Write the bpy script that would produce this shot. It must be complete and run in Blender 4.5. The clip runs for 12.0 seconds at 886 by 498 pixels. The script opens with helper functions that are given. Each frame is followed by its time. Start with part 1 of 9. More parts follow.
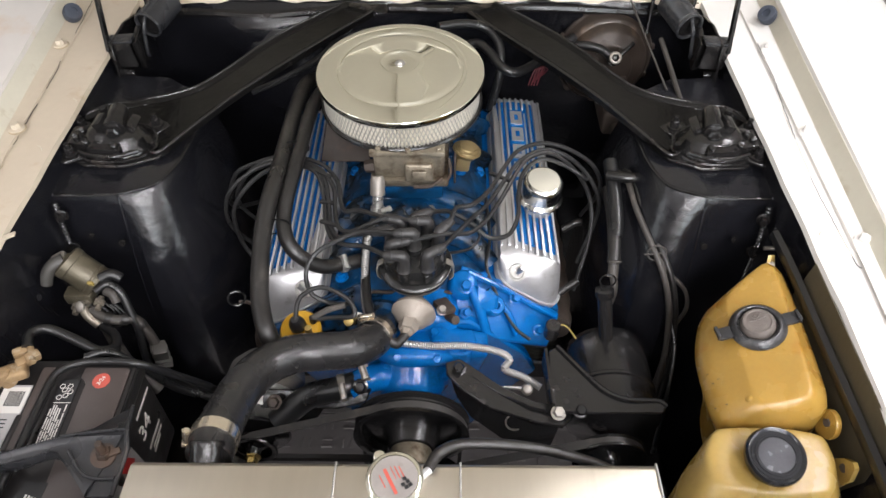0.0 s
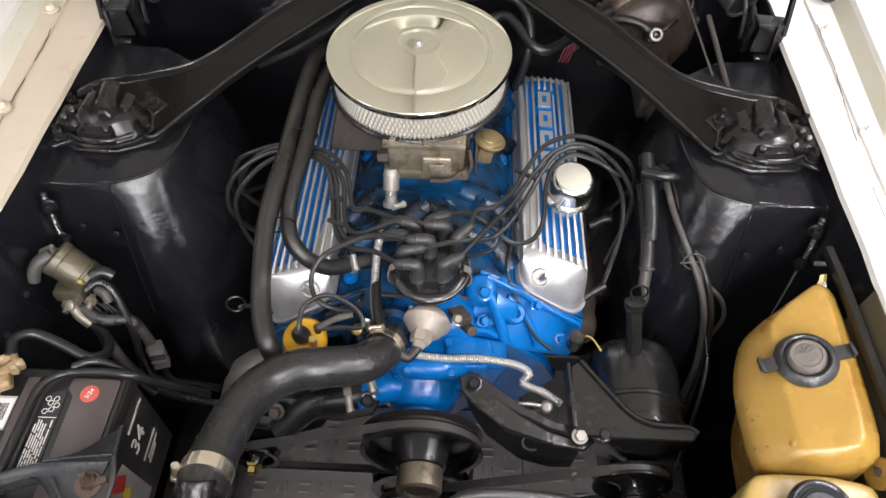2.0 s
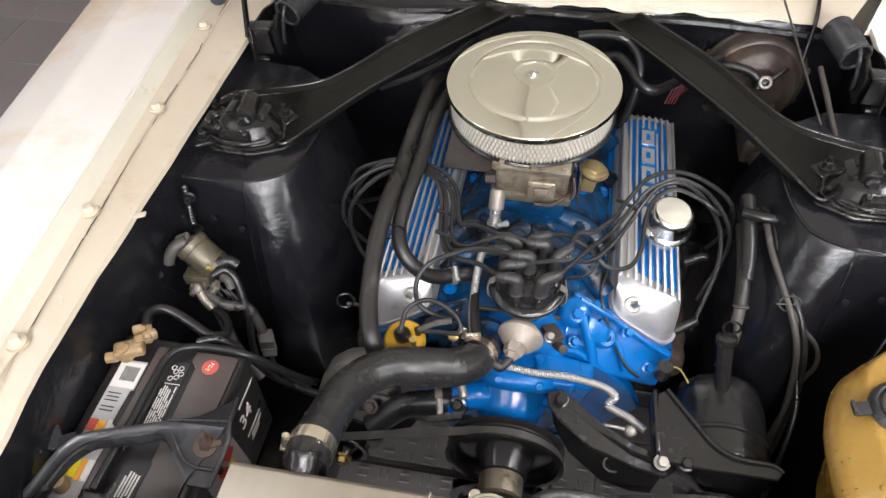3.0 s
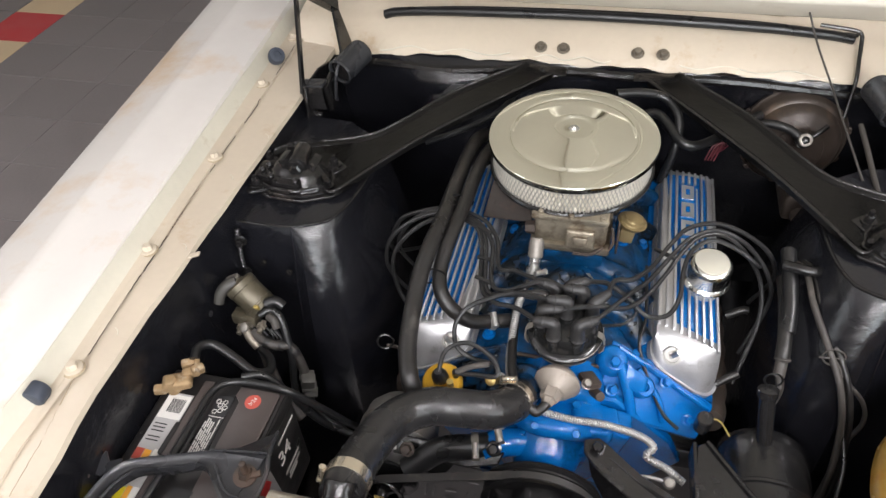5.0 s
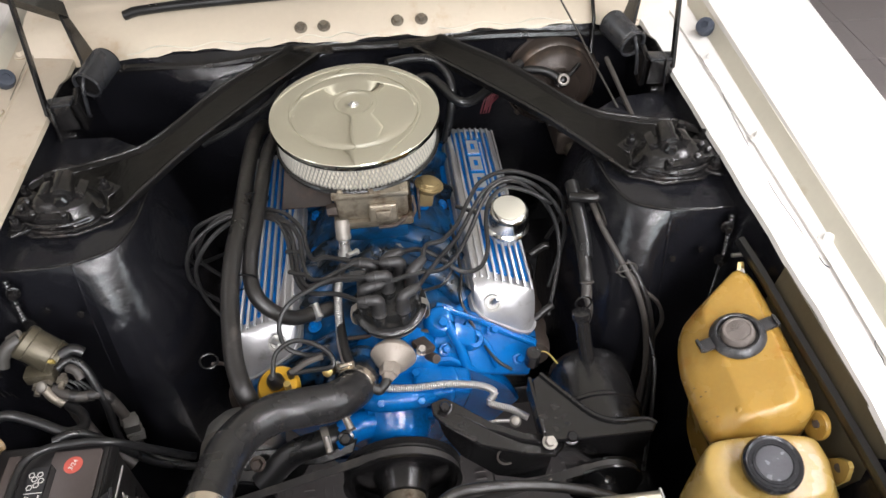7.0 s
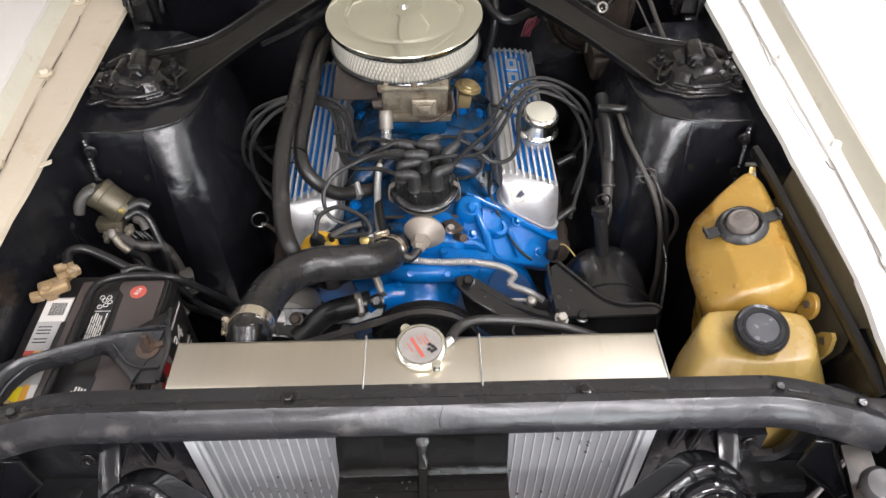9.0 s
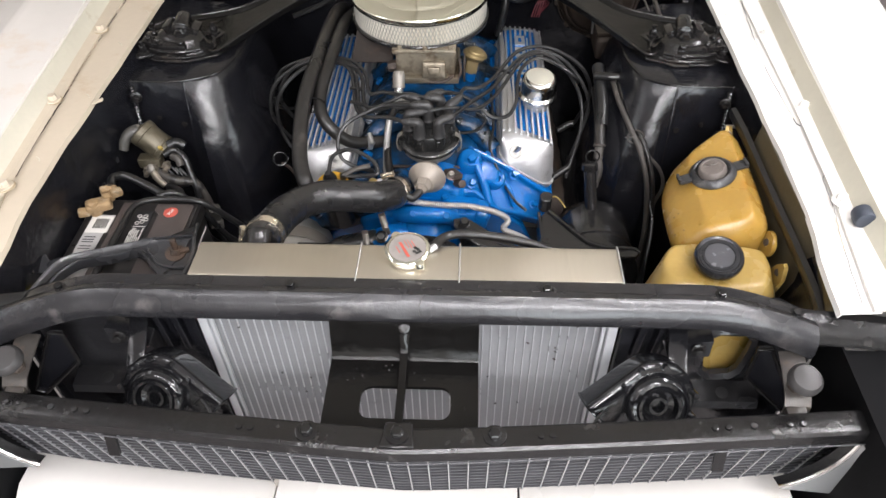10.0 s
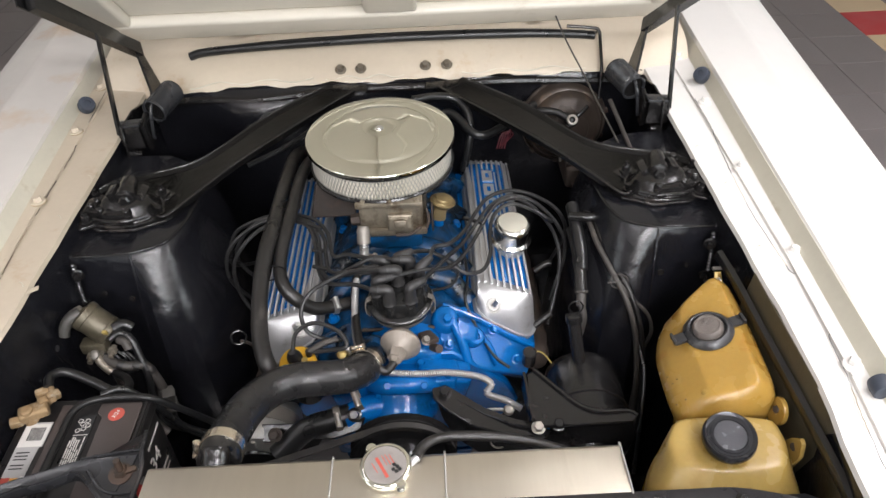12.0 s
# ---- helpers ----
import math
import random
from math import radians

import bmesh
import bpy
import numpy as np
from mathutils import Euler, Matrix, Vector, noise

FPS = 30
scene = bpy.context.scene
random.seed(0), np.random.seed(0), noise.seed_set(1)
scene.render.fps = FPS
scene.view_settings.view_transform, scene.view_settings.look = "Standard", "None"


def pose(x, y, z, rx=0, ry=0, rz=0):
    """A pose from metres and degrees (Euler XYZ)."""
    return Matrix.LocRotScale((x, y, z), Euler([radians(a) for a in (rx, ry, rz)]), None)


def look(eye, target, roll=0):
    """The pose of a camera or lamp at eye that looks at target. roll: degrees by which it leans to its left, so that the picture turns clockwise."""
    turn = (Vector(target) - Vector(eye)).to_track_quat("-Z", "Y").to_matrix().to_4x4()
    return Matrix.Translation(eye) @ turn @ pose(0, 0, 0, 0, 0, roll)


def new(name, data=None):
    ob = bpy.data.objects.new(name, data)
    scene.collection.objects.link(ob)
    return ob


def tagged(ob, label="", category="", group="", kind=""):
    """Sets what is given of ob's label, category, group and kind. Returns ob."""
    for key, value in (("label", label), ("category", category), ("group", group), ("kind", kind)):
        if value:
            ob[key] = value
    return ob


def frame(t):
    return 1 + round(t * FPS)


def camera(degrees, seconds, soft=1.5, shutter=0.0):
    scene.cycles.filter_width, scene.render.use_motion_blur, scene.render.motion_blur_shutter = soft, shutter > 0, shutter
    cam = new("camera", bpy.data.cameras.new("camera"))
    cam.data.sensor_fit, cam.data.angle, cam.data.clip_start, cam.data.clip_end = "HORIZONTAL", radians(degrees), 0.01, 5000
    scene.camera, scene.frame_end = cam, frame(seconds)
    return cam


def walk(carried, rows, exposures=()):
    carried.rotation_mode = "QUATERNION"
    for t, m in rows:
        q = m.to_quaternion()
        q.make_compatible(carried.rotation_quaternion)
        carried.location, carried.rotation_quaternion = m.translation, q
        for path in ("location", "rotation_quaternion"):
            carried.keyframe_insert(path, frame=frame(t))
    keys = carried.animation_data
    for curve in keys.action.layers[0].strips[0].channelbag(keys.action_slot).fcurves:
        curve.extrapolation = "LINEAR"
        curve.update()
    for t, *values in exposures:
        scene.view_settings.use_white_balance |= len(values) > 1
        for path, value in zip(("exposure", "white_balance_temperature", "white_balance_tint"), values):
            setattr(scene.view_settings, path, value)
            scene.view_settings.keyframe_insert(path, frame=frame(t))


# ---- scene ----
from mathutils.bvhtree import BVHTree

cam = camera(63.1, 12.0)
PATH = [
    (0, (0.061, -0.383, 1.735), (0.048, 0.968, 0.26), -0.1),
    (0.5, (0.063, -0.382, 1.733), (0.048, 0.943, 0.235), -0.2),
    (1, (0.061, -0.349, 1.737), (0.046, 0.921, 0.192), -0.2),
    (1.5, (0.056, -0.271, 1.732), (0.036, 0.967, 0.162), 0.0),
    (2, (0.057, -0.246, 1.723), (0.001, 0.983, 0.146), -0.1),
    (2.5, (0.049, -0.265, 1.733), (-0.093, 0.981, 0.175), -0.9),
    (3, (0.028, -0.32, 1.747), (-0.25, 0.97, 0.244), -2.3),
    (3.2, (0.03, -0.341, 1.75), (-0.296, 0.958, 0.264), -2.6),
    (4.8, (0.047, -0.368, 1.744), (-0.411, 1.017, 0.375), -4.4),
    (5, (0.045, -0.364, 1.744), (-0.376, 1.031, 0.375), -4.4),
    (5.5, (0.04, -0.36, 1.739), (-0.235, 1.065, 0.363), -3.8),
    (6, (0.036, -0.36, 1.74), (-0.065, 1.074, 0.35), -3.2),
    (6.5, (0.036, -0.357, 1.739), (0.092, 1.059, 0.329), -2.6),
    (6.7, (0.031, -0.354, 1.739), (0.141, 1.049, 0.318), -2.2),
    (8.3, (0.032, -0.405, 1.726), (0.16, 0.96, 0.27), -0.9),
    (8.5, (0.001, -0.443, 1.715), (0.1, 0.918, 0.253), -0.8),
    (9, (0.021, -0.551, 1.7), (0.048, 0.815, 0.239), -0.4),
    (9.5, (0.068, -0.676, 1.698), (0.03, 0.713, 0.26), -0.7),
    (10, (0.091, -0.746, 1.693), (0.017, 0.66, 0.272), -1.1),
    (10.5, (0.096, -0.751, 1.695), (0.012, 0.679, 0.299), -1.7),
    (11, (0.103, -0.741, 1.696), (0.032, 0.714, 0.327), -2.4),
    (11.5, (0.096, -0.666, 1.7), (0.066, 0.829, 0.371), -2.5),
    (12, (0.083, -0.553, 1.746), (0.094, 0.989, 0.472), -2.6),
]
walk(cam, [(t, look(eye, target, roll)) for t, eye, target, roll in PATH],
     [(0.0, 0.0), (1.0, 0.08), (1.8, 0.22), (2.5, 0.30), (3.2, 0.20), (4.8, 0.0), (6.5, 0.08), (9.0, 0.10), (10.5, 0.02), (11.4, -0.06), (12.0, -0.16)])

# ---- light: a closed garage with ceiling panels ----
wd = bpy.data.worlds.new("garage_air")
scene.world = wd
wd.use_nodes = True
wd.node_tree.nodes["Background"].inputs[0].default_value = (1.0, 0.97, 0.93, 1)
wd.node_tree.nodes["Background"].inputs[1].default_value = 0.0
GAIN = 1.1
LIGHTS = [  # x, y, length along x, length along y, watts
    (-0.9, -1.3, 1.2, 0.16, 16.0),
    (0.9, -1.3, 1.2, 0.16, 46.0),
    (1.75, 0.4, 0.16, 1.6, 50.0),
    (-1.9, 0.4, 0.16, 1.6, 8.0),
    (0.7, -2.7, 2.4, 0.3, 130.0),
    (-0.6, -4.2, 2.4, 0.3, 60.0),
    # three unseen strips, added for more glints on the black paint
    (3.3, -1.2, 0.12, 2.4, 34.0),
    (-3.3, -1.2, 0.12, 2.4, 14.0),
    (0.2, -3.4, 2.4, 0.12, 30.0),
]
ADDED_OPENINGS = [  # wall side, centre, width, low, high, watts: unseen openings added for paint reflections and nose light
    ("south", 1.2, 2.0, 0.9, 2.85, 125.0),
    ("east", -2.1, 1.6, 1.2, 2.8, 70.0),
    ("west", -2.1, 1.6, 1.2, 2.8, 22.0),
]
CEIL = 3.0
for lx, ly, lw, ll, watt in LIGHTS:
    ld = bpy.data.lights.new("ceiling_lamp", "AREA")
    ld.shape, ld.size, ld.size_y, ld.energy, ld.color = "RECTANGLE", lw, ll, watt * GAIN, (1.0, 0.978, 1.005)
    lo = new("ceiling_lamp", ld)
    lo.location = (lx, ly, CEIL - 0.07)
XW, YS, YN = 4.6, -5.2, 5.6
for side, mid, wide, low, high, watt in ADDED_OPENINGS:
    ld = bpy.data.lights.new("added_lamp_" + side, "AREA")
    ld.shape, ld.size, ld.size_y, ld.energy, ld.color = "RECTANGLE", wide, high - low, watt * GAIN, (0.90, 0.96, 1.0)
    lo = new("added_lamp_" + side, ld)
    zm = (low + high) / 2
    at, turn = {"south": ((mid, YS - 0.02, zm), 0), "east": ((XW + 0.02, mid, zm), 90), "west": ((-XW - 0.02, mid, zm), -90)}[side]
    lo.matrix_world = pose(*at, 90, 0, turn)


# ---- materials ----
def rgb(c):
    return (c[0], c[1], c[2], 1.0)


def mat(name, col, rough=0.5, metal=0.0, var=0.15, scale=8.0, bump=0.0, bscale=60.0, dirt=None, amount=0.0, dscale=5.0,
        rvar=0.1, coat=0.0, sss=0.0, trans=0.0, stretch=(1, 1, 1), rand=0.0, fine=0.35, spec=0.5):
    m = bpy.data.materials.new(name)
    m.use_nodes = True
    nt = m.node_tree
    nd, ln = nt.nodes, nt.links
    b = nd["Principled BSDF"]
    b.inputs["Metallic"].default_value = metal
    b.inputs["Specular IOR Level"].default_value = spec
    b.inputs["Coat Weight"].default_value = coat
    b.inputs["Coat Roughness"].default_value = 0.08
    if sss:
        b.inputs["Subsurface Weight"].default_value = sss
        b.inputs["Subsurface Radius"].default_value = (0.03, 0.02, 0.008)
        b.inputs["Subsurface Scale"].default_value = 0.5
    b.inputs["Transmission Weight"].default_value = trans
    tc = nd.new("ShaderNodeTexCoord")
    mp = nd.new("ShaderNodeMapping")
    mp.inputs["Scale"].default_value = stretch
    ln.new(tc.outputs["Object"], mp.inputs["Vector"])
    big = nd.new("ShaderNodeTexNoise")
    big.inputs["Scale"].default_value, big.inputs["Detail"].default_value = scale, 4.0
    small = nd.new("ShaderNodeTexNoise")
    small.inputs["Scale"].default_value, small.inputs["Detail"].default_value = scale * 14, 3.0
    for n in (big, small):
        ln.new(mp.outputs[0], n.inputs["Vector"])
    mix = nd.new("ShaderNodeMath")
    mix.operation = "MULTIPLY_ADD"
    mix.inputs[1].default_value = fine
    ln.new(small.outputs["Fac"], mix.inputs[0])
    ln.new(big.outputs["Fac"], mix.inputs[2])
    rampv = nd.new("ShaderNodeMapRange")
    rampv.inputs["From Min"].default_value, rampv.inputs["From Max"].default_value = 0.3, 0.7 + fine
    rampv.inputs["To Min"].default_value, rampv.inputs["To Max"].default_value = 1 - var, 1 + var
    ln.new(mix.outputs[0], rampv.inputs["Value"])
    mul = nd.new("ShaderNodeVectorMath")
    mul.operation = "SCALE"
    mul.inputs[0].default_value = col
    ln.new(rampv.outputs[0], mul.inputs["Scale"])
    out = mul.outputs[0]
    if rand:
        oi = nd.new("ShaderNodeObjectInfo")
        rr = nd.new("ShaderNodeMapRange")
        rr.inputs["To Min"].default_value, rr.inputs["To Max"].default_value = 1 - rand, 1 + rand
        ln.new(oi.outputs["Random"], rr.inputs["Value"])
        m2 = nd.new("ShaderNodeVectorMath")
        m2.operation = "SCALE"
        ln.new(out, m2.inputs[0])
        ln.new(rr.outputs[0], m2.inputs["Scale"])
        out = m2.outputs[0]
    if dirt:
        dn = nd.new("ShaderNodeTexNoise")
        dn.inputs["Scale"].default_value, dn.inputs["Detail"].default_value = dscale, 7.0
        dn.inputs["Roughness"].default_value = 0.65
        ln.new(mp.outputs[0], dn.inputs["Vector"])
        dr = nd.new("ShaderNodeMapRange")
        dr.inputs["From Min"].default_value, dr.inputs["From Max"].default_value = 0.68 - 0.3 * amount, 0.86 - 0.3 * amount
        ln.new(dn.outputs["Fac"], dr.inputs["Value"])
        dm = nd.new("ShaderNodeMix")
        dm.data_type = "RGBA"
        ln.new(dr.outputs[0], dm.inputs["Factor"])
        ln.new(out, dm.inputs["A"])
        dm.inputs["B"].default_value = rgb(dirt)
        out = dm.outputs["Result"]
    ln.new(out, b.inputs["Base Color"])
    rm = nd.new("ShaderNodeMapRange")
    rm.inputs["From Min"].default_value, rm.inputs["From Max"].default_value = 0.3, 0.7
    rm.inputs["To Min"].default_value, rm.inputs["To Max"].default_value = max(rough - rvar, 0.02), min(rough + rvar, 1)
    ln.new(big.outputs["Fac"], rm.inputs["Value"])
    ln.new(rm.outputs[0], b.inputs["Roughness"])
    if bump:
        bn = nd.new("ShaderNodeTexNoise")
        bn.inputs["Scale"].default_value, bn.inputs["Detail"].default_value = bscale, 7.0
        bn.inputs["Roughness"].default_value = 0.58
        ln.new(mp.outputs[0], bn.inputs["Vector"])
        bp = nd.new("ShaderNodeBump")
        bp.inputs["Strength"].default_value, bp.inputs["Distance"].default_value = bump, 0.004
        ln.new(bn.outputs["Fac"], bp.inputs["Height"])
        ln.new(bp.outputs[0], b.inputs["Normal"])
    return m


BLACK = mat("black_bay_paint", (0.0078, 0.0079, 0.0100), 0.12, 0, 0.4, 6, 0.75, 24, (0.020, 0.019, 0.020), 0.28, 26, 0.05, 0.05, spec=0.5)
BRACE = mat("glossy_black_brace_paint", (0.0050, 0.0047, 0.0045), 0.13, 0, 0.4, 8, 0.4, 22, (0.02, 0.018, 0.016), 0.2, 18, 0.06, 0.0, spec=0.24)
CAPLABEL = mat("worn_cap_label", (0.22, 0.20, 0.185), 0.7, 0, 0.2, 40, 0.1, 90, (0.14, 0.11, 0.095), 0.3, 50, spec=0.2)
BLACKM = mat("worn_black_steel", (0.0105, 0.0098, 0.0098), 0.14, 0.0, 0.35, 9, 0.6, 30, (0.045, 0.038, 0.033), 0.28, 26, 0.07, 0.05, spec=0.42)
BEAM = mat("scuffed_black_beam_paint", (0.021, 0.0205, 0.0225), 0.26, 0.2, 0.4, 7, 0.45, 30, (0.11, 0.10, 0.098), 0.28, 14, 0.1, 0.1)
HEADER = mat("worn_gloss_black_header", (0.0095, 0.0092, 0.0095), 0.17, 0.1, 0.4, 8, 0.55, 34, (0.060, 0.057, 0.055), 0.34, 24, 0.08, 0.1, spec=0.45)
SATIN = mat("satin_black_steel", (0.0075, 0.0073, 0.0075), 0.19, 0.0, 0.3, 9, 0.25, 35, (0.035, 0.031, 0.028), 0.2, 14, 0.08, 0.15, spec=0.42)
CREAM = mat("aged_cream_and_warm_lit_paint", (0.51, 0.440, 0.345), 0.42, 0, 0.10, 5, 0.08, 70, (0.40, 0.28, 0.165), 0.32, 8, 0.1, 0.15)
WHITE = mat("white_body_paint", (0.705, 0.685, 0.655), 0.22, 0, 0.04, 3, 0.02, 50, (0.66, 0.56, 0.43), 0.16, 3, 0.06, 0.5)
STAINED = mat("white_paint_with_tan_stains", (0.66, 0.625, 0.585), 0.22, 0, 0.05, 3, 0.02, 50, (0.60, 0.43, 0.27), 0.58, 2.6, 0.06, 0.5)
HOODIN = mat("hood_underside_paint", (0.58, 0.54, 0.465), 0.4, 0, 0.06, 4, 0.03, 60, (0.4, 0.33, 0.24), 0.05, 5)
# yellowed cream; the gutter wall's greenish shadow is put into this colour
GUTTER = mat("yellowed_shaded_gutter_paint", (0.56, 0.53, 0.44), 0.45, 0, 0.1, 6, 0.05, 80, (0.33, 0.25, 0.14), 0.2, 10)
APRONIN = mat("shaded_cream_apron", (0.062, 0.053, 0.034), 0.5, 0, 0.25, 6, 0.15, 60, (0.03, 0.027, 0.02), 0.3, 9)
# the reflected cream hood is put into the chrome's yellowish tint
CHROME = mat("chrome", (0.85, 0.84, 0.74), 0.035, 1.0, 0.02, 4, 0, 60, None, 0, 5, 0.012)
# the breather top's cream reflection is put into this pale base colour
SATINCHROME = mat("satin_chrome_cream_reflection", (0.60, 0.575, 0.49), 0.34, 0.45, 0.05, 10, 0.03, 90, (0.50, 0.46, 0.37), 0.2, 14, 0.05)
CHROMEW = mat("worn_chrome", (0.66, 0.65, 0.62), 0.16, 1.0, 0.1, 30, 0.05, 90, (0.3, 0.24, 0.18), 0.12, 30, 0.08)
ALU = mat("polished_cast_aluminium", (0.53, 0.53, 0.54), 0.40, 0.72, 0.14, 20, 0.18, 90, (0.27, 0.255, 0.24), 0.26, 22, 0.08)
# the beige hood reflection and its soft bands are put into this colour
ALUTANK = mat("brushed_aluminium_beige_reflection", (0.545, 0.500, 0.42), 0.36, 0.95, 0.08, 9, 0.16, 12, (0.42, 0.375, 0.31), 0.16, 8, 0.06, stretch=(1, 0.12, 0.12))
PUMPK = mat("satin_black_pump_paint", (0.0155, 0.0150, 0.0155), 0.18, 0.12, 0.3, 9, 0.4, 40, (0.058, 0.053, 0.050), 0.30, 18, 0.08, 0.0, spec=0.55)
ALUDULL = mat("dull_cast_aluminium", (0.40, 0.39, 0.37), 0.48, 0.8, 0.25, 25, 0.25, 140, (0.14, 0.12, 0.10), 0.28, 20)
CARB = mat("grimy_zinc_casting", (0.27, 0.235, 0.18), 0.42, 0.65, 0.35, 25, 0.4, 80, (0.075, 0.045, 0.024), 0.62, 22)
RUSTY = mat("rusty_heat_steel", (0.048, 0.036, 0.029), 0.6, 0.2, 0.4, 25, 0.3, 90, (0.088, 0.050, 0.031), 0.4, 20)
BOLTRUST = mat("rust_spotted_zinc_bolt", (0.20, 0.175, 0.14), 0.42, 0.5, 0.3, 60, 0.2, 120, (0.085, 0.048, 0.025), 0.45, 70)
GRIME = mat("brown_grime_ring", (0.36, 0.295, 0.20), 0.6, 0, 0.25, 60, 0.1, 120, (0.17, 0.11, 0.055), 0.42, 90)
ZINC = mat("yellow_zinc_plating", (0.55, 0.42, 0.17), 0.3, 0.9, 0.15, 30, 0.05, 90, (0.3, 0.19, 0.06), 0.25, 40)
BRASS = mat("corroded_brass", (0.33, 0.225, 0.12), 0.6, 0.4, 0.4, 50, 0.8, 70, (0.48, 0.41, 0.31), 0.46, 60)
STEEL = mat("bare_steel", (0.58, 0.57, 0.55), 0.33, 0.85, 0.12, 30, 0.1, 100, (0.25, 0.19, 0.14), 0.15, 30)
DIRTYSTEEL = mat("dusty_painted_steel", (0.25, 0.23, 0.205), 0.45, 0.5, 0.2, 30, 0.15, 120, (0.13, 0.10, 0.075), 0.3, 30)
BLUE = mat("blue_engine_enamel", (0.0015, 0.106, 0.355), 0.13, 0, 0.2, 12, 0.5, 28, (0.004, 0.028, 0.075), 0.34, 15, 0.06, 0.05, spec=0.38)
# grime, plus the dim valley and left side put into a darker base blue
BLUEDIRT = mat("grimy_shaded_blue_enamel", (0.003, 0.050, 0.14), 0.22, 0, 0.4, 18, 0.55, 45, (0.007, 0.010, 0.013), 0.88, 13, 0.1, spec=0.38)
RUBBER = mat("black_rubber", (0.0095, 0.0095, 0.010), 0.33, 0, 0.25, 15, 0.12, 160, (0.03, 0.028, 0.026), 0.2, 14, 0.08)
RADHOSE = mat("ribbed_radiator_hose_rubber", (0.0175, 0.0170, 0.0175), 0.27, 0, 0.25, 15, 0.12, 160, (0.045, 0.042, 0.040), 0.22, 14, 0.06, spec=0.55)
HOSE = mat("dusty_hose_rubber", (0.0125, 0.0115, 0.011), 0.36, 0, 0.35, 15, 0.25, 90, (0.06, 0.052, 0.047), 0.36, 16, 0.1)
BELT = mat("dusty_grey_belt_rubber", (0.034, 0.032, 0.031), 0.5, 0, 0.3, 20, 0.1, 120, (0.085, 0.076, 0.066), 0.4, 18, 0.1)
WIRE = mat("plug_lead_silicone", (0.0145, 0.0142, 0.0145), 0.36, 0, 0.25, 20, 0.08, 150, (0.055, 0.05, 0.047), 0.25, 22, spec=0.4)
BOOT = mat("plug_boot_rubber", (0.026, 0.025, 0.025), 0.42, 0, 0.25, 20, 0.12, 130, (0.075, 0.07, 0.066), 0.32, 26, spec=0.4)
GOLD = mat("dull_brass_plating", (0.33, 0.25, 0.125), 0.42, 0.7, 0.25, 30, 0.1, 120, (0.20, 0.14, 0.065), 0.34, 40)
BAND = mat("gold_tinted_clamp_steel", (0.80, 0.72, 0.60), 0.2, 0.95, 0.1, 40, 0.05, 90, (0.5, 0.40, 0.28), 0.15, 30)
BAKELITE = mat("black_distributor_cap", (0.012, 0.012, 0.012), 0.22, 0, 0.2, 30, 0.02, 90, (0.05, 0.045, 0.04), 0.1, 20)
PLASTIC = mat("black_battery_plastic", (0.014, 0.013, 0.013), 0.36, 0, 0.2, 25, 0.08, 150, (0.04, 0.036, 0.033), 0.15, 12)
LIDGREY = mat("brown_grey_battery_lid", (0.062, 0.050, 0.047), 0.4, 0, 0.12, 25, 0.05, 200, (0.09, 0.078, 0.07), 0.2, 14)
PAPER = mat("filter_paper", (0.70, 0.66, 0.57), 0.8, 0, 0.06, 20, 0.05, 200)
MESHW = mat("filter_wire_mesh", (0.50, 0.48, 0.44), 0.35, 0.6, 0.1, 30)
YELLOW = mat("aged_yellow_polyethylene", (0.315, 0.188, 0.040), 0.27, 0, 0.24, 11, 0.14, 40, (0.27, 0.115, 0.010), 0.50, 10, 0.06, 0, 0.2)
YELLOW2 = mat("pale_yellow_polyethylene", (0.340, 0.232, 0.070), 0.28, 0, 0.22, 10, 0.14, 40, (0.27, 0.165, 0.045), 0.38, 12, 0.06, 0, 0.2)
DUSTCAP = mat("dusty_grey_black_cap", (0.030, 0.030, 0.032), 0.30, 0.1, 0.3, 30, 0.1, 90, (0.12, 0.115, 0.11), 0.42, 28, 0.08)
CAPDUST = mat("brown_grey_cap_dust", (0.115, 0.098, 0.088), 0.5, 0, 0.3, 40, 0.3, 150, (0.20, 0.175, 0.155), 0.4, 45, 0.08)
YCAP = mat("yellow_coil_cap", (0.52, 0.29, 0.018), 0.35, 0, 0.10, 20, 0.03, 90, (0.32, 0.17, 0.02), 0.2, 24)
RED = mat("red_plastic", (0.55, 0.02, 0.02), 0.4, 0, 0.1)
LABELW = mat("white_label_print", (0.60, 0.58, 0.55), 0.5, 0, 0.05, 30)
LABELY = mat("yellow_label_print", (0.75, 0.60, 0.02), 0.45, 0, 0.05, 30)
LABELO = mat("orange_label_print", (0.72, 0.33, 0.04), 0.45, 0, 0.05, 30)
LABELR = mat("red_label_print", (0.41, 0.075, 0.055), 0.45, 0, 0.05, 30)
LABELG = mat("grey_label", (0.36, 0.35, 0.345), 0.45, 0, 0.08, 30)
LABELK = mat("black_print", (0.015, 0.015, 0.016), 0.45, 0, 0.05, 30)
BOOSTER = mat("bronze_booster_shell", (0.042, 0.032, 0.026), 0.34, 0.3, 0.4, 9, 0.2, 40, (0.13, 0.088, 0.060), 0.42, 12)
FIN = mat("radiator_fin_aluminium", (0.33, 0.335, 0.35), 0.42, 0.5, 0.12, 20, 0.3, 500, (0.22, 0.22, 0.23), 0.2, 12, 0.08, stretch=(1, 1, 3))
TUBE = mat("radiator_tube_aluminium", (0.62, 0.63, 0.65), 0.35, 0.5, 0.1, 20)
GRILLE = mat("grille_metal", (0.085, 0.085, 0.092), 0.38, 0.35, 0.25, 20)
GRILLEV = mat("bright_grille_edge", (0.32, 0.32, 0.33), 0.38, 0.4, 0.25, 20)
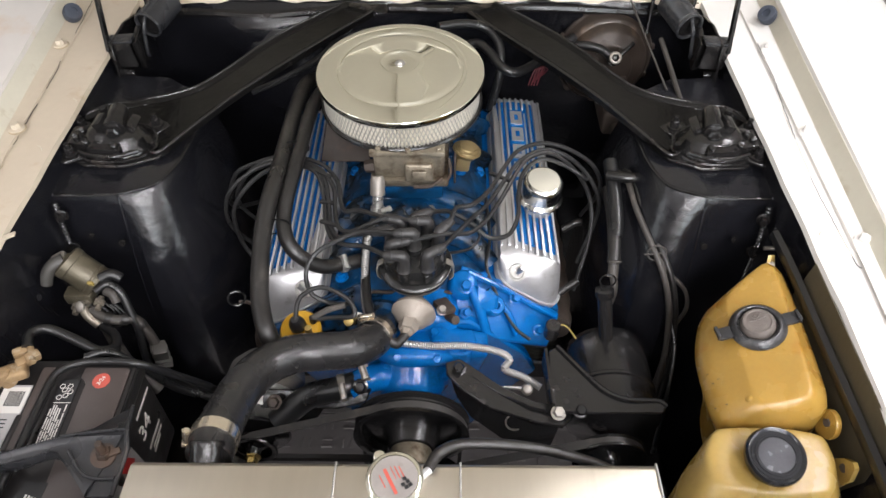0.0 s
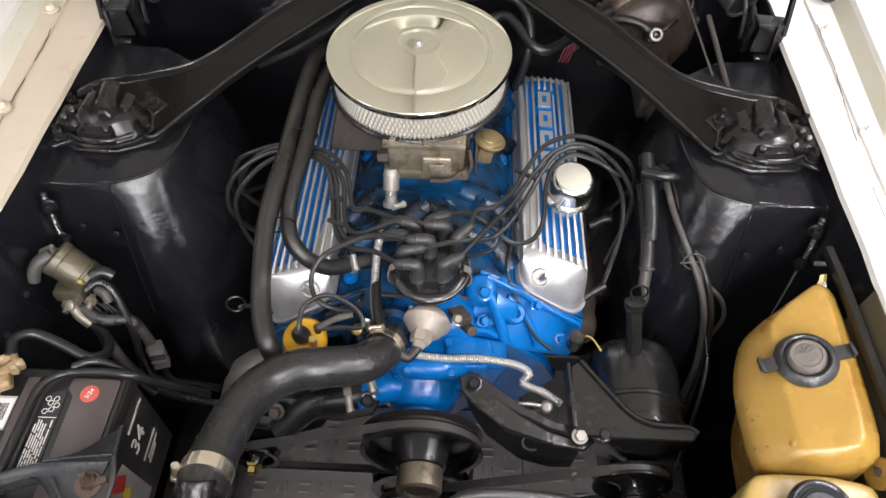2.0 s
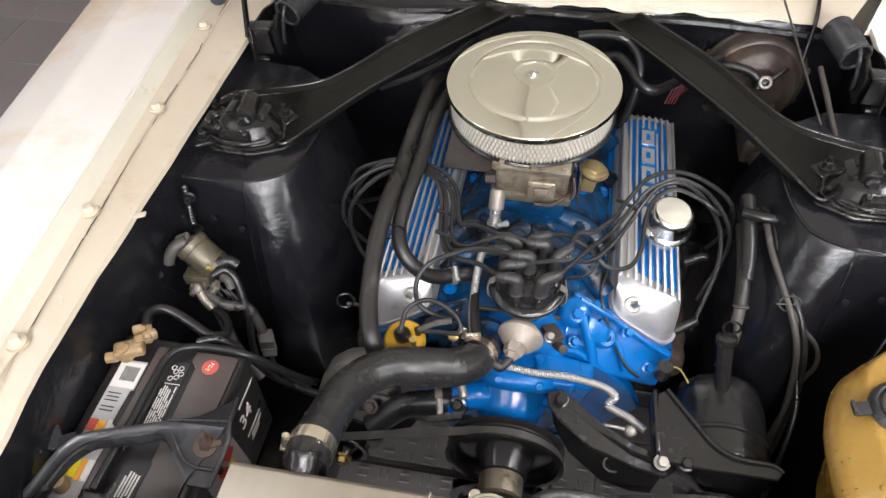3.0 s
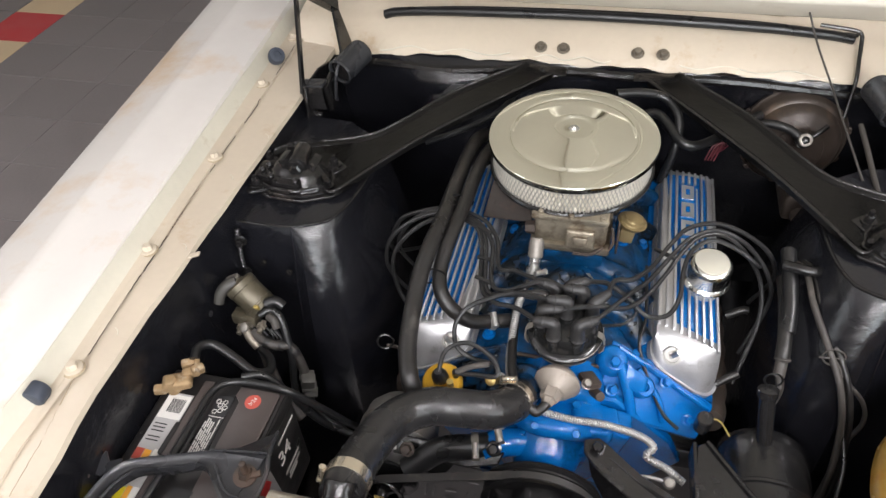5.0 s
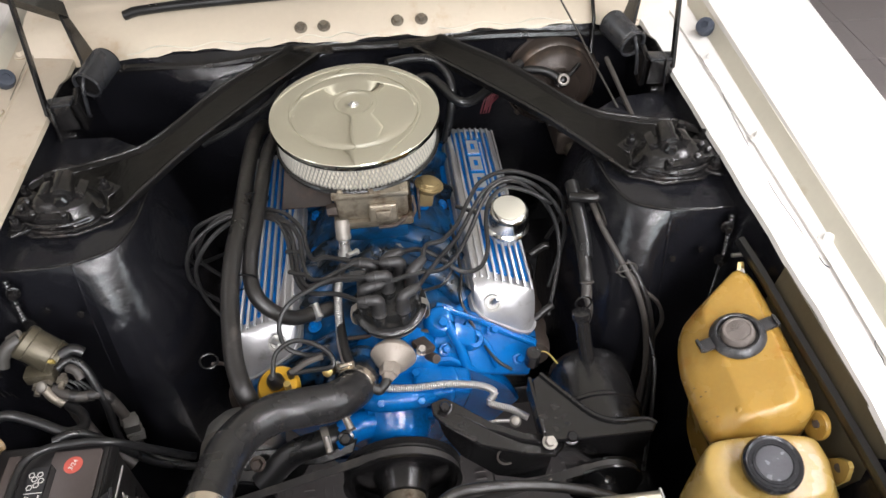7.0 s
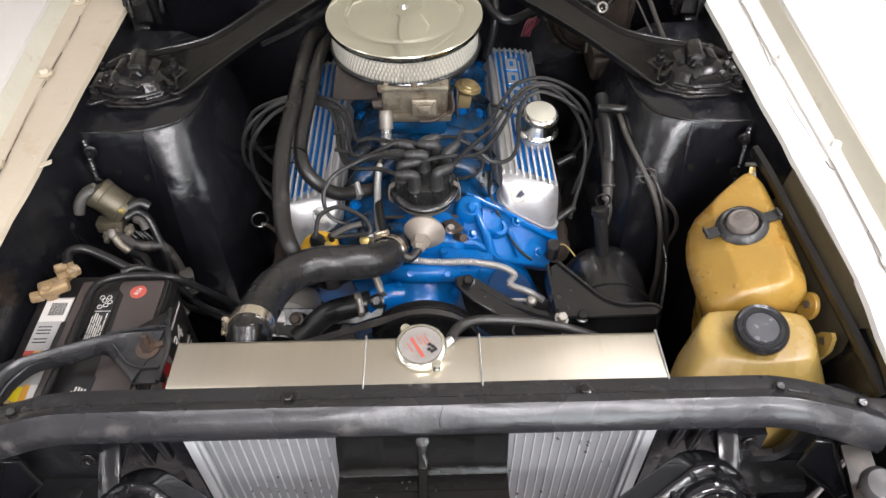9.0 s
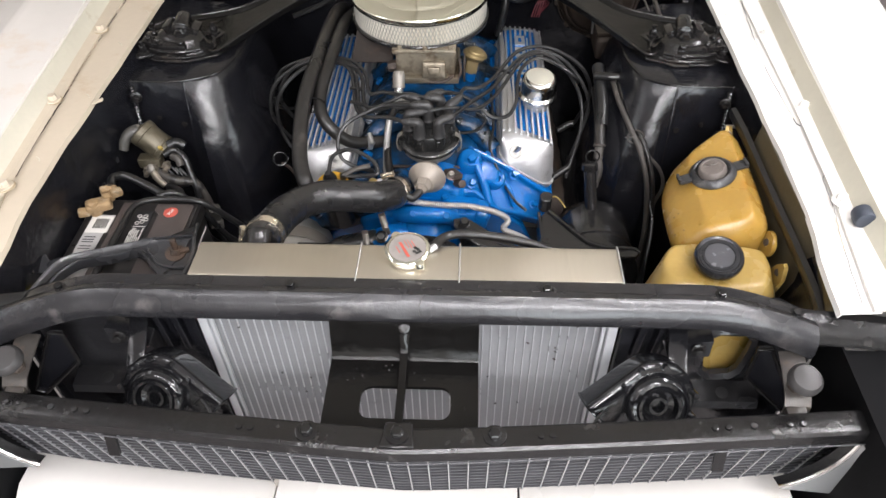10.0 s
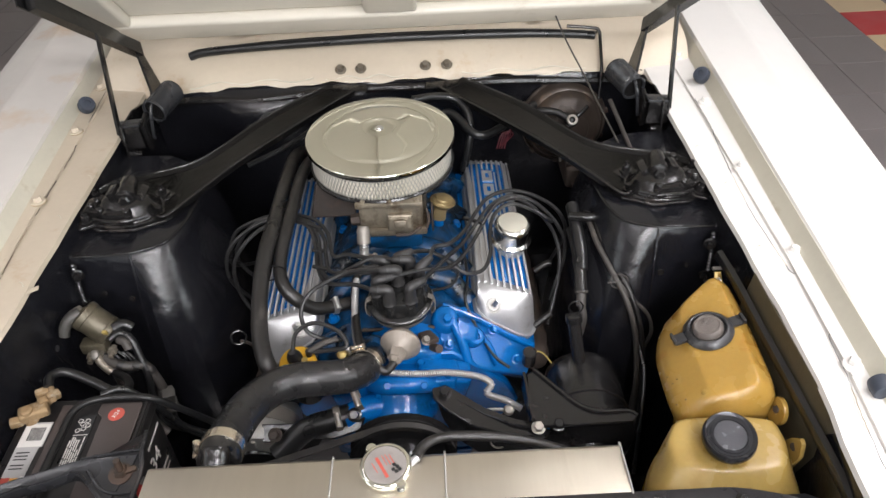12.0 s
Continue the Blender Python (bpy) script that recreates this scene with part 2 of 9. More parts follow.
CONDUIT = mat("grey_silver_conduit", (0.50, 0.49, 0.475), 0.38, 0.6, 0.12, 40, 0.1, 120, (0.28, 0.25, 0.22), 0.2, 40)
HOLD = mat("dusty_grey_black_plastic", (0.024, 0.0245, 0.027), 0.30, 0, 0.3, 12, 0.15, 70, (0.075, 0.066, 0.06), 0.3, 14, 0.1)
# near-black that holds the wing hollow's darkness; cable ties use it too
VOID = mat("matt_near_black", (0.0035, 0.0035, 0.004), 0.75, 0, 0.3, 8, 0.1, 40, spec=0.12)
STOPSTEEL = mat("dull_stop_bracket_steel", (0.048, 0.043, 0.039), 0.36, 0.2, 0.35, 30, 0.3, 60, (0.10, 0.075, 0.055), 0.35, 40)
CANISTER = mat("dusty_beige_canister", (0.27, 0.235, 0.20), 0.5, 0.3, 0.18, 40, 0.15, 120, (0.15, 0.115, 0.09), 0.3, 40)
DUSTY = mat("pale_dusty_zinc", (0.40, 0.37, 0.33), 0.55, 0.35, 0.15, 40, 0.15, 120, (0.25, 0.20, 0.16), 0.25, 40)
GREYCAP = mat("grey_cap_disc", (0.085, 0.086, 0.095), 0.22, 0.45, 0.3, 30, 0.12, 80, (0.16, 0.16, 0.165), 0.3, 40)
SILVER = mat("silver_trim", (0.42, 0.43, 0.43), 0.33, 0.7, 0.05, 8)
BUMPER = mat("white_bumper_paint", (0.62, 0.595, 0.565), 0.35, 0, 0.05, 5, 0.03, 60, (0.50, 0.45, 0.38), 0.08, 6)
TILE = mat("dark_grey_floor_tile", (0.178, 0.158, 0.156), 0.55, 0, 0.14, 5, 0.15, 60, (0.15, 0.135, 0.133), 0.2, 4, 0.08, rand=0.05)
TILER = mat("red_floor_tile", (0.42, 0.03, 0.035), 0.5, 0, 0.1, 5, 0.1, 60, rand=0.05)
TILET = mat("tan_floor_tile", (0.55, 0.42, 0.26), 0.5, 0, 0.1, 5, 0.1, 60, rand=0.05)
WALLP = mat("garage_wall_paint", (0.72, 0.70, 0.66), 0.7, 0, 0.04, 1.5, 0.03, 40)
CEILP = mat("ceiling_paint", (0.75, 0.74, 0.72), 0.8, 0, 0.03, 1.5, 0.03, 40)
PINKW = mat("red_wire", (0.11, 0.018, 0.026), 0.5)
YELW = mat("yellow_wire", (0.30, 0.22, 0.06), 0.5)
GREYW = mat("grey_wire_loom", (0.043, 0.038, 0.034), 0.5, 0, 0.3, 20, 0.2, 140, (0.105, 0.09, 0.077), 0.28, 22)
CONNECT = mat("dusty_brown_connector", (0.050, 0.047, 0.042), 0.5, 0, 0.3, 40, 0.2, 120, (0.10, 0.092, 0.08), 0.35, 40)
OLIVE = mat("olive_zinc_solenoid", (0.098, 0.085, 0.058), 0.42, 0.5, 0.4, 30, 0.25, 90, (0.19, 0.168, 0.13), 0.40, 24)
BLUERUB = mat("grey_blue_rubber", (0.035, 0.042, 0.058), 0.55, 0, 0.2, 20, 0.1, 100, (0.10, 0.10, 0.11), 0.2, 20)
HORN = mat("gloss_black_horn_paint", (0.0075, 0.0075, 0.0085), 0.09, 0, 0.3, 10, 0.35, 22, (0.030, 0.028, 0.027), 0.22, 24, 0.04, 0.1, spec=0.55)
BURNT = mat("burnt_brown_steel", (0.020, 0.0145, 0.0115), 0.6, 0.1, 0.35, 25, 0.3, 90, (0.045, 0.026, 0.016), 0.4, 20, spec=0.25)


# ---- mesh building ----
BASE = {}


def clean(bm, sharp=38.0):
    bmesh.ops.recalc_face_normals(bm, faces=bm.faces)
    for f in bm.faces:
        f.smooth = True
    lim = radians(sharp)
    for e in bm.edges:
        e.smooth = not (len(e.link_faces) != 2 or e.calc_face_angle(0.0) > lim)


def meshed(name, bm, material, origin, sharp=38.0):
    clean(bm, sharp)
    bmesh.ops.translate(bm, verts=bm.verts, vec=-Vector(origin))
    me = bpy.data.meshes.new(name)
    bm.to_mesh(me)
    bm.free()
    me.materials.append(material)
    return new(name, me)


def part(name, bm, material, parent, label="", sharp=38.0):
    ob = meshed(name, bm, material, BASE[parent], sharp)
    ob.parent = parent
    BASE[ob] = BASE[parent]
    return tagged(ob, label)


def thing(name, origin, label, category, group="", kind=""):
    ob = new(name)
    ob.empty_display_size = 0.02
    ob.location = origin
    BASE[ob] = Vector(origin)
    return tagged(ob, label, category, group, kind)


def solo(name, bm, material, origin, label, category, group="", kind="", sharp=38.0):
    ob = meshed(name, bm, material, origin, sharp)
    ob.location = origin
    BASE[ob] = Vector(origin)
    return tagged(ob, label, category, group, kind)


def basis(axis, up=(0, 0, 1)):
    z = Vector(axis).normalized()
    u = Vector(up)
    if abs(z.dot(u.normalized())) > 0.98:
        u = Vector((0, 1, 0))
    x = u.cross(z).normalized()
    y = z.cross(x)
    return Matrix((x, y, z)).transposed()


def box(c, size, rot=(0, 0, 0), bevel=0.002, seg=2, bm=None, m=None):
    b2 = bmesh.new()
    bmesh.ops.create_cube(b2, size=1.0)
    bmesh.ops.scale(b2, verts=b2.verts, vec=size)
    if bevel:
        bmesh.ops.bevel(b2, geom=b2.edges[:], offset=min(bevel, 0.45 * min(size)), segments=seg, profile=0.6, affect="EDGES")
    mm = m if m is not None else pose(*c, *rot)
    bmesh.ops.transform(b2, matrix=mm, verts=b2.verts)
    return merge(bm, b2)


def merge(bm, b2):
    if bm is None:
        return b2
    me = bpy.data.meshes.new("tmp")
    b2.to_mesh(me)
    b2.free()
    bm.from_mesh(me)
    bpy.data.meshes.remove(me)
    return bm


def lathe(prof, origin, axis=(0, 0, 1), seg=32, bm=None, close=True):
    """Turn a profile of (radius, height) round an axis."""
    b2 = bmesh.new()
    R = basis(axis)
    o = Vector(origin)
    rings = []
    for r, h in prof:
        if r < 1e-5:
            rings.append([b2.verts.new(o + R @ Vector((0, 0, h)))])
        else:
            rings.append([b2.verts.new(o + R @ Vector((r * math.cos(2 * math.pi * k / seg), r * math.sin(2 * math.pi * k / seg), h))) for k in range(seg)])
    for a, b in zip(rings, rings[1:]):
        for k in range(seg):
            q = [a[k % len(a)], a[(k + 1) % len(a)], b[(k + 1) % len(b)], b[k % len(b)]]
            q = [v for i, v in enumerate(q) if v not in q[:i]]
            if len(q) > 2:
                b2.faces.new(q)
    if close:
        for ring in (rings[0], rings[-1]):
            if len(ring) > 2:
                b2.faces.new(ring)
    return merge(bm, b2)


def cyl(p0, p1, r0, r1=None, seg=20, bev=0.0, bm=None):
    p0, p1 = Vector(p0), Vector(p1)
    r1 = r0 if r1 is None else r1
    h = (p1 - p0).length
    if bev:
        prof = [(r0 - bev, 0), (r0 - bev * 0.3, bev * 0.3), (r0, bev), (r1, h - bev), (r1 - bev * 0.3, h - bev * 0.3), (r1 - bev, h)]
    else:
        prof = [(r0, 0), (r1, h)]
    return lathe(prof, p0, p1 - p0, seg, bm)


def spline(pts, n=6):
    """Smooth points through the given ones."""
    p = [Vector(q) for q in pts]
    p = [2 * p[0] - p[1]] + p + [2 * p[-1] - p[-2]]
    out = []
    for i in range(1, len(p) - 2):
        a, b, c, d = p[i - 1:i + 3]
        for k in range(n):
            t = k / n
            out.append(0.5 * ((2 * b) + (c - a) * t + (2 * a - 5 * b + 4 * c - d) * t * t + (3 * b - a - 3 * c + d) * t ** 3))
    out.append(p[-2])
    return out


def tube(pts, r, seg=10, n=6, rib=0.0, pitch=0.004, bm=None, smooth=True, hollow=False, flat=1.0):
    """A hose or wire; rib: height of its ridges. r may be a pair: start and end."""
    path = spline(pts, n) if smooth else [Vector(q) for q in pts]
    if rib:
        length = sum((b - a).length for a, b in zip(path, path[1:]))
        path = resample(path, max(8, int(length / (pitch * 0.5))))
    b2 = bmesh.new()
    ra, rb = r if isinstance(r, tuple) else (r, r)
    nrm = None
    rings = []
    for i, q in enumerate(path):
        tan = (path[min(i + 1, len(path) - 1)] - path[max(i - 1, 0)]).normalized()
        if nrm is None:
            nrm = tan.orthogonal().normalized()
        nrm = (nrm - tan * nrm.dot(tan)).normalized()
        bi = tan.cross(nrm)
        rr = ra + (rb - ra) * i / max(1, len(path) - 1)
        if rib:
            rr += rib * (1 if i % 2 else -1)
        rings.append([b2.verts.new(q + nrm * rr * math.cos(2 * math.pi * k / seg) + bi * rr * flat * math.sin(2 * math.pi * k / seg)) for k in range(seg)])
    for a, b in zip(rings, rings[1:]):
        for k in range(seg):
            b2.faces.new((a[k], a[(k + 1) % seg], b[(k + 1) % seg], b[k]))
    for ring in (rings[0], rings[-1]):
        b2.faces.new(ring)
    return merge(bm, b2)


def resample(path, count):
    d = [0.0]
    for a, b in zip(path, path[1:]):
        d.append(d[-1] + (b - a).length)
    out, j = [], 0
    for i in range(count + 1):
        s = d[-1] * i / count
        while j < len(d) - 2 and d[j + 1] < s:
            j += 1
        f = (s - d[j]) / max(1e-9, d[j + 1] - d[j])
        out.append(path[j].lerp(path[j + 1], f))
    return out


def plate(outline, thick, m=None, bevel=0.0015, bm=None, warp=None):
    """A flat outline in x and y, thickened downwards, then placed by m or bent by warp."""
    b2 = bmesh.new()
    vs = [b2.verts.new((x, y, 0)) for x, y in outline]
    f = b2.faces.new(vs)
    ext = bmesh.ops.extrude_face_region(b2, geom=[f])
    bmesh.ops.translate(b2, verts=[g for g in ext["geom"] if isinstance(g, bmesh.types.BMVert)], vec=(0, 0, -thick))
    bmesh.ops.recalc_face_normals(b2, faces=b2.faces)
    if bevel:
        es = [e for e in b2.edges if len(e.link_faces) == 2 and e.calc_face_angle(0) > 0.9]
        bmesh.ops.bevel(b2, geom=es, offset=min(bevel, thick * 0.4), segments=1, affect="EDGES")
    if warp:
        bmesh.ops.triangulate(b2, faces=b2.faces)
        for v in b2.verts:
            v.co = warp(v.co)
    if m is not None:
        bmesh.ops.transform(b2, matrix=m, verts=b2.verts)
    return merge(bm, b2)


def loft(sections, bm=None, caps=True, closed=True):
    """Join rings of equally many points."""
    b2 = bmesh.new()
    rings = [[b2.verts.new(p) for p in s] for s in sections]
    n = len(rings[0])
    for a, b in zip(rings, rings[1:]):
        for k in range(n if closed else n - 1):
            b2.faces.new((a[k], a[(k + 1) % n], b[(k + 1) % n], b[k]))
    if caps and closed:
        b2.faces.new(rings[0])
        b2.faces.new(rings[-1])
    return merge(bm, b2)


def soften(bm, cuts=3, rounds=3):
    """Round a blown plastic body: split its faces and relax the corners."""
    bmesh.ops.subdivide_edges(bm, edges=bm.edges[:], cuts=cuts, use_grid_fill=True)
    for k in range(rounds):
        bmesh.ops.smooth_vert(bm, verts=bm.verts[:], factor=0.5, use_axis_x=True, use_axis_y=True, use_axis_z=True)
    return bm


def bevel_all(bm, off, seg=2, angle=0.5):
    bmesh.ops.recalc_face_normals(bm, faces=bm.faces)
    es = [e for e in bm.edges if len(e.link_faces) == 2 and e.calc_face_angle(0) > angle]
    bmesh.ops.bevel(bm, geom=es, offset=off, segments=seg, profile=0.6, affect="EDGES", clamp_overlap=True)
    return bm


def sheet(rows, thick, bm=None):
    """A bent sheet of metal: rows of points, thickened along its normals."""
    b2 = bmesh.new()
    rings = [[b2.verts.new(p) for p in r] for r in rows]
    for a, b in zip(rings, rings[1:]):
        for k in range(len(a) - 1):
            b2.faces.new((a[k], a[k + 1], b[k + 1], b[k]))
    bmesh.ops.recalc_face_normals(b2, faces=b2.faces)
    if thick:
        bmesh.ops.solidify(b2, geom=b2.faces[:], thickness=thick)
    return merge(bm, b2)


def bolt(p, axis=(0, 0, 1), r=0.008, h=0.006, washer=1.5, bm=None):
    b2 = lathe([(r * washer, 0), (r * washer, 0.0015), (r * washer * 0.9, 0.002)], p, axis, 16)
    a = Vector(axis).normalized()
    q = Vector(p) + a * 0.002
    lathe([(r, 0), (r, h * 0.8), (r * 0.82, h), (0, h)], q, axis, 6, b2)
    return merge(bm, b2)


def ring(c, axis, r, tubeR, seg=24, bm=None):
    prof = [(r + tubeR * math.cos(a), tubeR * math.sin(a)) for a in [2 * math.pi * k / 8 for k in range(9)]]
    return lathe(prof, c, axis, seg, bm, close=False)


def clamp(parent, c, axis, r, screw=(0, 0, 1), mtl=None, name="hose_clamp", w=0.012):
    """A worm-drive band with its screw housing."""
    c, a = Vector(c), Vector(axis).normalized()
    bm = lathe([(r, -w / 2), (r + 0.0015, -w / 2), (r + 0.0015, w / 2), (r, w / 2), (r, -w / 2)], c, a, 28, close=False)
    band = part(name, bm, mtl or STEEL, parent, "slotted steel worm-drive band")
    s = Vector(screw)
    s = (s - a * s.dot(a)).normalized()
    t = a.cross(s)
    q = c + s * (r + 0.005)
    b2 = cyl(q - t * 0.010, q + t * 0.010, 0.0048, seg=12)
    lathe([(0.006, 0), (0.006, 0.005), (0.004, 0.006), (0, 0.006)], q + t * 0.010, t, 6, b2)
    part("screw", b2, mtl or STEEL, band)
    return band


def words(text, parent, m, size, mtl, name="lettering", depth=0.0004):
    """Writing in the built-in font, as a thin raised print."""
    cu = bpy.data.curves.new(name, "FONT")
    cu.body, cu.size, cu.extrude, cu.align_x, cu.align_y = text, size, depth, "CENTER", "CENTER"
    tmp = new("tmp_text", cu)
    me = bpy.data.meshes.new_from_object(tmp.evaluated_get(bpy.context.evaluated_depsgraph_get()))
    bpy.data.objects.remove(tmp)
    bm = bmesh.new()
    bm.from_mesh(me)
    bpy.data.meshes.remove(me)
    bmesh.ops.transform(bm, matrix=m, verts=bm.verts)
    return part(name, bm, mtl, parent, sharp=20)


# ---- garage ----
T = 0.333
X0, Y0 = -3.11, 2.60


def garage():
    wall_t = 0.15
    solo("wall_north", box((0, YN + wall_t / 2, CEIL / 2), (2 * XW + 2 * wall_t, wall_t, CEIL), bevel=0), WALLP, (0, YN, 0), "plain off-white painted garage wall", "wall", kind="structure")
    for side, mid, wide, low, high, watt in ADDED_OPENINGS:
        a, b = (-XW - wall_t, XW + wall_t) if side == "south" else (YS, YN)
        bm = bmesh.new()
        spans = [(a, mid - wide / 2, 0, CEIL), (mid + wide / 2, b, 0, CEIL), (mid - wide / 2, mid + wide / 2, high, CEIL)]
        if low:
            spans.append((mid - wide / 2, mid + wide / 2, 0, low))
        for p, q, z0, z1 in spans:
            if side == "south":
                box(((p + q) / 2, YS - wall_t / 2, (z0 + z1) / 2), (q - p, wall_t, z1 - z0), bevel=0, bm=bm)
            else:
                sx = 1 if side == "east" else -1
                box((sx * (XW + wall_t / 2), (p + q) / 2, (z0 + z1) / 2), (wall_t, q - p, z1 - z0), bevel=0, bm=bm)
        o = (0, YS, 0) if side == "south" else ((XW if side == "east" else -XW), 0, 0)
        solo("wall_" + side, bm, WALLP, o, "off-white painted garage wall with an added, unseen lamp opening", "wall", kind="structure")
    solo("ceiling", box((0, 0.2, CEIL + 0.08), (9.5, 11.1, 0.15), bevel=0), CEILP, (0, 0.2, CEIL), "plain white garage ceiling with light panels", "ceiling", kind="structure")
    for lx, ly, lw, ll, watt in LIGHTS:
        th = thing("ceiling_light", (lx, ly, CEIL), "unseen white ceiling light panel in a thin metal rim", "light", "ceiling lights")
        bm = bmesh.new()
        for sx in (-1, 1):
            box((lx + sx * (lw / 2 + 0.02), ly, CEIL - 0.036), (0.03, ll + 0.07, 0.07), bevel=0.003, bm=bm)
            box((lx, ly + sx * (ll / 2 + 0.02), CEIL - 0.036), (lw + 0.01, 0.03, 0.07), bevel=0.003, bm=bm)
        part("rim", bm, SILVER, th)


def floor_tiles():
    slab = solo("floor", box((0.0, 0.2, -0.04), (9.2, 10.8, 0.05), bevel=0), mat("concrete_slab", (0.25, 0.24, 0.23), 0.8, 0, 0.15, 2), (0, 0.2, -0.06), "garage floor of interlocking dark grey tiles with a red and tan border", "floor", kind="structure")
    proto = bmesh.new()
    box((0, 0, -0.007), (T - 0.002, T - 0.002, 0.014), bevel=0.002, seg=1, bm=proto)
    # raised tread bars, in pairs that change direction
    for i in range(6):
        for j in range(6):
            cx, cy = (i - 2.5) * T / 6.2, (j - 2.5) * T / 6.2
            for k in (-1, 1):
                sx, sy = (0.030, 0.006) if (i + j) % 2 else (0.006, 0.030)
                ox, oy = (0, k * 0.010) if (i + j) % 2 else (k * 0.010, 0)
                v = [proto.verts.new((cx + ox + a * sx / 2, cy + oy + b * sy / 2, 0.0003)) for a, b in ((-1, -1), (1, -1), (1, 1), (-1, 1))]
                w = [proto.verts.new((cx + ox + a * sx / 3, cy + oy + b * sy / 3, 0.0022)) for a, b in ((-1, -1), (1, -1), (1, 1), (-1, 1))]
                proto.faces.new(w)
                for q in range(4):
                    proto.faces.new((v[q], v[(q + 1) % 4], w[(q + 1) % 4], w[q]))
    clean(proto)
    flat = bmesh.new()
    box((0, 0, -0.007), (T - 0.002, T - 0.002, 0.014), bevel=0.002, seg=1, bm=flat)
    clean(flat)
    meshes = {}
    for key, mtl, src in (("grey", TILE, flat), ("red", TILER, flat), ("tan", TILET, flat), ("tread", TILE, proto)):
        me = bpy.data.meshes.new("tile_" + key)
        src.to_mesh(me)
        me.materials.append(mtl)
        meshes[key] = me
    rest = bmesh.new()
    for i in range(-4, 23):
        for j in range(-22, 9):
            x, y = X0 + (i + 0.5) * T, Y0 + (j + 0.5) * T
            if abs(x) > 4.5 or not -5.1 < y < 5.5:
                continue
            border = i in (-1, 17)
            key = ("red" if j % 2 == 0 else "tan") if border else "grey"
            near = (-3.6 < x < -0.6 and 0.8 < y < 4.3) or (0.8 < x < 3.3 and 1.6 < y < 4.3) or (abs(x) < 0.5 and -0.3 < y < 0.6)
            if near or border:
                o = new("tile", meshes["tread" if abs(x) < 0.5 else key])
                o.parent = slab
                o.location = Vector((x, y, 0)) - BASE[slab]
            else:
                quad_tile(rest, x, y)
    proto.free()
    flat.free()
    ob = part("tiles", rest, TILE, slab)
    ob["kind"] = "stuff"


def quad_tile(bm, x, y):
    h = T / 2 - 0.001
    top = [bm.verts.new((x + a * (h - 0.002), y + b * (h - 0.002), 0)) for a, b in ((-1, -1), (1, -1), (1, 1), (-1, 1))]
    low = [bm.verts.new((x + a * h, y + b * h, -0.012)) for a, b in ((-1, -1), (1, -1), (1, 1), (-1, 1))]
    bm.faces.new(top)
    for k in range(4):
        bm.faces.new((low[k], low[(k + 1) % 4], top[(k + 1) % 4], top[k]))


# ---- car body ----
def lip_x(y, s):
    return 0.672 + 0.052 * y if s > 0 else 0.667 + 0.075 * y


def edge_x(y):
    return 0.603 - 0.10 * max(0.0, 0.12 - y)


def seam_x(y, s):
    if s > 0:
        return edge_x(y) + 0.055 + 0.022 * max(0, y - 0.3) - (0.010 if y < 0.13 else (-0.008 if y < 0.30 else 0.0))
    return edge_x(y) + 0.056 + 0.035 * y


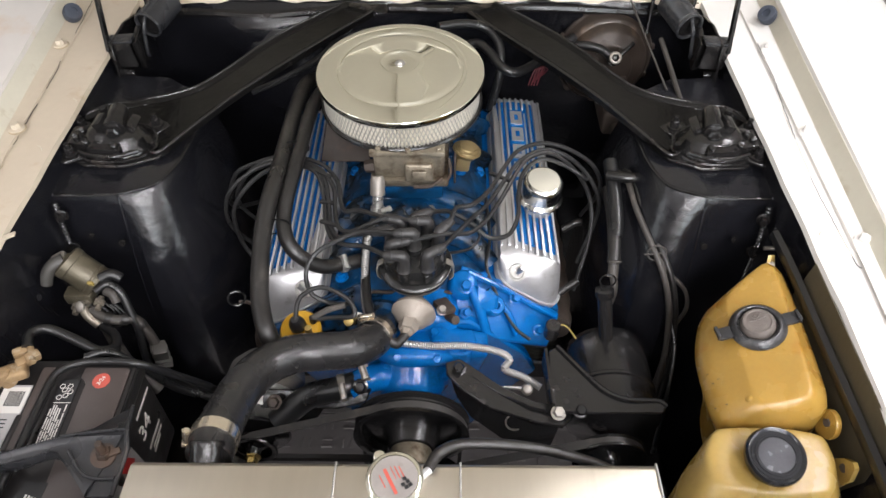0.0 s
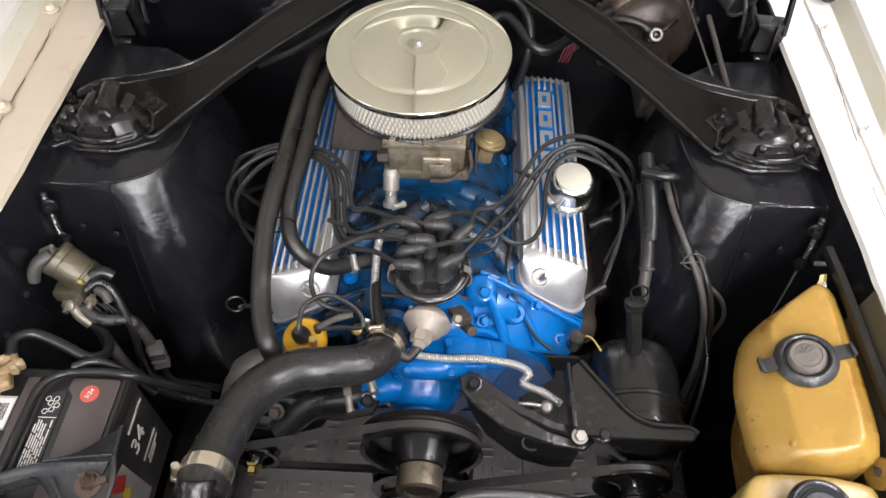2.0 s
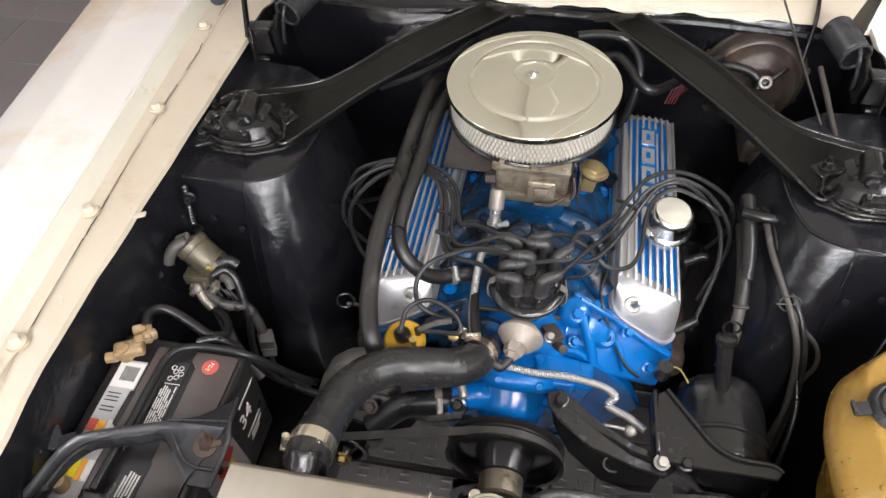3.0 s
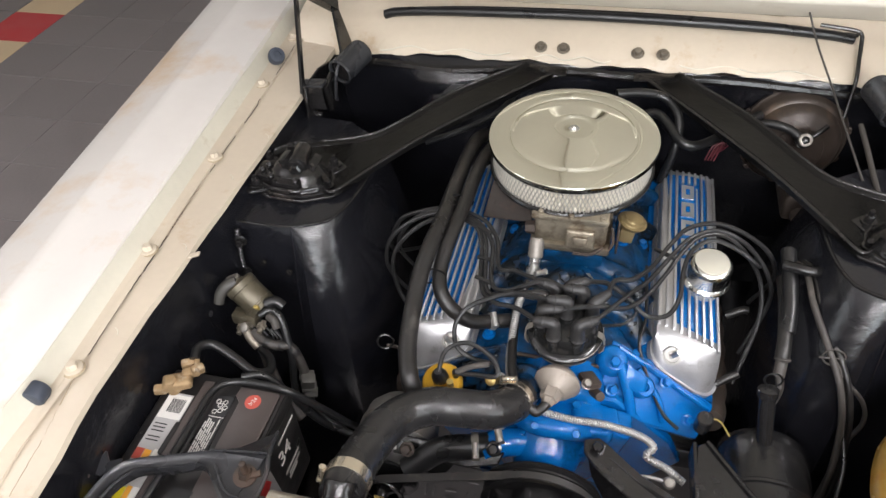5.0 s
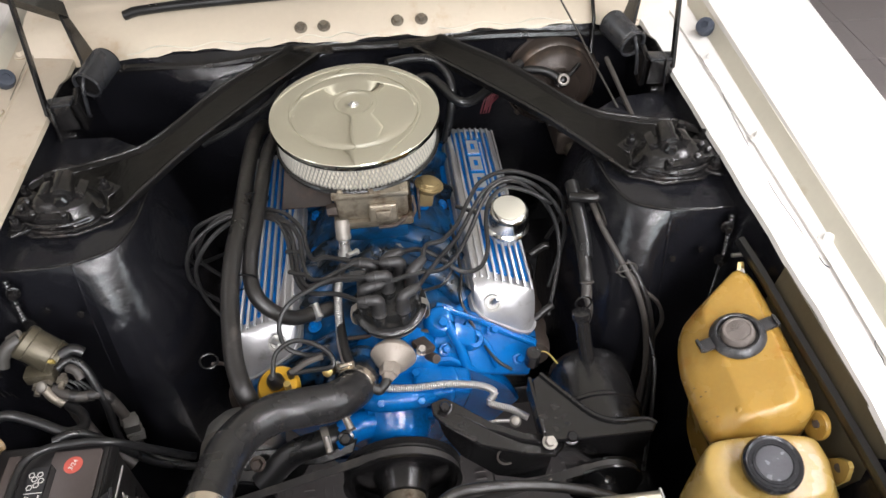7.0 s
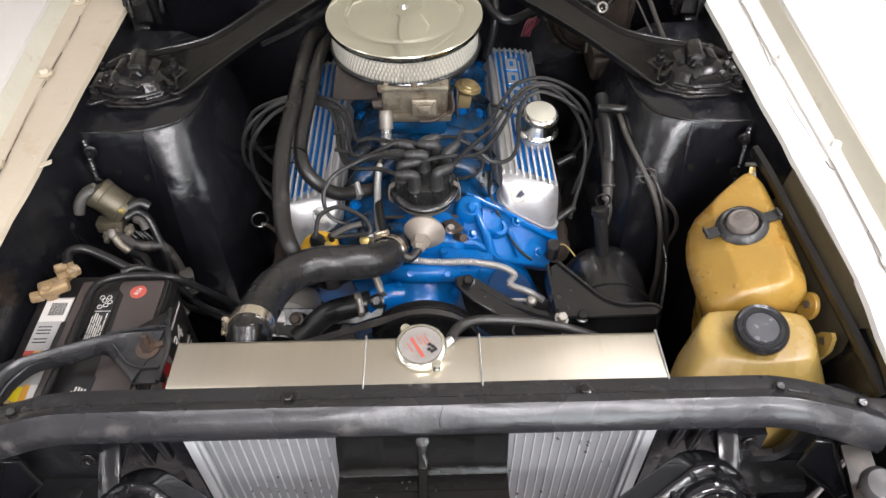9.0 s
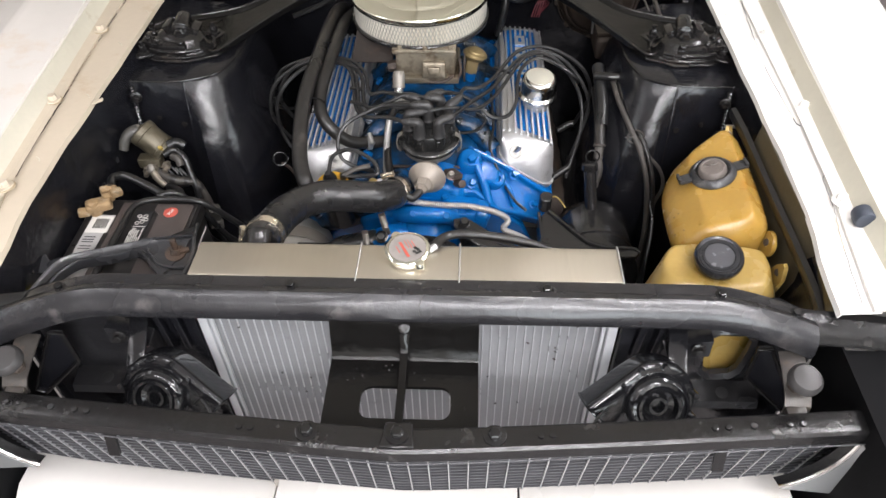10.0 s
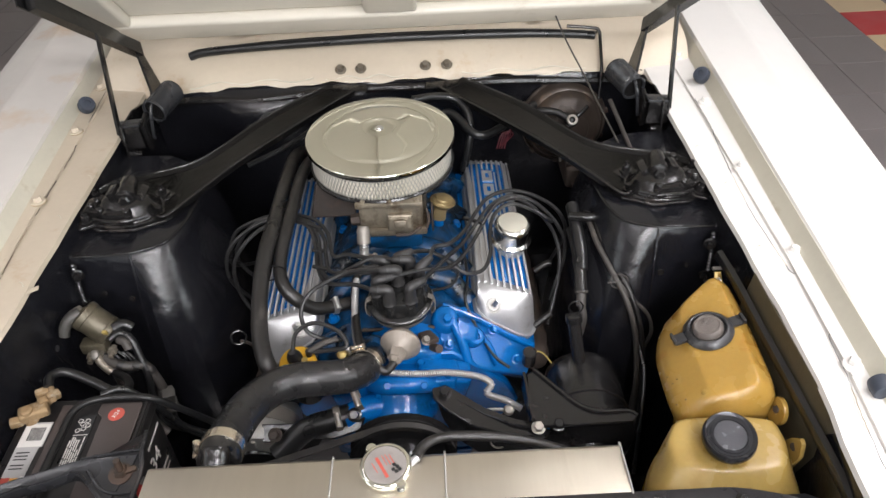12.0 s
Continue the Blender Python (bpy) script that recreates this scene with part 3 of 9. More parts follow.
def fender(s):
    side = -0.012 if s > 0 else 0.0
    th = thing("front_fender", (s * 0.8, 0.5, 0.2), "cream-white front fender with a bolted inner gutter" if s > 0 else "cream-white front fender with faint tan stains and a bolted gutter", "fender", "front fenders")
    ys = [-0.115 + 0.05 * k for k in range(36)]
    inner, seam, wall, top = [], [], [], []
    for y in ys:
        lx = max(lip_x(y, s), 0.674)
        sx = min(seam_x(y, s), lx - 0.024)
        ex = edge_x(y) + (0.006 if s < 0 else 0.0) + 0.0015 * math.sin(37 * y) + 0.001 * math.sin(91 * y)
        inner.append([(s * ex, y, 0.938), (s * (ex + 0.003), y, 0.946), (s * (ex + 0.02), y, 0.9475), (s * (sx + 0.012), y, 0.950)])
        seam.append([(s * sx, y, 0.9505), (s * (sx + 0.001), y, 0.9545), (s * (lx - 0.030), y, 0.955), (s * (lx - 0.014), y, 0.956), (s * (lx - 0.008), y, 0.959)])
        wall.append([(s * (lx - 0.009), y, 0.957), (s * (lx - 0.004), y, 0.963), (s * (lx + 0.003), y, 0.980), (s * (lx + 0.006), y, 0.986)])
        ox = 0.865 + 0.085 * (y + 0.1) + side
        zt = 0.986 + 0.010 * (y - 0.2)
        top.append([(s * (lx + 0.004), y, 0.982), (s * (lx + 0.009), y, zt + 0.0015), (s * (lx + 0.02), y, zt + 0.003), (s * (lx * 0.72 + ox * 0.28), y, zt + 0.006), (s * (lx * 0.45 + ox * 0.55 - 0.004), y, zt + 0.0085), (s * (lx * 0.42 + ox * 0.58), y, zt + 0.0115), (s * (lx * 0.39 + ox * 0.61 + 0.004), y, zt + 0.0085), (s * (ox - 0.02), y, zt), (s * (ox + 0.012), y, zt - 0.014), (s * (ox + 0.028), y, zt - 0.05), (s * (ox + 0.035), y, 0.8), (s * (ox + 0.03), y, 0.5), (s * (ox - 0.01), y, 0.22)])
    # left flange and bolts take CREAM for warmer light and stains; right stay WHITE
    part("apron_lip", sheet(inner, 0.0016), CREAM if s < 0 else WHITE, th, "apron flange with an uneven painted edge, the left toned for warm light")
    part("gutter", sheet(seam, 0.0014), CREAM if s < 0 else WHITE, th, "painted bolt flange")
    part("gutter_wall", sheet(wall, 0.0014), GUTTER, th, "yellowed gutter wall with its shade in the colour")
    part("panel", sheet(top, 0.0016), WHITE if s > 0 else STAINED, th, "glossy white outer panel" if s > 0 else "glossy white outer panel with tan stains")
    for y, x in ((0.104, 0.656), (0.351, 0.675), (0.608, 0.678), (0.870, 0.689), (1.103, 0.697)) if s > 0 else ((0.107, 0.652), (0.349, 0.676), (0.608, 0.686), (0.874, 0.708), (1.085, 0.722)):
        zf = 0.9552
        part("grime_ring", lathe([(0.0165, 0), (0.0155, 0.0006), (0.010, 0.0009), (0, 0.0009)], (s * x + 0.001, y - 0.001, zf), (0, 0, 1), 18), GRIME if s < 0 else WHITE, th, "ring of brown grime under the bolt" if s < 0 else "")
        part("bolt", bolt((s * x, y, zf + 0.0008), (0, 0, 1), 0.0080, 0.009, 1.7), CREAM if s < 0 else WHITE, th, "painted flange bolt")
    # hood rest buffers
    bx = 0.716
    bm = lathe([(0.0, -0.004), (0.017, -0.004), (0.0185, 0.002), (0.0185, 0.014), (0.016, 0.019), (0.008, 0.020), (0.008, 0.016), (0, 0.016)], (s * (bx - 0.004), 0.965, 0.970), (-s * 0.55, -0.45, 0.65), 20)
    part("rear_buffer", bm, BLUERUB, th, "grey-blue round rubber hood buffer")
    bm = bmesh.new()
    for dx, r in ((0.664, 0.0145), (0.692, 0.0135)):
        cyl((s * dx, 0.040, 0.970), (s * dx, 0.064, 0.971), r, seg=20, bev=0.003, bm=bm)
    box((s * 0.678, 0.052, 0.966), (0.050, 0.021, 0.018), (0, 0, 0), 0.004, bm=bm)
    part("front_buffer", bm, BLUERUB, th, "dark two-lobed rubber hood buffer")
    # dark open seam between the flanges, broken where sealer fills it
    rnd = random.Random(5 if s > 0 else 9)
    line = [(0.614, -0.10), (0.628, 0.015), (0.641, 0.089), (0.648, 0.165), (0.661, 0.170), (0.663, 0.296), (0.651, 0.304), (0.646, 0.47), (0.656, 0.62), (0.669, 0.767), (0.674, 0.93), (0.684, 1.08)] if s > 0 else [(0.616, -0.08), (0.626, 0.0), (0.642, 0.076), (0.656, 0.21), (0.662, 0.333), (0.672, 0.477), (0.679, 0.613), (0.684, 0.771), (0.694, 0.93), (0.706, 1.08)]
    pts = resample([Vector((x, y, 0.0)) for x, y in line], 150)
    k = 0
    while k < 148:
        n = rnd.randint(3, 12)
        run = pts[k:k + n + 1]
        if len(run) > 2 and rnd.random() < 0.86:
            w = rnd.uniform(0.0003, 0.0008)
            ridge = [(s * (p.x + rnd.uniform(-0.0008, 0.0008)), p.y, 0.9522 + 0.0032 * (p.x > seam_x(p.y, s) - 0.001)) for p in run]
            part("seam_crack", tube(ridge, w, 5, 2), LABELK if rnd.random() < 0.75 else GRIME, th, "dark open seam with old sealer")
        k += n + rnd.randint(0, 1)
    if s < 0:
        part("edge_tab", box((-edge_x(0.362), 0.362, 0.945), (0.022, 0.010, 0.0025), (0, -14, 15), 0.001), CREAM, th, "small bent tab on the flange edge")
    rnd = random.Random(21)
    for k in range(5):
        y = 0.2 + 0.17 * k + rnd.uniform(-0.03, 0.03)
        x = edge_x(y) + rnd.uniform(0.012, 0.035)
        part("paint_chip", tube([(s * x, y, 0.9478), (s * (x + 0.004), y + 0.008, 0.9482), (s * (x + 0.011), y + 0.012, 0.9486)], rnd.uniform(0.0005, 0.001), 5, 3), GUTTER, th, "chipped paint flake")


def aprons():
    for s in (1, -1):
        rows = []
        for y in [-0.1 + 0.08 * k for k in range(16)]:
            e = edge_x(y)
            rows.append([(s * (e + 0.012), y, 0.944), (s * (e + 0.004), y, 0.90), (s * (e - 0.005), y, 0.80), (s * (e - 0.02), y, 0.62), (s * (e - 0.06), y, 0.45), (s * (e - 0.10), y, 0.32)])
        th = thing("inner_apron", (s * 0.6, 0.5, 0.32), "gloss black painted inner wing apron with drilled holes and studs", "apron", "inner aprons")
        part("panel", sheet(rows, 0.002), BLACK, th)
        rnd = random.Random(3)
        for k in range(7 if s < 0 else 4):
            y = (0.06 + 0.07 * k) if s < 0 else 0.42 + 0.11 * k
            x = s * (edge_x(y) - 0.004)
            z = 0.80 + rnd.uniform(-0.05, 0.07) if s < 0 else 0.88 + rnd.uniform(-0.03, 0.03)
            if s < 0:
                part("plug_hole", lathe([(0.0055, 0), (0.0055, 0.0015), (0.0035, 0.0015), (0.003, 0.0002), (0, 0.0002)], (x + 0.001, y, z), (1, 0, 0.05), 14), BEAM, th, "open drilled hole")
            else:
                part("stud", cyl((x, y, z), (x - s * 0.02, y, z), 0.0035, seg=10), DIRTYSTEEL, th, "bare threaded stud")
        for k in range(26):
            y, z, h = rnd.uniform(0.04, 0.44), rnd.uniform(0.70, 0.86), rnd.uniform(0.015, 0.05)
            x = s * (edge_x(y) - 0.0045 - 0.02 * max(0.0, 0.80 - z) / 0.18 - 0.008 * max(0.0, 0.9 - z) / 0.1 * 0.6)
            part("paint_run", tube([(x, y, z), (x - s * 0.001, y + 0.001, z - h * 0.5), (x - s * 0.003, y + 0.0015, z - h)], (0.0008, 0.0016), 6, 4), BLACKM, th, "run in the black paint")
        for y, z in ((0.50, 0.90), (0.86, 0.905)):
            x = s * (edge_x(y) - 0.004)
            part("stud", cyl((x, y, z), (x - s * 0.018, y, z), 0.004, seg=10), BLACKM, th, "bare threaded stud")
        if s > 0:
            # unpainted cream patch, its shade put into an olive-brown colour, and its black sealing strip
            rows = [[(0.602, y, 0.940), (0.593, y, 0.86), (0.585, y, 0.74), (0.575, y, 0.62)] for y in [-0.08 + 0.04 * k for k in range(11)]]
            part("shaded_patch", sheet(rows, 0.0015), APRONIN, th, "unpainted cream apron with its shade in the olive-brown colour")
            pts = spline([(0.583, 0.42, 0.898), (0.586, 0.34, 0.900), (0.588, 0.23, 0.898), (0.589, 0.10, 0.900), (0.588, -0.02, 0.903), (0.586, -0.078, 0.900)], 5)
            rows = [[p + Vector((0.004, 0, 0.010)), p + Vector((-0.004, 0, 0.007)), p + Vector((-0.006, 0, -0.002)), p + Vector((-0.003, 0, -0.010))] for p in pts]
            part("sealing_strip", sheet(rows, 0.003), RUBBER, th, "flat black rubber sealing strip")


def shock_tower(s):
    th = thing("shock_tower", (s * 0.52, 0.65, 0.32), "gloss black welded shock tower with a bolted top cap", "tower", "shock towers")

    base = [(0.640, 0.500), (0.58, 0.498), (0.535, 0.500), (0.500, 0.503), (0.484, 0.5055), (0.466, 0.5122), (0.442, 0.526), (0.432, 0.536), (0.412, 0.60), (0.408, 0.70), (0.425, 0.79), (0.50, 0.84), (0.640, 0.85)]
    way = [(0, -0.5), (0, -0.5), (0, -0.52), (-0.05, -0.72), (-0.38, -1.14), (-0.49, -1.21), (-0.58, -1.20), (-0.74, -0.86), (-0.80, -0.30), (-0.75, 0.0), (-0.6, 0.15), (-0.3, 0.4), (0, 0.4)]

    def sec(z, d):
        return [(s * (p[0] + w[0] * d), p[1] + w[1] * d, z) for p, w in zip(base, way)]
    secs = [sec(0.9035, -0.002), sec(0.9015, 0.001), sec(0.898, 0.004), sec(0.880, 0.013), sec(0.845, 0.030), sec(0.80, 0.050), sec(0.74, 0.072), sec(0.66, 0.092), sec(0.55, 0.108), sec(0.32, 0.12)]
    secs = [[(p[0] * 0.4 + s * 0.5 * 0.6, p[1] * 0.4 + 0.66 * 0.6, 0.9055) for p in secs[0]]] + secs
    part("shell", loft(secs), BLACK, th, sharp=30)
    part("facet_ridge", tube([(s * (0.497 - 0.20 * d), 0.5035 - 0.90 * d, z) for z, d in ((0.899, 0.004), (0.880, 0.013), (0.845, 0.030), (0.80, 0.050), (0.74, 0.072), (0.66, 0.092))], 0.0022, 6, 4), BLACK, th, "folded ridge in the tower face")
    part("flange_lip", tube([(s * x, y, 0.9030) for x, y in ((0.600, 0.4965), (0.55, 0.4955), (0.505, 0.499), (0.47, 0.510), (0.437, 0.528), (0.420, 0.560), (0.410, 0.60), (0.405, 0.66), (0.406, 0.72))], 0.0028, 8, 4), BLACKM, th, "rounded weld lip of the tower top")
    # raised front weld seams
    part("weld_seam", tube([(s * 0.592, 0.476, 0.905), (s * 0.593, 0.464, 0.83), (s * 0.591, 0.455, 0.75), (s * 0.588, 0.448, 0.68)], 0.0055, 10, 12, rib=0.0011, pitch=0.007), HORN, th, "lumpy weld bead")
    rnd = random.Random(4)
    for k in range(3):
        part("rivet", lathe([(0.007, 0), (0.006, 0.003), (0, 0.004)], (s * (0.60 - 0.05 * k), 0.468 - 0.004 * k, 0.85 - 0.012 * k), (0, -1, 0.25), 12), BLACKM, th)
    for x, y, z in ((0.584, 0.466, 0.885), (0.586, 0.458, 0.815)):
        part("flange_bolt", bolt((s * x, y, z), (-s * 0.25, -0.95, 0.2), 0.0075, 0.012, 1.5), BLACKM, th, "painted flange bolt")
    rnd = random.Random(12 if s > 0 else 6)
    for k in range(8):
        z = rnd.uniform(0.76, 0.875)
        f = 0.05 + (0.888 - z) * 4.0
        x = rnd.uniform(0.47, 0.59)
        part("paint_blister", lathe([(rnd.uniform(0.005, 0.009), 0), (0.0035, 0.0009), (0, 0.0012)], (s * x, 0.500 - 0.057 * f + 0.6 * max(0.0, 0.50 - x), z), (0, -0.97, 0.25), 10), BLACK, th, "blister in the black paint")
    # flat gasket plate under the brace
    out = [(0.628, 0.60), (0.60, 0.70), (0.55, 0.735), (0.47, 0.72), (0.432, 0.66), (0.445, 0.585), (0.50, 0.560), (0.57, 0.562)]
    part("top_plate", plate([(s * x, y) for x, y in out], 0.006, pose(0, 0, 0.913)), BLACKM, th, "stamped steel top plate")
    # shock absorber cap: pressed dome with three ears, a clamped sleeve and its big nut
    c = Vector((s * 0.530, 0.622, 0.914))
    dome = [[c + Vector((s * r * math.cos(t) * 1.08, r * math.sin(t) * 0.92, h)) for t in [2 * math.pi * k / 28 for k in range(28)]] for r, h in ((0.060, 0.0), (0.058, 0.006), (0.050, 0.012), (0.044, 0.026), (0.036, 0.033), (0.018, 0.036), (0.001, 0.037))]
    part("cap_dome", loft(dome), BLACKM, th, "pressed steel shock cap")
    part("cap_skirt", tube([c + Vector((s * 0.070 * math.cos(t), 0.058 * math.sin(t), 0.0015 + 0.003 * math.sin(3 * t))) for t in [2 * math.pi * k / 24 for k in range(25)]], 0.0035, 8, 2), BLACKM, th, "wavy rolled skirt")
    sl = part("sleeve", tube([c + Vector((-s * 0.004, 0.040, 0.040)), c + Vector((-s * 0.008, 0.016, 0.042)), c + Vector((-s * 0.012, -0.014, 0.039))], 0.0165, 18, 4), BLACKM, th, "clamped sleeve lying over the cap")
    part("sleeve_band", lathe([(0.0166, -0.006), (0.0190, -0.005), (0.0190, 0.005), (0.0166, 0.006)], c + Vector((-s * 0.011, -0.006, 0.040)), (-s * 0.1, -1, -0.15), 24, close=False), BLACKM, sl)
    part("washer", lathe([(0.0165, 0), (0.0165, 0.003), (0.011, 0.004), (0, 0.004)], c + Vector((-s * 0.012, -0.014, 0.039)), (-s * 0.1, -1, 0.10), 24), BLACKM, th)
    part("nut", lathe([(0.0115, 0), (0.0115, 0.008), (0.008, 0.011), (0, 0.011)], c + Vector((-s * 0.012, -0.018, 0.039)), (-s * 0.1, -1, 0.10), 6), BLACKM, th)
    part("clamp_tab", box(tuple(c + Vector((s * 0.016, 0.004, 0.044))), (0.018, 0.030, 0.014), (8, s * 20, 10 * s), 0.003), BLACKM, sl)
    part("clamp_tab", box(tuple(c + Vector((-s * 0.036, 0.010, 0.034))), (0.016, 0.036, 0.018), (0, s * -30, 0), 0.003), BLACKM, sl)
    for k, (x, y, z) in enumerate(((0.030, -0.040, 0.032), (-0.020, -0.046, 0.030), (0.052, 0.000, 0.026), (0.060, -0.014, 0.024))):
        part("lug_screw", lathe([(0.006, 0), (0.006, 0.005), (0.004, 0.007), (0, 0.007)], c + Vector((s * x, y, z)), (0, -0.4, 0.9), 8), BLACKM, th, "worn screw head")
    part("pressed_rib", tube([c + Vector((s * x, y, z)) for x, y, z in ((-0.050, -0.034, 0.010), (-0.020, -0.056, 0.016), (0.024, -0.054, 0.016), (0.050, -0.040, 0.012))], 0.004, 8, 5), BLACKM, th, "shiny pressed rib")
    part("side_block", bevel_all(loft([[c + Vector((s * x, y, z)) for x, y in ((0.036, -0.034), (0.076, -0.026), (0.078, 0.020), (0.036, 0.028))] for z in (0.0, 0.022)]), 0.005), BLACKM, th, "stepped side lug")
    part("front_block", bevel_all(loft([[c + Vector((s * x, y, z)) for x, y in ((-0.030, -0.056), (0.030, -0.050), (0.026, -0.024), (-0.024, -0.028))] for z in (0.004, 0.028)]), 0.006), BLACKM, th, "raised front lug")
    for dx, dy in ((0.066, -0.040), (0.070, 0.036), (-0.060, 0.044)):
        b = part("ear", plate([(-0.022, -0.016), (0.016, -0.018), (0.024, 0.0), (0.016, 0.018), (-0.022, 0.016)], 0.007, Matrix.Translation(c + Vector((s * dx, dy, 0.007))) @ pose(0, 0, 0, 0, 0, (-30 if dy < 0 else 35) * s + (0 if s > 0 else 180))), BLACKM, th)
        part("bolt", bolt((c.x + s * dx, c.y + dy, c.z + 0.008), (0, 0, 1), 0.0085, 0.012), BLACKM, b)
        part("stud_tip", cyl((c.x + s * dx, c.y + dy, c.z + 0.018), (c.x + s * dx, c.y + dy, c.z + 0.030), 0.0045, seg=10), BLACKM, b)


def strut_brace(s):
    th = thing("strut_brace", (s * 0.35, 0.82, 0.90), "black stamped steel strut brace bolted from tower to cowl", "brace", "strut braces")
    up = [(0.618, 0.690, 0.915), (0.575, 0.722, 0.919), (0.53, 0.732, 0.920), (0.435, 0.760, 0.926), (0.378, 0.810, 0.933), (0.288, 0.920, 0.946), (0.175, 1.020, 0.957), (0.160, 1.040, 0.955)]
    lo = [(0.505, 0.640, 0.915), (0.492, 0.648, 0.917), (0.470, 0.606, 0.917), (0.446, 0.588, 0.917), (0.399, 0.655, 0.923), (0.325, 0.755, 0.933), (0.208, 0.885, 0.946), (0.098, 1.003, 0.955)]
    U, L = [Vector(p) for p in resample(spline(up, 6), 40)], [Vector(p) for p in resample(spline(lo, 6), 40)]
    rows = []
    for a, b in zip(U, L):
        d = (b - a).normalized()
        w = Vector((0, 0, 1))
        pts = [a - w * 0.010, a + w * 0.003, a + d * 0.004 + w * 0.005, a + d * 0.008 + w * 0.003, a + d * 0.012 - w * 0.001]
        pts += [a.lerp(b, 0.5) - w * 0.0015]
        pts += [b - d * 0.012 - w * 0.001, b - d * 0.008 + w * 0.003, b - d * 0.004 + w * 0.005, b + w * 0.003, b - w * 0.010]
        rows.append([(s * p.x, p.y, p.z) for p in pts])
    part("bar", sheet(rows, 0.003), BRACE, th)
    for line in (U, L):
        part("rolled_edge", tube([(s * p.x, p.y, p.z + 0.0035) for p in line], 0.0032, 8, 2), BLACKM, th, "glossy rolled edge")
    part("bolt", bolt((s * 0.462, 0.606, 0.919), (0, 0, 1), 0.0075, 0.010), BLACKM, th, "flange bolt")
    part("bolt", bolt((s * 0.575, 0.700, 0.922), (0, 0, 1), 0.0075, 0.010), BLACKM, th, "flange bolt")
    part("cowl_tab", plate([(s * 0.165, 1.03), (s * 0.07, 1.012), (s * 0.07, 1.045), (s * 0.160, 1.055)], 0.004, pose(0, 0, 0.950)), BLACKM, th)


def cowl():
    th = thing("cowl_panel", (0, 1.2, 0.9), "cream cowl panel with a ragged black paint edge", "cowl")
    rows = []
    n = 64
    for k in range(n + 1):
        x = -0.72 + 1.44 * k / n
        drop = 0.02 * max(0, abs(x) - 0.42) / 0.25
        rag = 0.004 * math.sin(31 * x) + 0.003 * math.sin(77 * x + 1) + 0.002 * math.sin(140 * x)
        crown = 0.012 * (1 - (x / 0.6) ** 2)
        rows.append([(x, 1.060, 0.950 + rag - drop), (x, 1.063, 0.957 + rag * 0.5 - drop), (x, 1.10, 0.978 - drop * 0.5 + crown * 0.5), (x, 1.128, 0.990 + crown), (x, 1.16, 1.002 + crown), (x, 1.22, 1.012 + crown), (x, 1.50, 1.03 + crown)])
    part("panel", sheet(rows, 0.0016), CREAM, th)
    for x0, x1 in ((-0.50, -0.20), (-0.17, 0.02), (0.16, 0.46)):
        pts = [(x0 + (x1 - x0) * k / 12, 1.0668 + 0.004 * math.sin(5 * k + x0 * 40), 0.9605 - 0.02 * max(0, abs(x0 + (x1 - x0) * k / 12) - 0.42) / 0.25 + 0.003 * math.sin(5 * k + x0 * 40)) for k in range(13)]
        part("sealer_line", tube(pts, 0.0016, 6, 4), GUTTER, th, "yellowed ridge of seam sealer")
    for x in (-0.134, -0.085, 0.072, 0.124):
        part("bolt", bolt((x, 1.083, 0.974), (0, -0.45, 0.9), 0.009, 0.011, 1.55), BOLTRUST, th, "rusty zinc hexagon cowl bolt")
    sl = part("seal", tube([(-0.503, 1.135, 1.003), (-0.46, 1.137, 1.012), (-0.3, 1.139, 1.019), (0, 1.14, 1.024), (0.3, 1.14, 1.020), (0.44, 1.14, 1.012), (0.492, 1.14, 1.005)], 0.0105, 10, 6), RUBBER, th, "black rubber cowl seal")
    part("seal_lip", tube([(-0.49, 1.150, 1.010), (-0.3, 1.152, 1.023), (0, 1.153, 1.029), (0.3, 1.152, 1.024), (0.50, 1.148, 1.010)], 0.004, 6, 6), RUBBER, sl)
    for x in (-0.381, 0.357):
        part("clip", plate([(x - 0.016, 1.195), (x + 0.016, 1.195), (x + 0.016, 1.225), (x - 0.016, 1.225)], 0.003, pose(0, 0, 0), warp=lambda v: Vector((v.x, v.y, v.z + 1.030 + 0.3 * (v.y - 1.2)))), SILVER, th, "bent metal seal clip")
    # firewall below
    rows = []
    for k in range(29):
        x = -0.60 + 1.2 * k / 28
        w = 0.012 * math.sin(11 * x) + 0.01 * math.sin(23 * x + 1)
        bulge = 0.055 * math.exp(-((x + 0.33) / 0.17) ** 2) + 0.02 * math.exp(-((x - 0.16) / 0.07) ** 2)
        rows.append([(x, 1.067, 0.945), (x, 1.064 + w * 0.3 - bulge * 0.35, 0.932), (x, 1.066 + w * 0.5 - bulge * 0.8, 0.912), (x, 1.068 + w - bulge, 0.88), (x, 1.070 + w - bulge * 0.8, 0.83), (x, 1.072 + w - bulge * 0.3, 0.79), (x, 1.075 + w, 0.70), (x, 1.08, 0.30)])
    fw = thing("firewall", (0, 1.07, 0.3), "black painted firewall with sealer lumps", "firewall")
    part("panel", sheet(rows, 0.003), BLACK, fw)
    part("lip", tube([(-0.59, 1.062, 0.920), (-0.45, 1.050, 0.926), (-0.35, 1.043, 0.924), (-0.24, 1.048, 0.930), (-0.1, 1.058, 0.934), (0.1, 1.056, 0.933), (0.25, 1.061, 0.935), (0.4, 1.060, 0.930), (0.59, 1.062, 0.918)], 0.010, 8, 8, rib=0.0006, pitch=0.03), BLACKM, fw, "sealer-covered rolled edge")
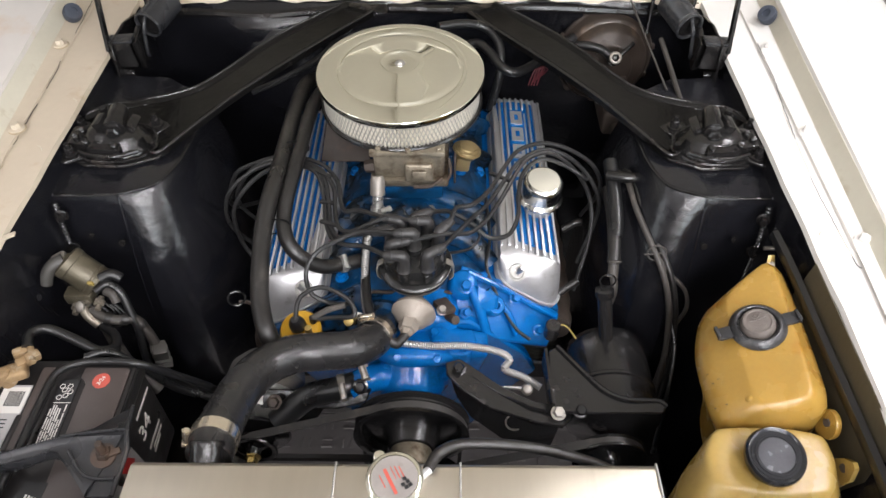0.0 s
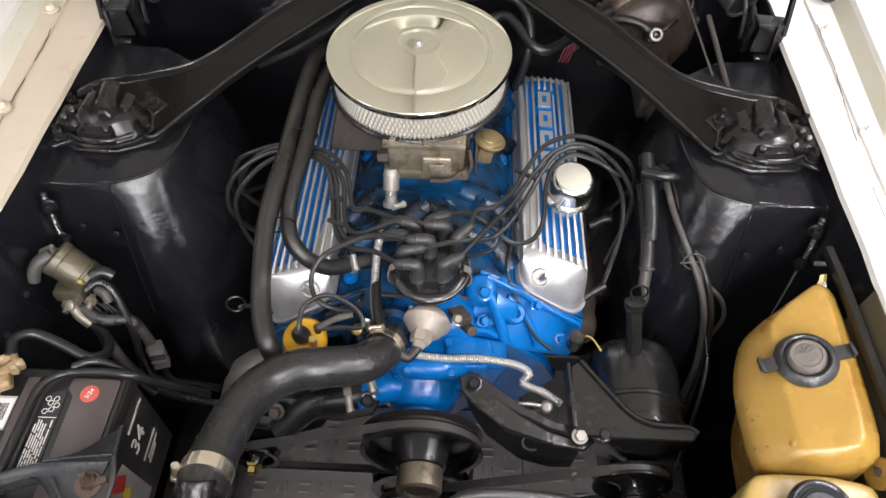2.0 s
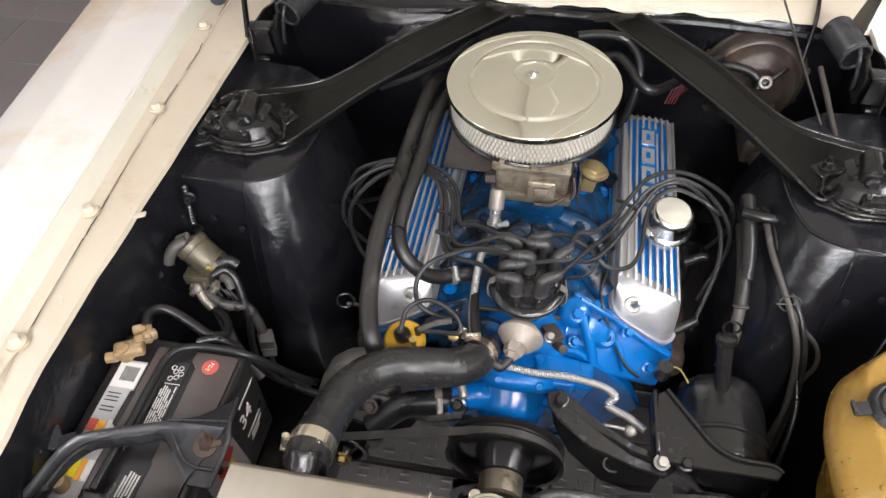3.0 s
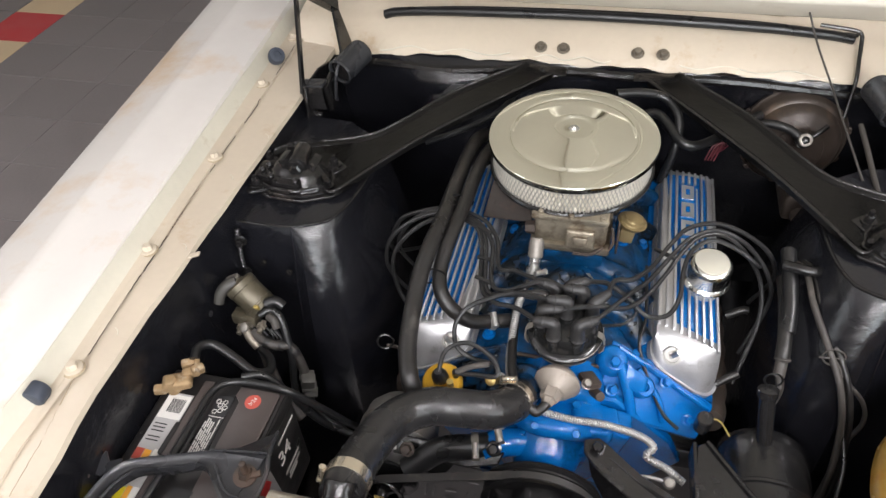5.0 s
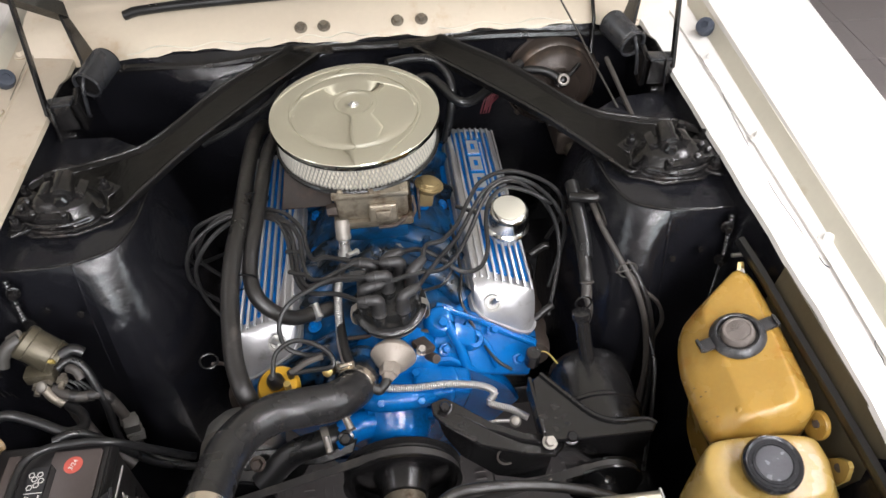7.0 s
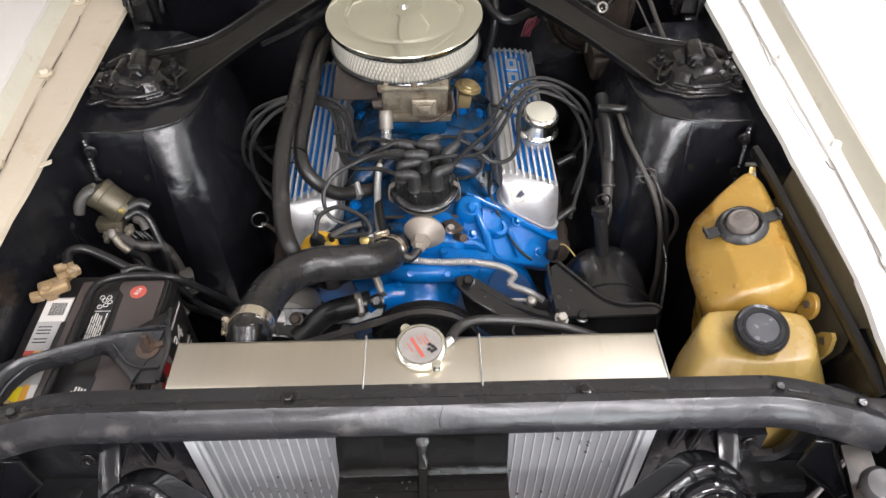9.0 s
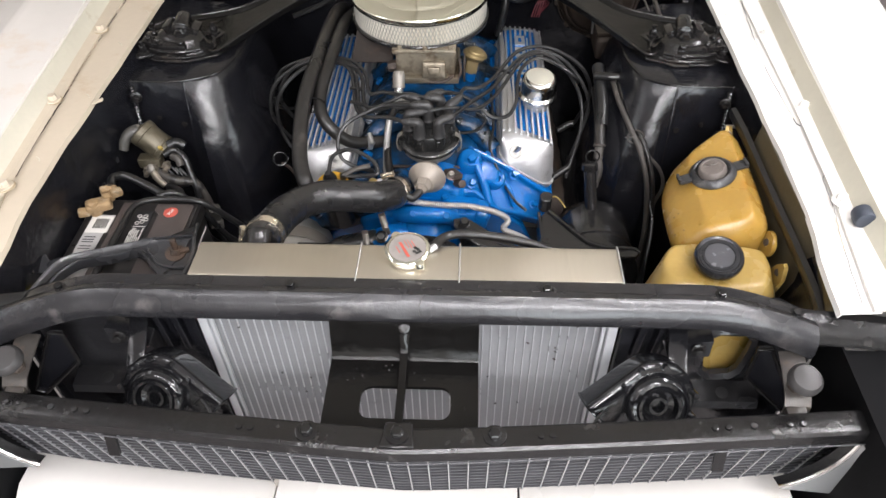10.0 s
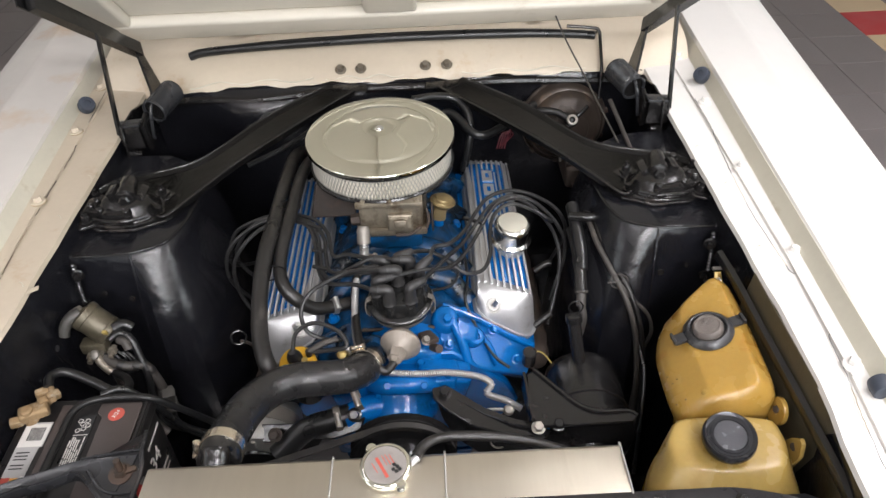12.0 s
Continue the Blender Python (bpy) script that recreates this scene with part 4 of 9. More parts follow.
    part("blower_housing", lathe([(0, 0), (0.09, 0.0), (0.10, 0.012), (0.10, 0.06), (0.07, 0.075), (0.03, 0.08), (0, 0.08)], (-0.30, 1.07, 0.80), (0, -1, 0.1), 28), BLACK, fw, "round black heater blower housing")


def hood():
    a = radians(43)
    d, n = Vector((0, -math.cos(a), math.sin(a))), Vector((0, -math.sin(a), -math.cos(a)))
    o = Vector((0, 1.12, 1.075))
    th = thing("hood", o, "open cream hood with a pressed inner frame, standing on its hinges", "hood")
    rows = []
    for k in range(13):
        x = -0.72 + 1.44 * k / 12
        rows.append([o + Vector((x, 0, 0)) + d * t + n * h for t, h in ((-0.03, -0.012), (0.0, -0.02), (0.4, -0.035), (0.9, -0.035), (1.22, -0.01))])
    part("skin", sheet(rows, 0.0015), WHITE, th)
    m = Matrix.Translation(o) @ Matrix((Vector((1, 0, 0)), d, n)).transposed().to_4x4()
    bm = bmesh.new()
    for c, sz in (((0, 0.03, 0.0), (1.36, 0.09, 0.03)), ((0, 1.12, 0.0), (1.34, 0.09, 0.03)), ((-0.64, 0.58, 0), (0.10, 1.02, 0.03)), ((0.64, 0.58, 0), (0.10, 1.02, 0.03)), ((0, 0.58, 0), (0.12, 1.0, 0.028))):
        b2 = box(c, sz, bevel=0.012, seg=3)
        bmesh.ops.transform(b2, matrix=m, verts=b2.verts)
        merge(bm, b2)
    part("inner_frame", bm, HOODIN, th, "beige pressed inner frame")
    b2 = box((0, 0.58, -0.016), (1.38, 1.16, 0.004), bevel=0)
    bmesh.ops.transform(b2, matrix=m, verts=b2.verts)
    part("lining", b2, HOODIN, th)
    for s in (1, -1):
        hood_hinge(s, th)


def hood_hinge(s, hd):
    out = [(-0.075, -0.05), (0.09, -0.05), (0.08, 0.035), (0.02, 0.05), (-0.06, 0.05)]
    m = Matrix.Translation((s * 0.592, 0.905, 0.925)) @ Matrix(((0, 0, 1), (1, 0, 0), (0, 1, 0))).to_4x4()
    th = part("hinge", plate(out, 0.005, m), BLACKM, hd, "black steel hinge plate with linkage and coil spring")
    c0 = Vector((s * 0.537, 0.909, 0.979))
    ax = Vector((-s * 0.33, 0.92, 0.16)).normalized()
    c1 = c0 + ax * 0.078
    R = basis(ax)
    turns, r = 24, 0.0265
    pts = []
    for k in range(turns * 16 + 1):
        t = k / (turns * 16)
        ang = 2 * math.pi * turns * t
        pts.append(c0.lerp(c1, t) + R @ Vector((r * math.cos(ang), r * math.sin(ang), 0)))
    part("spring", tube(pts, 0.0018, 6, 1, smooth=False), HOLD, th, "tightly wound coil spring")
    # dark plug added where the spring's hollow lies in shade
    part("spring_plug", cyl(c0 + ax * 0.004, c1 + ax * 0.003, r - 0.0012, seg=24), BLACKM, th, "dark plug in place of the spring's shaded hollow")
    part("spring_rim", ring(c0, ax, r, 0.0030, 28), HOLD, th, "last coil of the spring")
    hook = [c0 + Vector((0, 0.002, 0.020)), c0 + Vector((s * 0.002, -0.010, 0.008)), c0 + Vector((s * 0.006, -0.016, -0.014)), c0 + Vector((s * 0.012, -0.014, -0.052)), c0 + Vector((s * 0.016, -0.004, -0.066))]
    part("spring_hook", tube(hook, 0.0036, 8, 5), HOLD, th)

    def strip(p, q, w0, w1, tk):
        p, q = Vector(p), Vector(q)
        d = (q - p).normalized()
        n = Vector((0, 1, 0)).cross(d).normalized()
        v = d.cross(n)
        return loft([[o + v * w + n * tk, o - v * w + n * tk, o - v * w - n * tk, o + v * w - n * tk] for o, w in ((p, w0), (p.lerp(q, 0.5), (w0 + w1) / 2), (q, w1))])
    part("front_arm", strip((s * 0.604, 0.852, 0.955), (s * 0.612, 0.930, 1.155), 0.007, 0.006, 0.003), SATIN, th, "thin steel strip arm")
    part("rear_arm", strip((s * 0.560, 1.02, 0.955), (s * 0.590, 1.045, 1.08), 0.034, 0.007, 0.003), SATIN, th, "tapered plate arm")
    part("top_rail", strip((s * 0.588, 1.052, 1.062), (s * 0.664, 0.82, 1.265), 0.016, 0.016, 0.010), SATIN, th, "channel rail bolted to the hood")
    part("rail_flange", strip((s * 0.612, 1.030, 1.095), (s * 0.688, 0.82, 1.285), 0.024, 0.03, 0.002), SATIN, th)
    part("lower_link", box((s * 0.56, 0.90, 0.935), (0.012, 0.05, 0.07), (12, 0, 0), 0.003), BLACKM, th)
    part("cross_link", box((s * 0.582, 0.868, 0.972), (0.050, 0.030, 0.006), (0, s * 4, 0), 0.002), HOLD, th, "folded spring anchor")
    part("anchor_face", box((s * 0.582, 0.853, 0.945), (0.048, 0.005, 0.052), (0, s * 4, 0), 0.002), BLACKM, th)
    for y, z in ((0.86, 0.90), (0.93, 0.905), (0.89, 0.955)):
        part("pivot", cyl((s * 0.60, y, z), (s * 0.572, y, z), 0.007, seg=14, bev=0.0015), BLACKM, th)


# ---- nose ----
def radiator_support():
    th = thing("radiator_support", (0, -0.1, 0.4), "black steel radiator support beam with worn shiny paint", "support")

    def drop(x):
        return max(0.0, abs(x) - 0.44) / 0.14

    def zc(x):
        return 0.9545 - 0.036 * drop(x) ** 1.5

    def yc(x):
        return -0.084 - 0.022 * max(0.0, abs(x) - 0.42) / 0.15
    rows = []
    for k in range(65):
        x = -0.61 + 1.165 * k / 64
        z, y = zc(x), yc(x)
        g = 0.010 * min(1.0, drop(x))
        dent = 0.004 * math.exp(-((x + 0.02) / 0.07) ** 2) + 0.002 * math.sin(9 * x) + 0.0012 * math.sin(31 * x + 1)
        rows.append([(x, y + 0.012, z - 0.016), (x, y + 0.011, z - 0.002), (x, y + 0.006, z), (x, y - 0.010, z + 0.001), (x, y - 0.013, z + 0.004), (x, y - 0.024, z + 0.006 - dent * 0.4), (x, y - 0.035, z - 0.001 - dent), (x, y - 0.042, z - 0.012 - dent), (x, y - 0.045, z - 0.022 - g * 0.5), (x, y - 0.043, z - 0.032 - g), (x, y - 0.036, z - 0.036 - g), (x, y - 0.015, z - 0.036 - g)])
    part("beam", sheet(rows, 0.002), BEAM, th, "rounded upper beam")
    for x in (-0.478, -0.154, 0.197, 0.431, 0.531):
        part("bolt", bolt((x, yc(x) - 0.008, zc(x) + 0.001), (0, 0, 1), 0.006, 0.005), SATIN, th, "flush panel bolt")
    for s in (1, -1):
        # joint to the wing
        part("end_plate", sheet([[(s * x, -0.098, 0.930 - d), (s * x, -0.112, 0.931 - d), (s * x, -0.134, 0.916 - d), (s * x, -0.138, 0.905 - d), (s * x, -0.132, 0.895 - d)] for x, d in ((0.530, -0.008), (0.56, -0.003), (0.60, 0.0), (0.665, 0.008))], 0.002), HEADER, th, "flat joint strip to the wing")
        part("end_flange", box((s * 0.553, -0.122, 0.912), (0.004, 0.030, 0.036), (14, 0, 0), 0.002), BEAM, th)
        # side panel; the bottle side has an air hole
        hole = [(0.448, 0.840), (0.460, 0.850), (0.496, 0.850), (0.508, 0.838), (0.508, 0.815), (0.503, 0.770), (0.494, 0.758), (0.466, 0.754), (0.453, 0.765), (0.447, 0.80)]
        rim = [(0.405, 0.905), (0.450, 0.930), (0.520, 0.930), (0.570, 0.90), (0.590, 0.81), (0.575, 0.70), (0.530, 0.66), (0.440, 0.66), (0.395, 0.70), (0.385, 0.80)]
        mid = [(h[0] * 0.75 + r[0] * 0.25, h[1] * 0.75 + r[1] * 0.25) for h, r in zip(hole, rim)]
        if s > 0:
            bm = loft([[(x, -0.074, z) for x, z in rim], [(x, -0.076, z) for x, z in mid], [(x * 0.4 + h[0] * 0.6, -0.084, z * 0.4 + h[1] * 0.6) for (x, z), h in zip(mid, hole)], [(x, -0.080, z) for x, z in hole], [(x, -0.070, z) for x, z in hole]], caps=False)
        else:
            bm = loft([[(-x, -0.074, z) for x, z in rim], [(-x, -0.078, z) for x, z in mid], [(-x, -0.076, z) for x, z in hole], [(-(x + 0.478) / 2, -0.072, (z + 0.80) / 2) for x, z in hole]])
        part("side_panel", bm, BEAM, th, "grimy pressed side panel" + (" with an air hole" if s > 0 else ""))
        low = bmesh.new()
        for cc, sz in (((0.325, -0.075, 0.70), (0.02, 0.012, 0.46)), ((0.372, -0.070, 0.80), (0.09, 0.008, 0.24)), ((0.46, -0.068, 0.56), (0.28, 0.010, 0.28)), ((0.585, -0.080, 0.66), (0.03, 0.012, 0.46))):
            box((s * cc[0], cc[1], cc[2]), sz, bevel=0.003, bm=low)
        part("lower_panel", low, BLACK, th, "black lower side panel")
        for x, z in ((0.345, 0.86), (0.372, 0.85)):
            part("rib", box((s * x, -0.080, z), (0.012, 0.016, 0.13), (0, s * 4, 0), bevel=0.006, seg=3), BLACK, th)
        # slotted shelf and triangular gusset
        part("shelf", sheet([[(s * x, -0.078, 0.735), (s * x, -0.092, 0.731), (s * x, -0.112, 0.728), (s * x, -0.116, 0.715)] for x in (0.44, 0.47, 0.50, 0.54)], 0.003), BEAM, th, "folded shelf with a slot")
        part("shelf_slot", lathe([(0.0, 0), (0.008, 0.0), (0.010, 0.001), (0.008, 0.002), (0, 0.001)], (s * 0.487, -0.098, 0.731), (0, -0.2, 1), 16), LABELK, th, "dark oval slot")
        gus = [(0.500, -0.115, 0.800), (0.498, -0.118, 0.872), (0.514, -0.120, 0.876), (0.578, -0.135, 0.752), (0.566, -0.135, 0.742)]
        gp = part("gusset", loft([[(s * x, y, z) for x, y, z in gus], [(s * x, y + 0.004, z) for x, y, z in gus]]), BLACK, th, "black triangular gusset")
        part("gusset_edge", tube([(s * x, y - 0.002, z) for x, y, z in (gus[0], gus[1], gus[2], gus[3], gus[4], gus[0])], 0.003, 8, 1, smooth=False), BLACKM, gp, "worn folded edge")
        part("bracket_plate", sheet([[(s * 0.400, -0.088, 0.872), (s * 0.398, -0.110, 0.868), (s * 0.398, -0.116, 0.845)], [(s * 0.435, -0.088, 0.880), (s * 0.436, -0.112, 0.878), (s * 0.434, -0.118, 0.850)]], 0.003), HORN, th, "folded horn bracket plate")
        part("bolt", bolt((s * 0.417, -0.116, 0.862), (0, -1, 0.3), 0.007, 0.007), BLACKM, th)
        # wing side plate and top, near-black to hold the darkness behind the lamp
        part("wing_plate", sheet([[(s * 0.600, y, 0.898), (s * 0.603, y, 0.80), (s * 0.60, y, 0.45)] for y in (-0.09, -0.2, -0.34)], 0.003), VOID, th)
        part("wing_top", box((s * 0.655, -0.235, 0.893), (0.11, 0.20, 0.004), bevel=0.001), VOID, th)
    for pts in ([(0.030, -0.109, 0.962), (0.026, -0.118, 0.956), (0.024, -0.124, 0.947), (0.026, -0.128, 0.938)], [(-0.010, -0.112, 0.960), (-0.008, -0.118, 0.956)], [(-0.31, -0.110, 0.9605), (-0.29, -0.111, 0.9605)], [(0.26, -0.108, 0.961), (0.285, -0.1085, 0.961)]):
        part("scratch", tube(pts, 0.0004, 5, 4), GREYW, th, "pale scratch in the paint")
    rnd = random.Random(31)
    for k in range(14):
        part("paint_chip", lathe([(0.0014, 0), (0.0011, 0.0003), (0, 0.0004)], (rnd.uniform(-0.09, 0.095), rnd.uniform(-0.185, -0.158), 0.8672), (0, 0, 1), 7), BEAM if k % 3 else BLACKM, th, "small paint chip")
    # latch panel in the middle
    xs0, xs1 = -0.100, 0.106
    top = [[(x, -0.128, 0.925), (x, -0.136, 0.90), (x, -0.142, 0.875), (x, -0.150, 0.8668), (x, -0.170, 0.8672)] for x in [xs0 + (xs1 - xs0) * k / 6 for k in range(7)]]
    part("latch_panel_back", sheet(top, 0.002), BRACE, th)
    bm = bmesh.new()
    hx0, hx1, hy0, hy1, r = -0.052, 0.069, -0.242, -0.192, 0.014
    hole = []
    for cx, cy, a0 in ((hx1 - r, hy1 - r, 0), (hx0 + r, hy1 - r, 90), (hx0 + r, hy0 + r, 180), (hx1 - r, hy0 + r, 270)):
        hole += [(cx + r * math.cos(radians(a0 + k * 22.5)), cy + r * math.sin(radians(a0 + k * 22.5))) for k in range(5)]
    outer = []
    ox0, ox1, oy0, oy1 = xs0, xs1, -0.30, -0.152
    for hx, hy in hole:
        dx, dy = hx - 0.0085, hy + 0.217
        f = min((ox1 - 0.0085) / dx if dx > 1e-6 else ((ox0 - 0.0085) / dx if dx < -1e-6 else 9), (oy1 + 0.217) / dy if dy > 1e-6 else ((oy0 + 0.217) / dy if dy < -1e-6 else 9))
        outer.append((0.0085 + dx * f, -0.217 + dy * f))
    loft([[(x, y, 0.866) for x, y in outer], [(x, y, 0.866) for x, y in hole], [(x, y, 0.860) for x, y in hole], [(x, y, 0.863) for x, y in outer]], bm, caps=False)
    part("latch_panel", bm, BRACE, th, "pressed latch panel with a rounded slot")
    rows = [[(0.003 - w, y, z - 0.001), (0.003 - w * 0.8, y, z + 0.002), (0.003 + w * 0.8, y, z + 0.002), (0.003 + w, y, z - 0.001)] for y, z, w in ((-0.126, 0.918, 0.009), (-0.132, 0.908, 0.009), (-0.140, 0.893, 0.0065), (-0.150, 0.882, 0.006), (-0.20, 0.877, 0.006), (-0.250, 0.876, 0.006), (-0.262, 0.878, 0.012), (-0.285, 0.883, 0.017))]
    part("strap", sheet(rows, 0.003), BRACE, th, "narrow bolted strap")
    part("strap_eye", lathe([(0.008, 0), (0.008, 0.002), (0.004, 0.003), (0, 0.002)], (0.003, -0.130, 0.916), (0, -0.8, 0.6), 14), BLACKM, th)
    part("strap_foot", plate([(-0.018, -0.294), (0.026, -0.294), (0.022, -0.258), (-0.012, -0.258)], 0.005, pose(0, 0, 0.885)), BLACKM, th)


def grille():
    th = thing("grille", (0, -0.27, 0.6), "black header bar over an egg-crate metal grille", "grille")

    def by(x):
        return -0.300 + 0.085 * abs(x - 0.004) ** 1.15
    rows = []
    for k in range(41):
        x = -0.66 + 1.32 * k / 40
        y = by(x)
        rows.append([(x, y + 0.036, 0.868), (x, y + 0.034, 0.880), (x, y + 0.030, 0.8815), (x, y + 0.004, 0.8815), (x, y, 0.878), (x, y - 0.002, 0.862), (x, y + 0.004, 0.858)])
    bar = part("header_bar", sheet(rows, 0.0025), HEADER, th, "worn gloss black header bar")
    part("edge_trim", tube([(-0.60 + 1.2 * k / 30, by(-0.60 + 1.2 * k / 30) - 0.0035, 0.8595) for k in range(31)], 0.0010, 8, 2), GRILLE, bar, "thin worn edge")
    for x in (-0.112, 0.004, 0.127):
        part("bolt", bolt((x, by(x) + 0.020 if x != 0.004 else -0.276, 0.8815 if x != 0.004 else 0.8855), (0, 0, 1), 0.0085, 0.008, 1.75), SATIN, bar, "large washered bolt")
    for s in (1, -1):
        for x in (0.405, 0.422, 0.455, 0.50, 0.517, 0.20, 0.185):
            part("screw", lathe([(0.0042, 0), (0.0042, 0.0012), (0.002, 0.0016), (0, 0.001)], (s * x, by(s * x) + 0.018, 0.8820), (0, 0, 1), 10), LABELK if x == 0.455 else SATIN, bar)
    # mesh: level bars and uprights of a concave face

    def face(x, z):
        return by(x) + 0.012 + (0.868 - z) * 0.20 + 0.05 * max(0, abs(x) - 0.5)

    def rim_x(z):
        d = min(max(0.0, 0.858 - z), 0.144)
        return 0.593 - 0.12 * (1 - math.sqrt(1 - (d / 0.145) ** 2))

    for j in range(17):
        z = 0.856 - 0.0135 * j
        w = 0.598
        pts = [(-w + 2 * w * k / 30, face(-w + 2 * w * k / 30, z), z) for k in range(31)]
        part("level_bar", loft([[(x, y, zz + 0.0010), (x, y + 0.022, zz + 0.0010), (x, y + 0.022, zz - 0.0010), (x, y, zz - 0.0010)] for x, y, zz in pts]), GRILLE, th)
    for i in range(44):
        x = -0.5805 + 0.027 * i
        me = loft([[(x - 0.0008, face(x, z) - 0.001, z), (x + 0.0008, face(x, z) - 0.001, z), (x + 0.0008, face(x, z) + 0.003, z), (x - 0.0008, face(x, z) + 0.003, z)] for z in (0.860, 0.79, 0.72, 0.645)])
        part("upright", me, GRILLEV, th)
    for x in (-0.394, 0.428):
        part("clip", box((x, face(x, 0.82) - 0.004, 0.822), (0.016, 0.006, 0.07), (-17, 0, 0), 0.002), SATIN, th)
    for s in (1, -1):
        # inner curve in black for its shadow, bright rim and flat silver surround
        curve = [(rim_x(z), -0.252 + 0.02 * (0.858 - z), z) for z in [0.858 - 0.1435 * math.sin(radians(62 * k / 14)) for k in range(15)]]
        part("end_curve", sheet([[(s * x, y - 0.002, z), (s * (x - 0.002), y + 0.005, z), (s * (x - 0.004), y + 0.011, z)] for x, y, z in curve], 0.002), SATIN, th, "inner curve of the grille end, its shadow in the black colour")
        part("end_rim", tube([(s * x, y - 0.003, z) for x, y, z in curve], 0.0032, 8, 2), CHROMEW, th, "thin bright grille rim")
        part("end_cap", sheet([[(s * (x + 0.003), y - 0.004, z), (s * (0.5 * x + 0.5 * (0.604 + 0.36 * (0.858 - z))), y - 0.007, z - 0.002), (s * (0.604 + 0.36 * (0.858 - z)), y - 0.010, z - 0.004)] for x, y, z in curve], 0.002), SILVER, th, "silver grille surround end")


def bumper():
    th = thing("front_bumper", (0, -0.34, 0.5), "white-painted front bumper bar with a raised centre section", "bumper")

    def sec(x, dz, dy):
        y = -0.264 + 0.12 * abs(x) ** 2 + dy
        return [(x, y + 0.012, 0.66 + dz), (x, y, 0.668 + dz), (x, y - 0.05, 0.672 + dz), (x, y - 0.075, 0.66 + dz), (x, y - 0.085, 0.63 + dz), (x, y - 0.08, 0.56 + dz), (x, y + 0.01, 0.55 + dz)]
    for nm, x0, x1, dz, dy in (("end_section", -0.588, -0.195, 0.002, 0.020), ("end_section", 0.172, 0.572, 0.007, 0.026), ("centre_section", -0.19, 0.168, 0.012, 0.030)):
        part(nm, loft([sec(x0 + (x1 - x0) * k / 12, dz - (0.004 if k in (0, 12) else 0), dy) for k in range(13)]), BUMPER, th)
    for x in (-0.193, -0.026, 0.010):
        part("mounting_tab", box((x, -0.234, 0.664), (0.011, 0.012, 0.022), bevel=0.002), DUSTY, th)


def horn(s):
    th = thing("horn", (s * 0.35, -0.15, 0.78), "gloss black snail-shaped car horn on a bracket", "horn", "horns")
    c = Vector((0.352, -0.190, 0.834)) if s > 0 else Vector((-0.349, -0.190, 0.822))
    ax = Vector((s * 0.12, -0.82, 0.50)).normalized()
    e1 = Vector((s, 0, 0))
    e1 = (e1 - ax * e1.dot(ax)).normalized()
    e2 = ax.cross(e1) * s
    if e2.z < 0:
        e2 = -e2
    part("body", lathe([(0, -0.03), (0.036, -0.03), (0.042, -0.022), (0.045, -0.006), (0.045, 0.004), (0.042, 0.010), (0.038, 0.012), (0.036, 0.008), (0.032, 0.009), (0.030, 0.013), (0.026, 0.013), (0.023, 0.003), (0.016, 0.0), (0.013, 0.006), (0.009, 0.006), (0.006, -0.004), (0, -0.004)], c, ax, 40), HORN, th, "ridged round horn face")
    secs = []
    n = 28
    for k in range(n + 1):
        t = k / n
        if t < 0.6:
            a = radians(-50 + 160 * t / 0.6)
            o = e1 * (0.045 * math.cos(a)) + e2 * (0.045 * math.sin(a))
            rd = e1 * math.cos(a) + e2 * math.sin(a)
        else:
            f = (t - 0.6) / 0.4
            a = radians(110)
            o = e1 * (0.045 * math.cos(a)) + e2 * (0.045 * math.sin(a)) + (-e1 * 0.064 - e2 * 0.062) * f
            rd = (e1 * math.cos(a) + e2 * math.sin(a)).lerp((-e1 * 0.69 + e2 * 0.72), min(1.0, 2 * f)).normalized()
        o = c + o - ax * (0.020 + 0.008 * t)
        w = 0.011 + 0.015 * t ** 1.4
        h = 0.015 + 0.012 * t
        secs.append([o + rd * (w * math.copysign(abs(math.cos(q)) ** 0.45, math.cos(q))) + ax * (h * math.copysign(abs(math.sin(q)) ** 0.45, math.sin(q))) for q in [2 * math.pi * i / 24 for i in range(24)]])
    part("trumpet", loft(secs), HORN, th, "snail-shaped horn outlet")
    rim = [p for p in secs[-1]] + [secs[-1][0]]
    part("outlet_rim", tube(rim, 0.0022, 6, 1), HORN, th)
    part("side_seam", tube([secs[k][12 if k < 99 else 0] for k in range(0, n + 1, 2)], 0.0022, 6, 2), HORN, th, "crimped seam")
    for k in range(6):
        a = radians(-20 + 34 * k)
        q = c + e1 * (0.055 * math.cos(a)) + e2 * (0.055 * math.sin(a))
        part("rivet", cyl(q - ax * 0.012, q + ax * 0.005, 0.0045, seg=8), HORN, th)
    part("bracket", box((s * 0.385, -0.125, 0.868), (0.028, 0.09, 0.005), (28, s * 10, 0), 0.002), HORN, th)
    part("bracket_leg", box((s * 0.405, -0.10, 0.86), (0.07, 0.03, 0.005), (50, s * -8, 20 * s), 0.002), HORN, th)
    part("terminal_wire", tube([(s * 0.292, -0.20, 0.822), (s * 0.28, -0.20, 0.832), (s * 0.262, -0.22, 0.82), (s * 0.265, -0.24, 0.78)], 0.0018, 6, 5), WIRE, th)


PAD = mat("dusty_grey_rubber_pad", (0.042, 0.040, 0.040), 0.4, 0.2, 0.2, 30, 0.05, 90, (0.14, 0.13, 0.125), 0.3, 20)


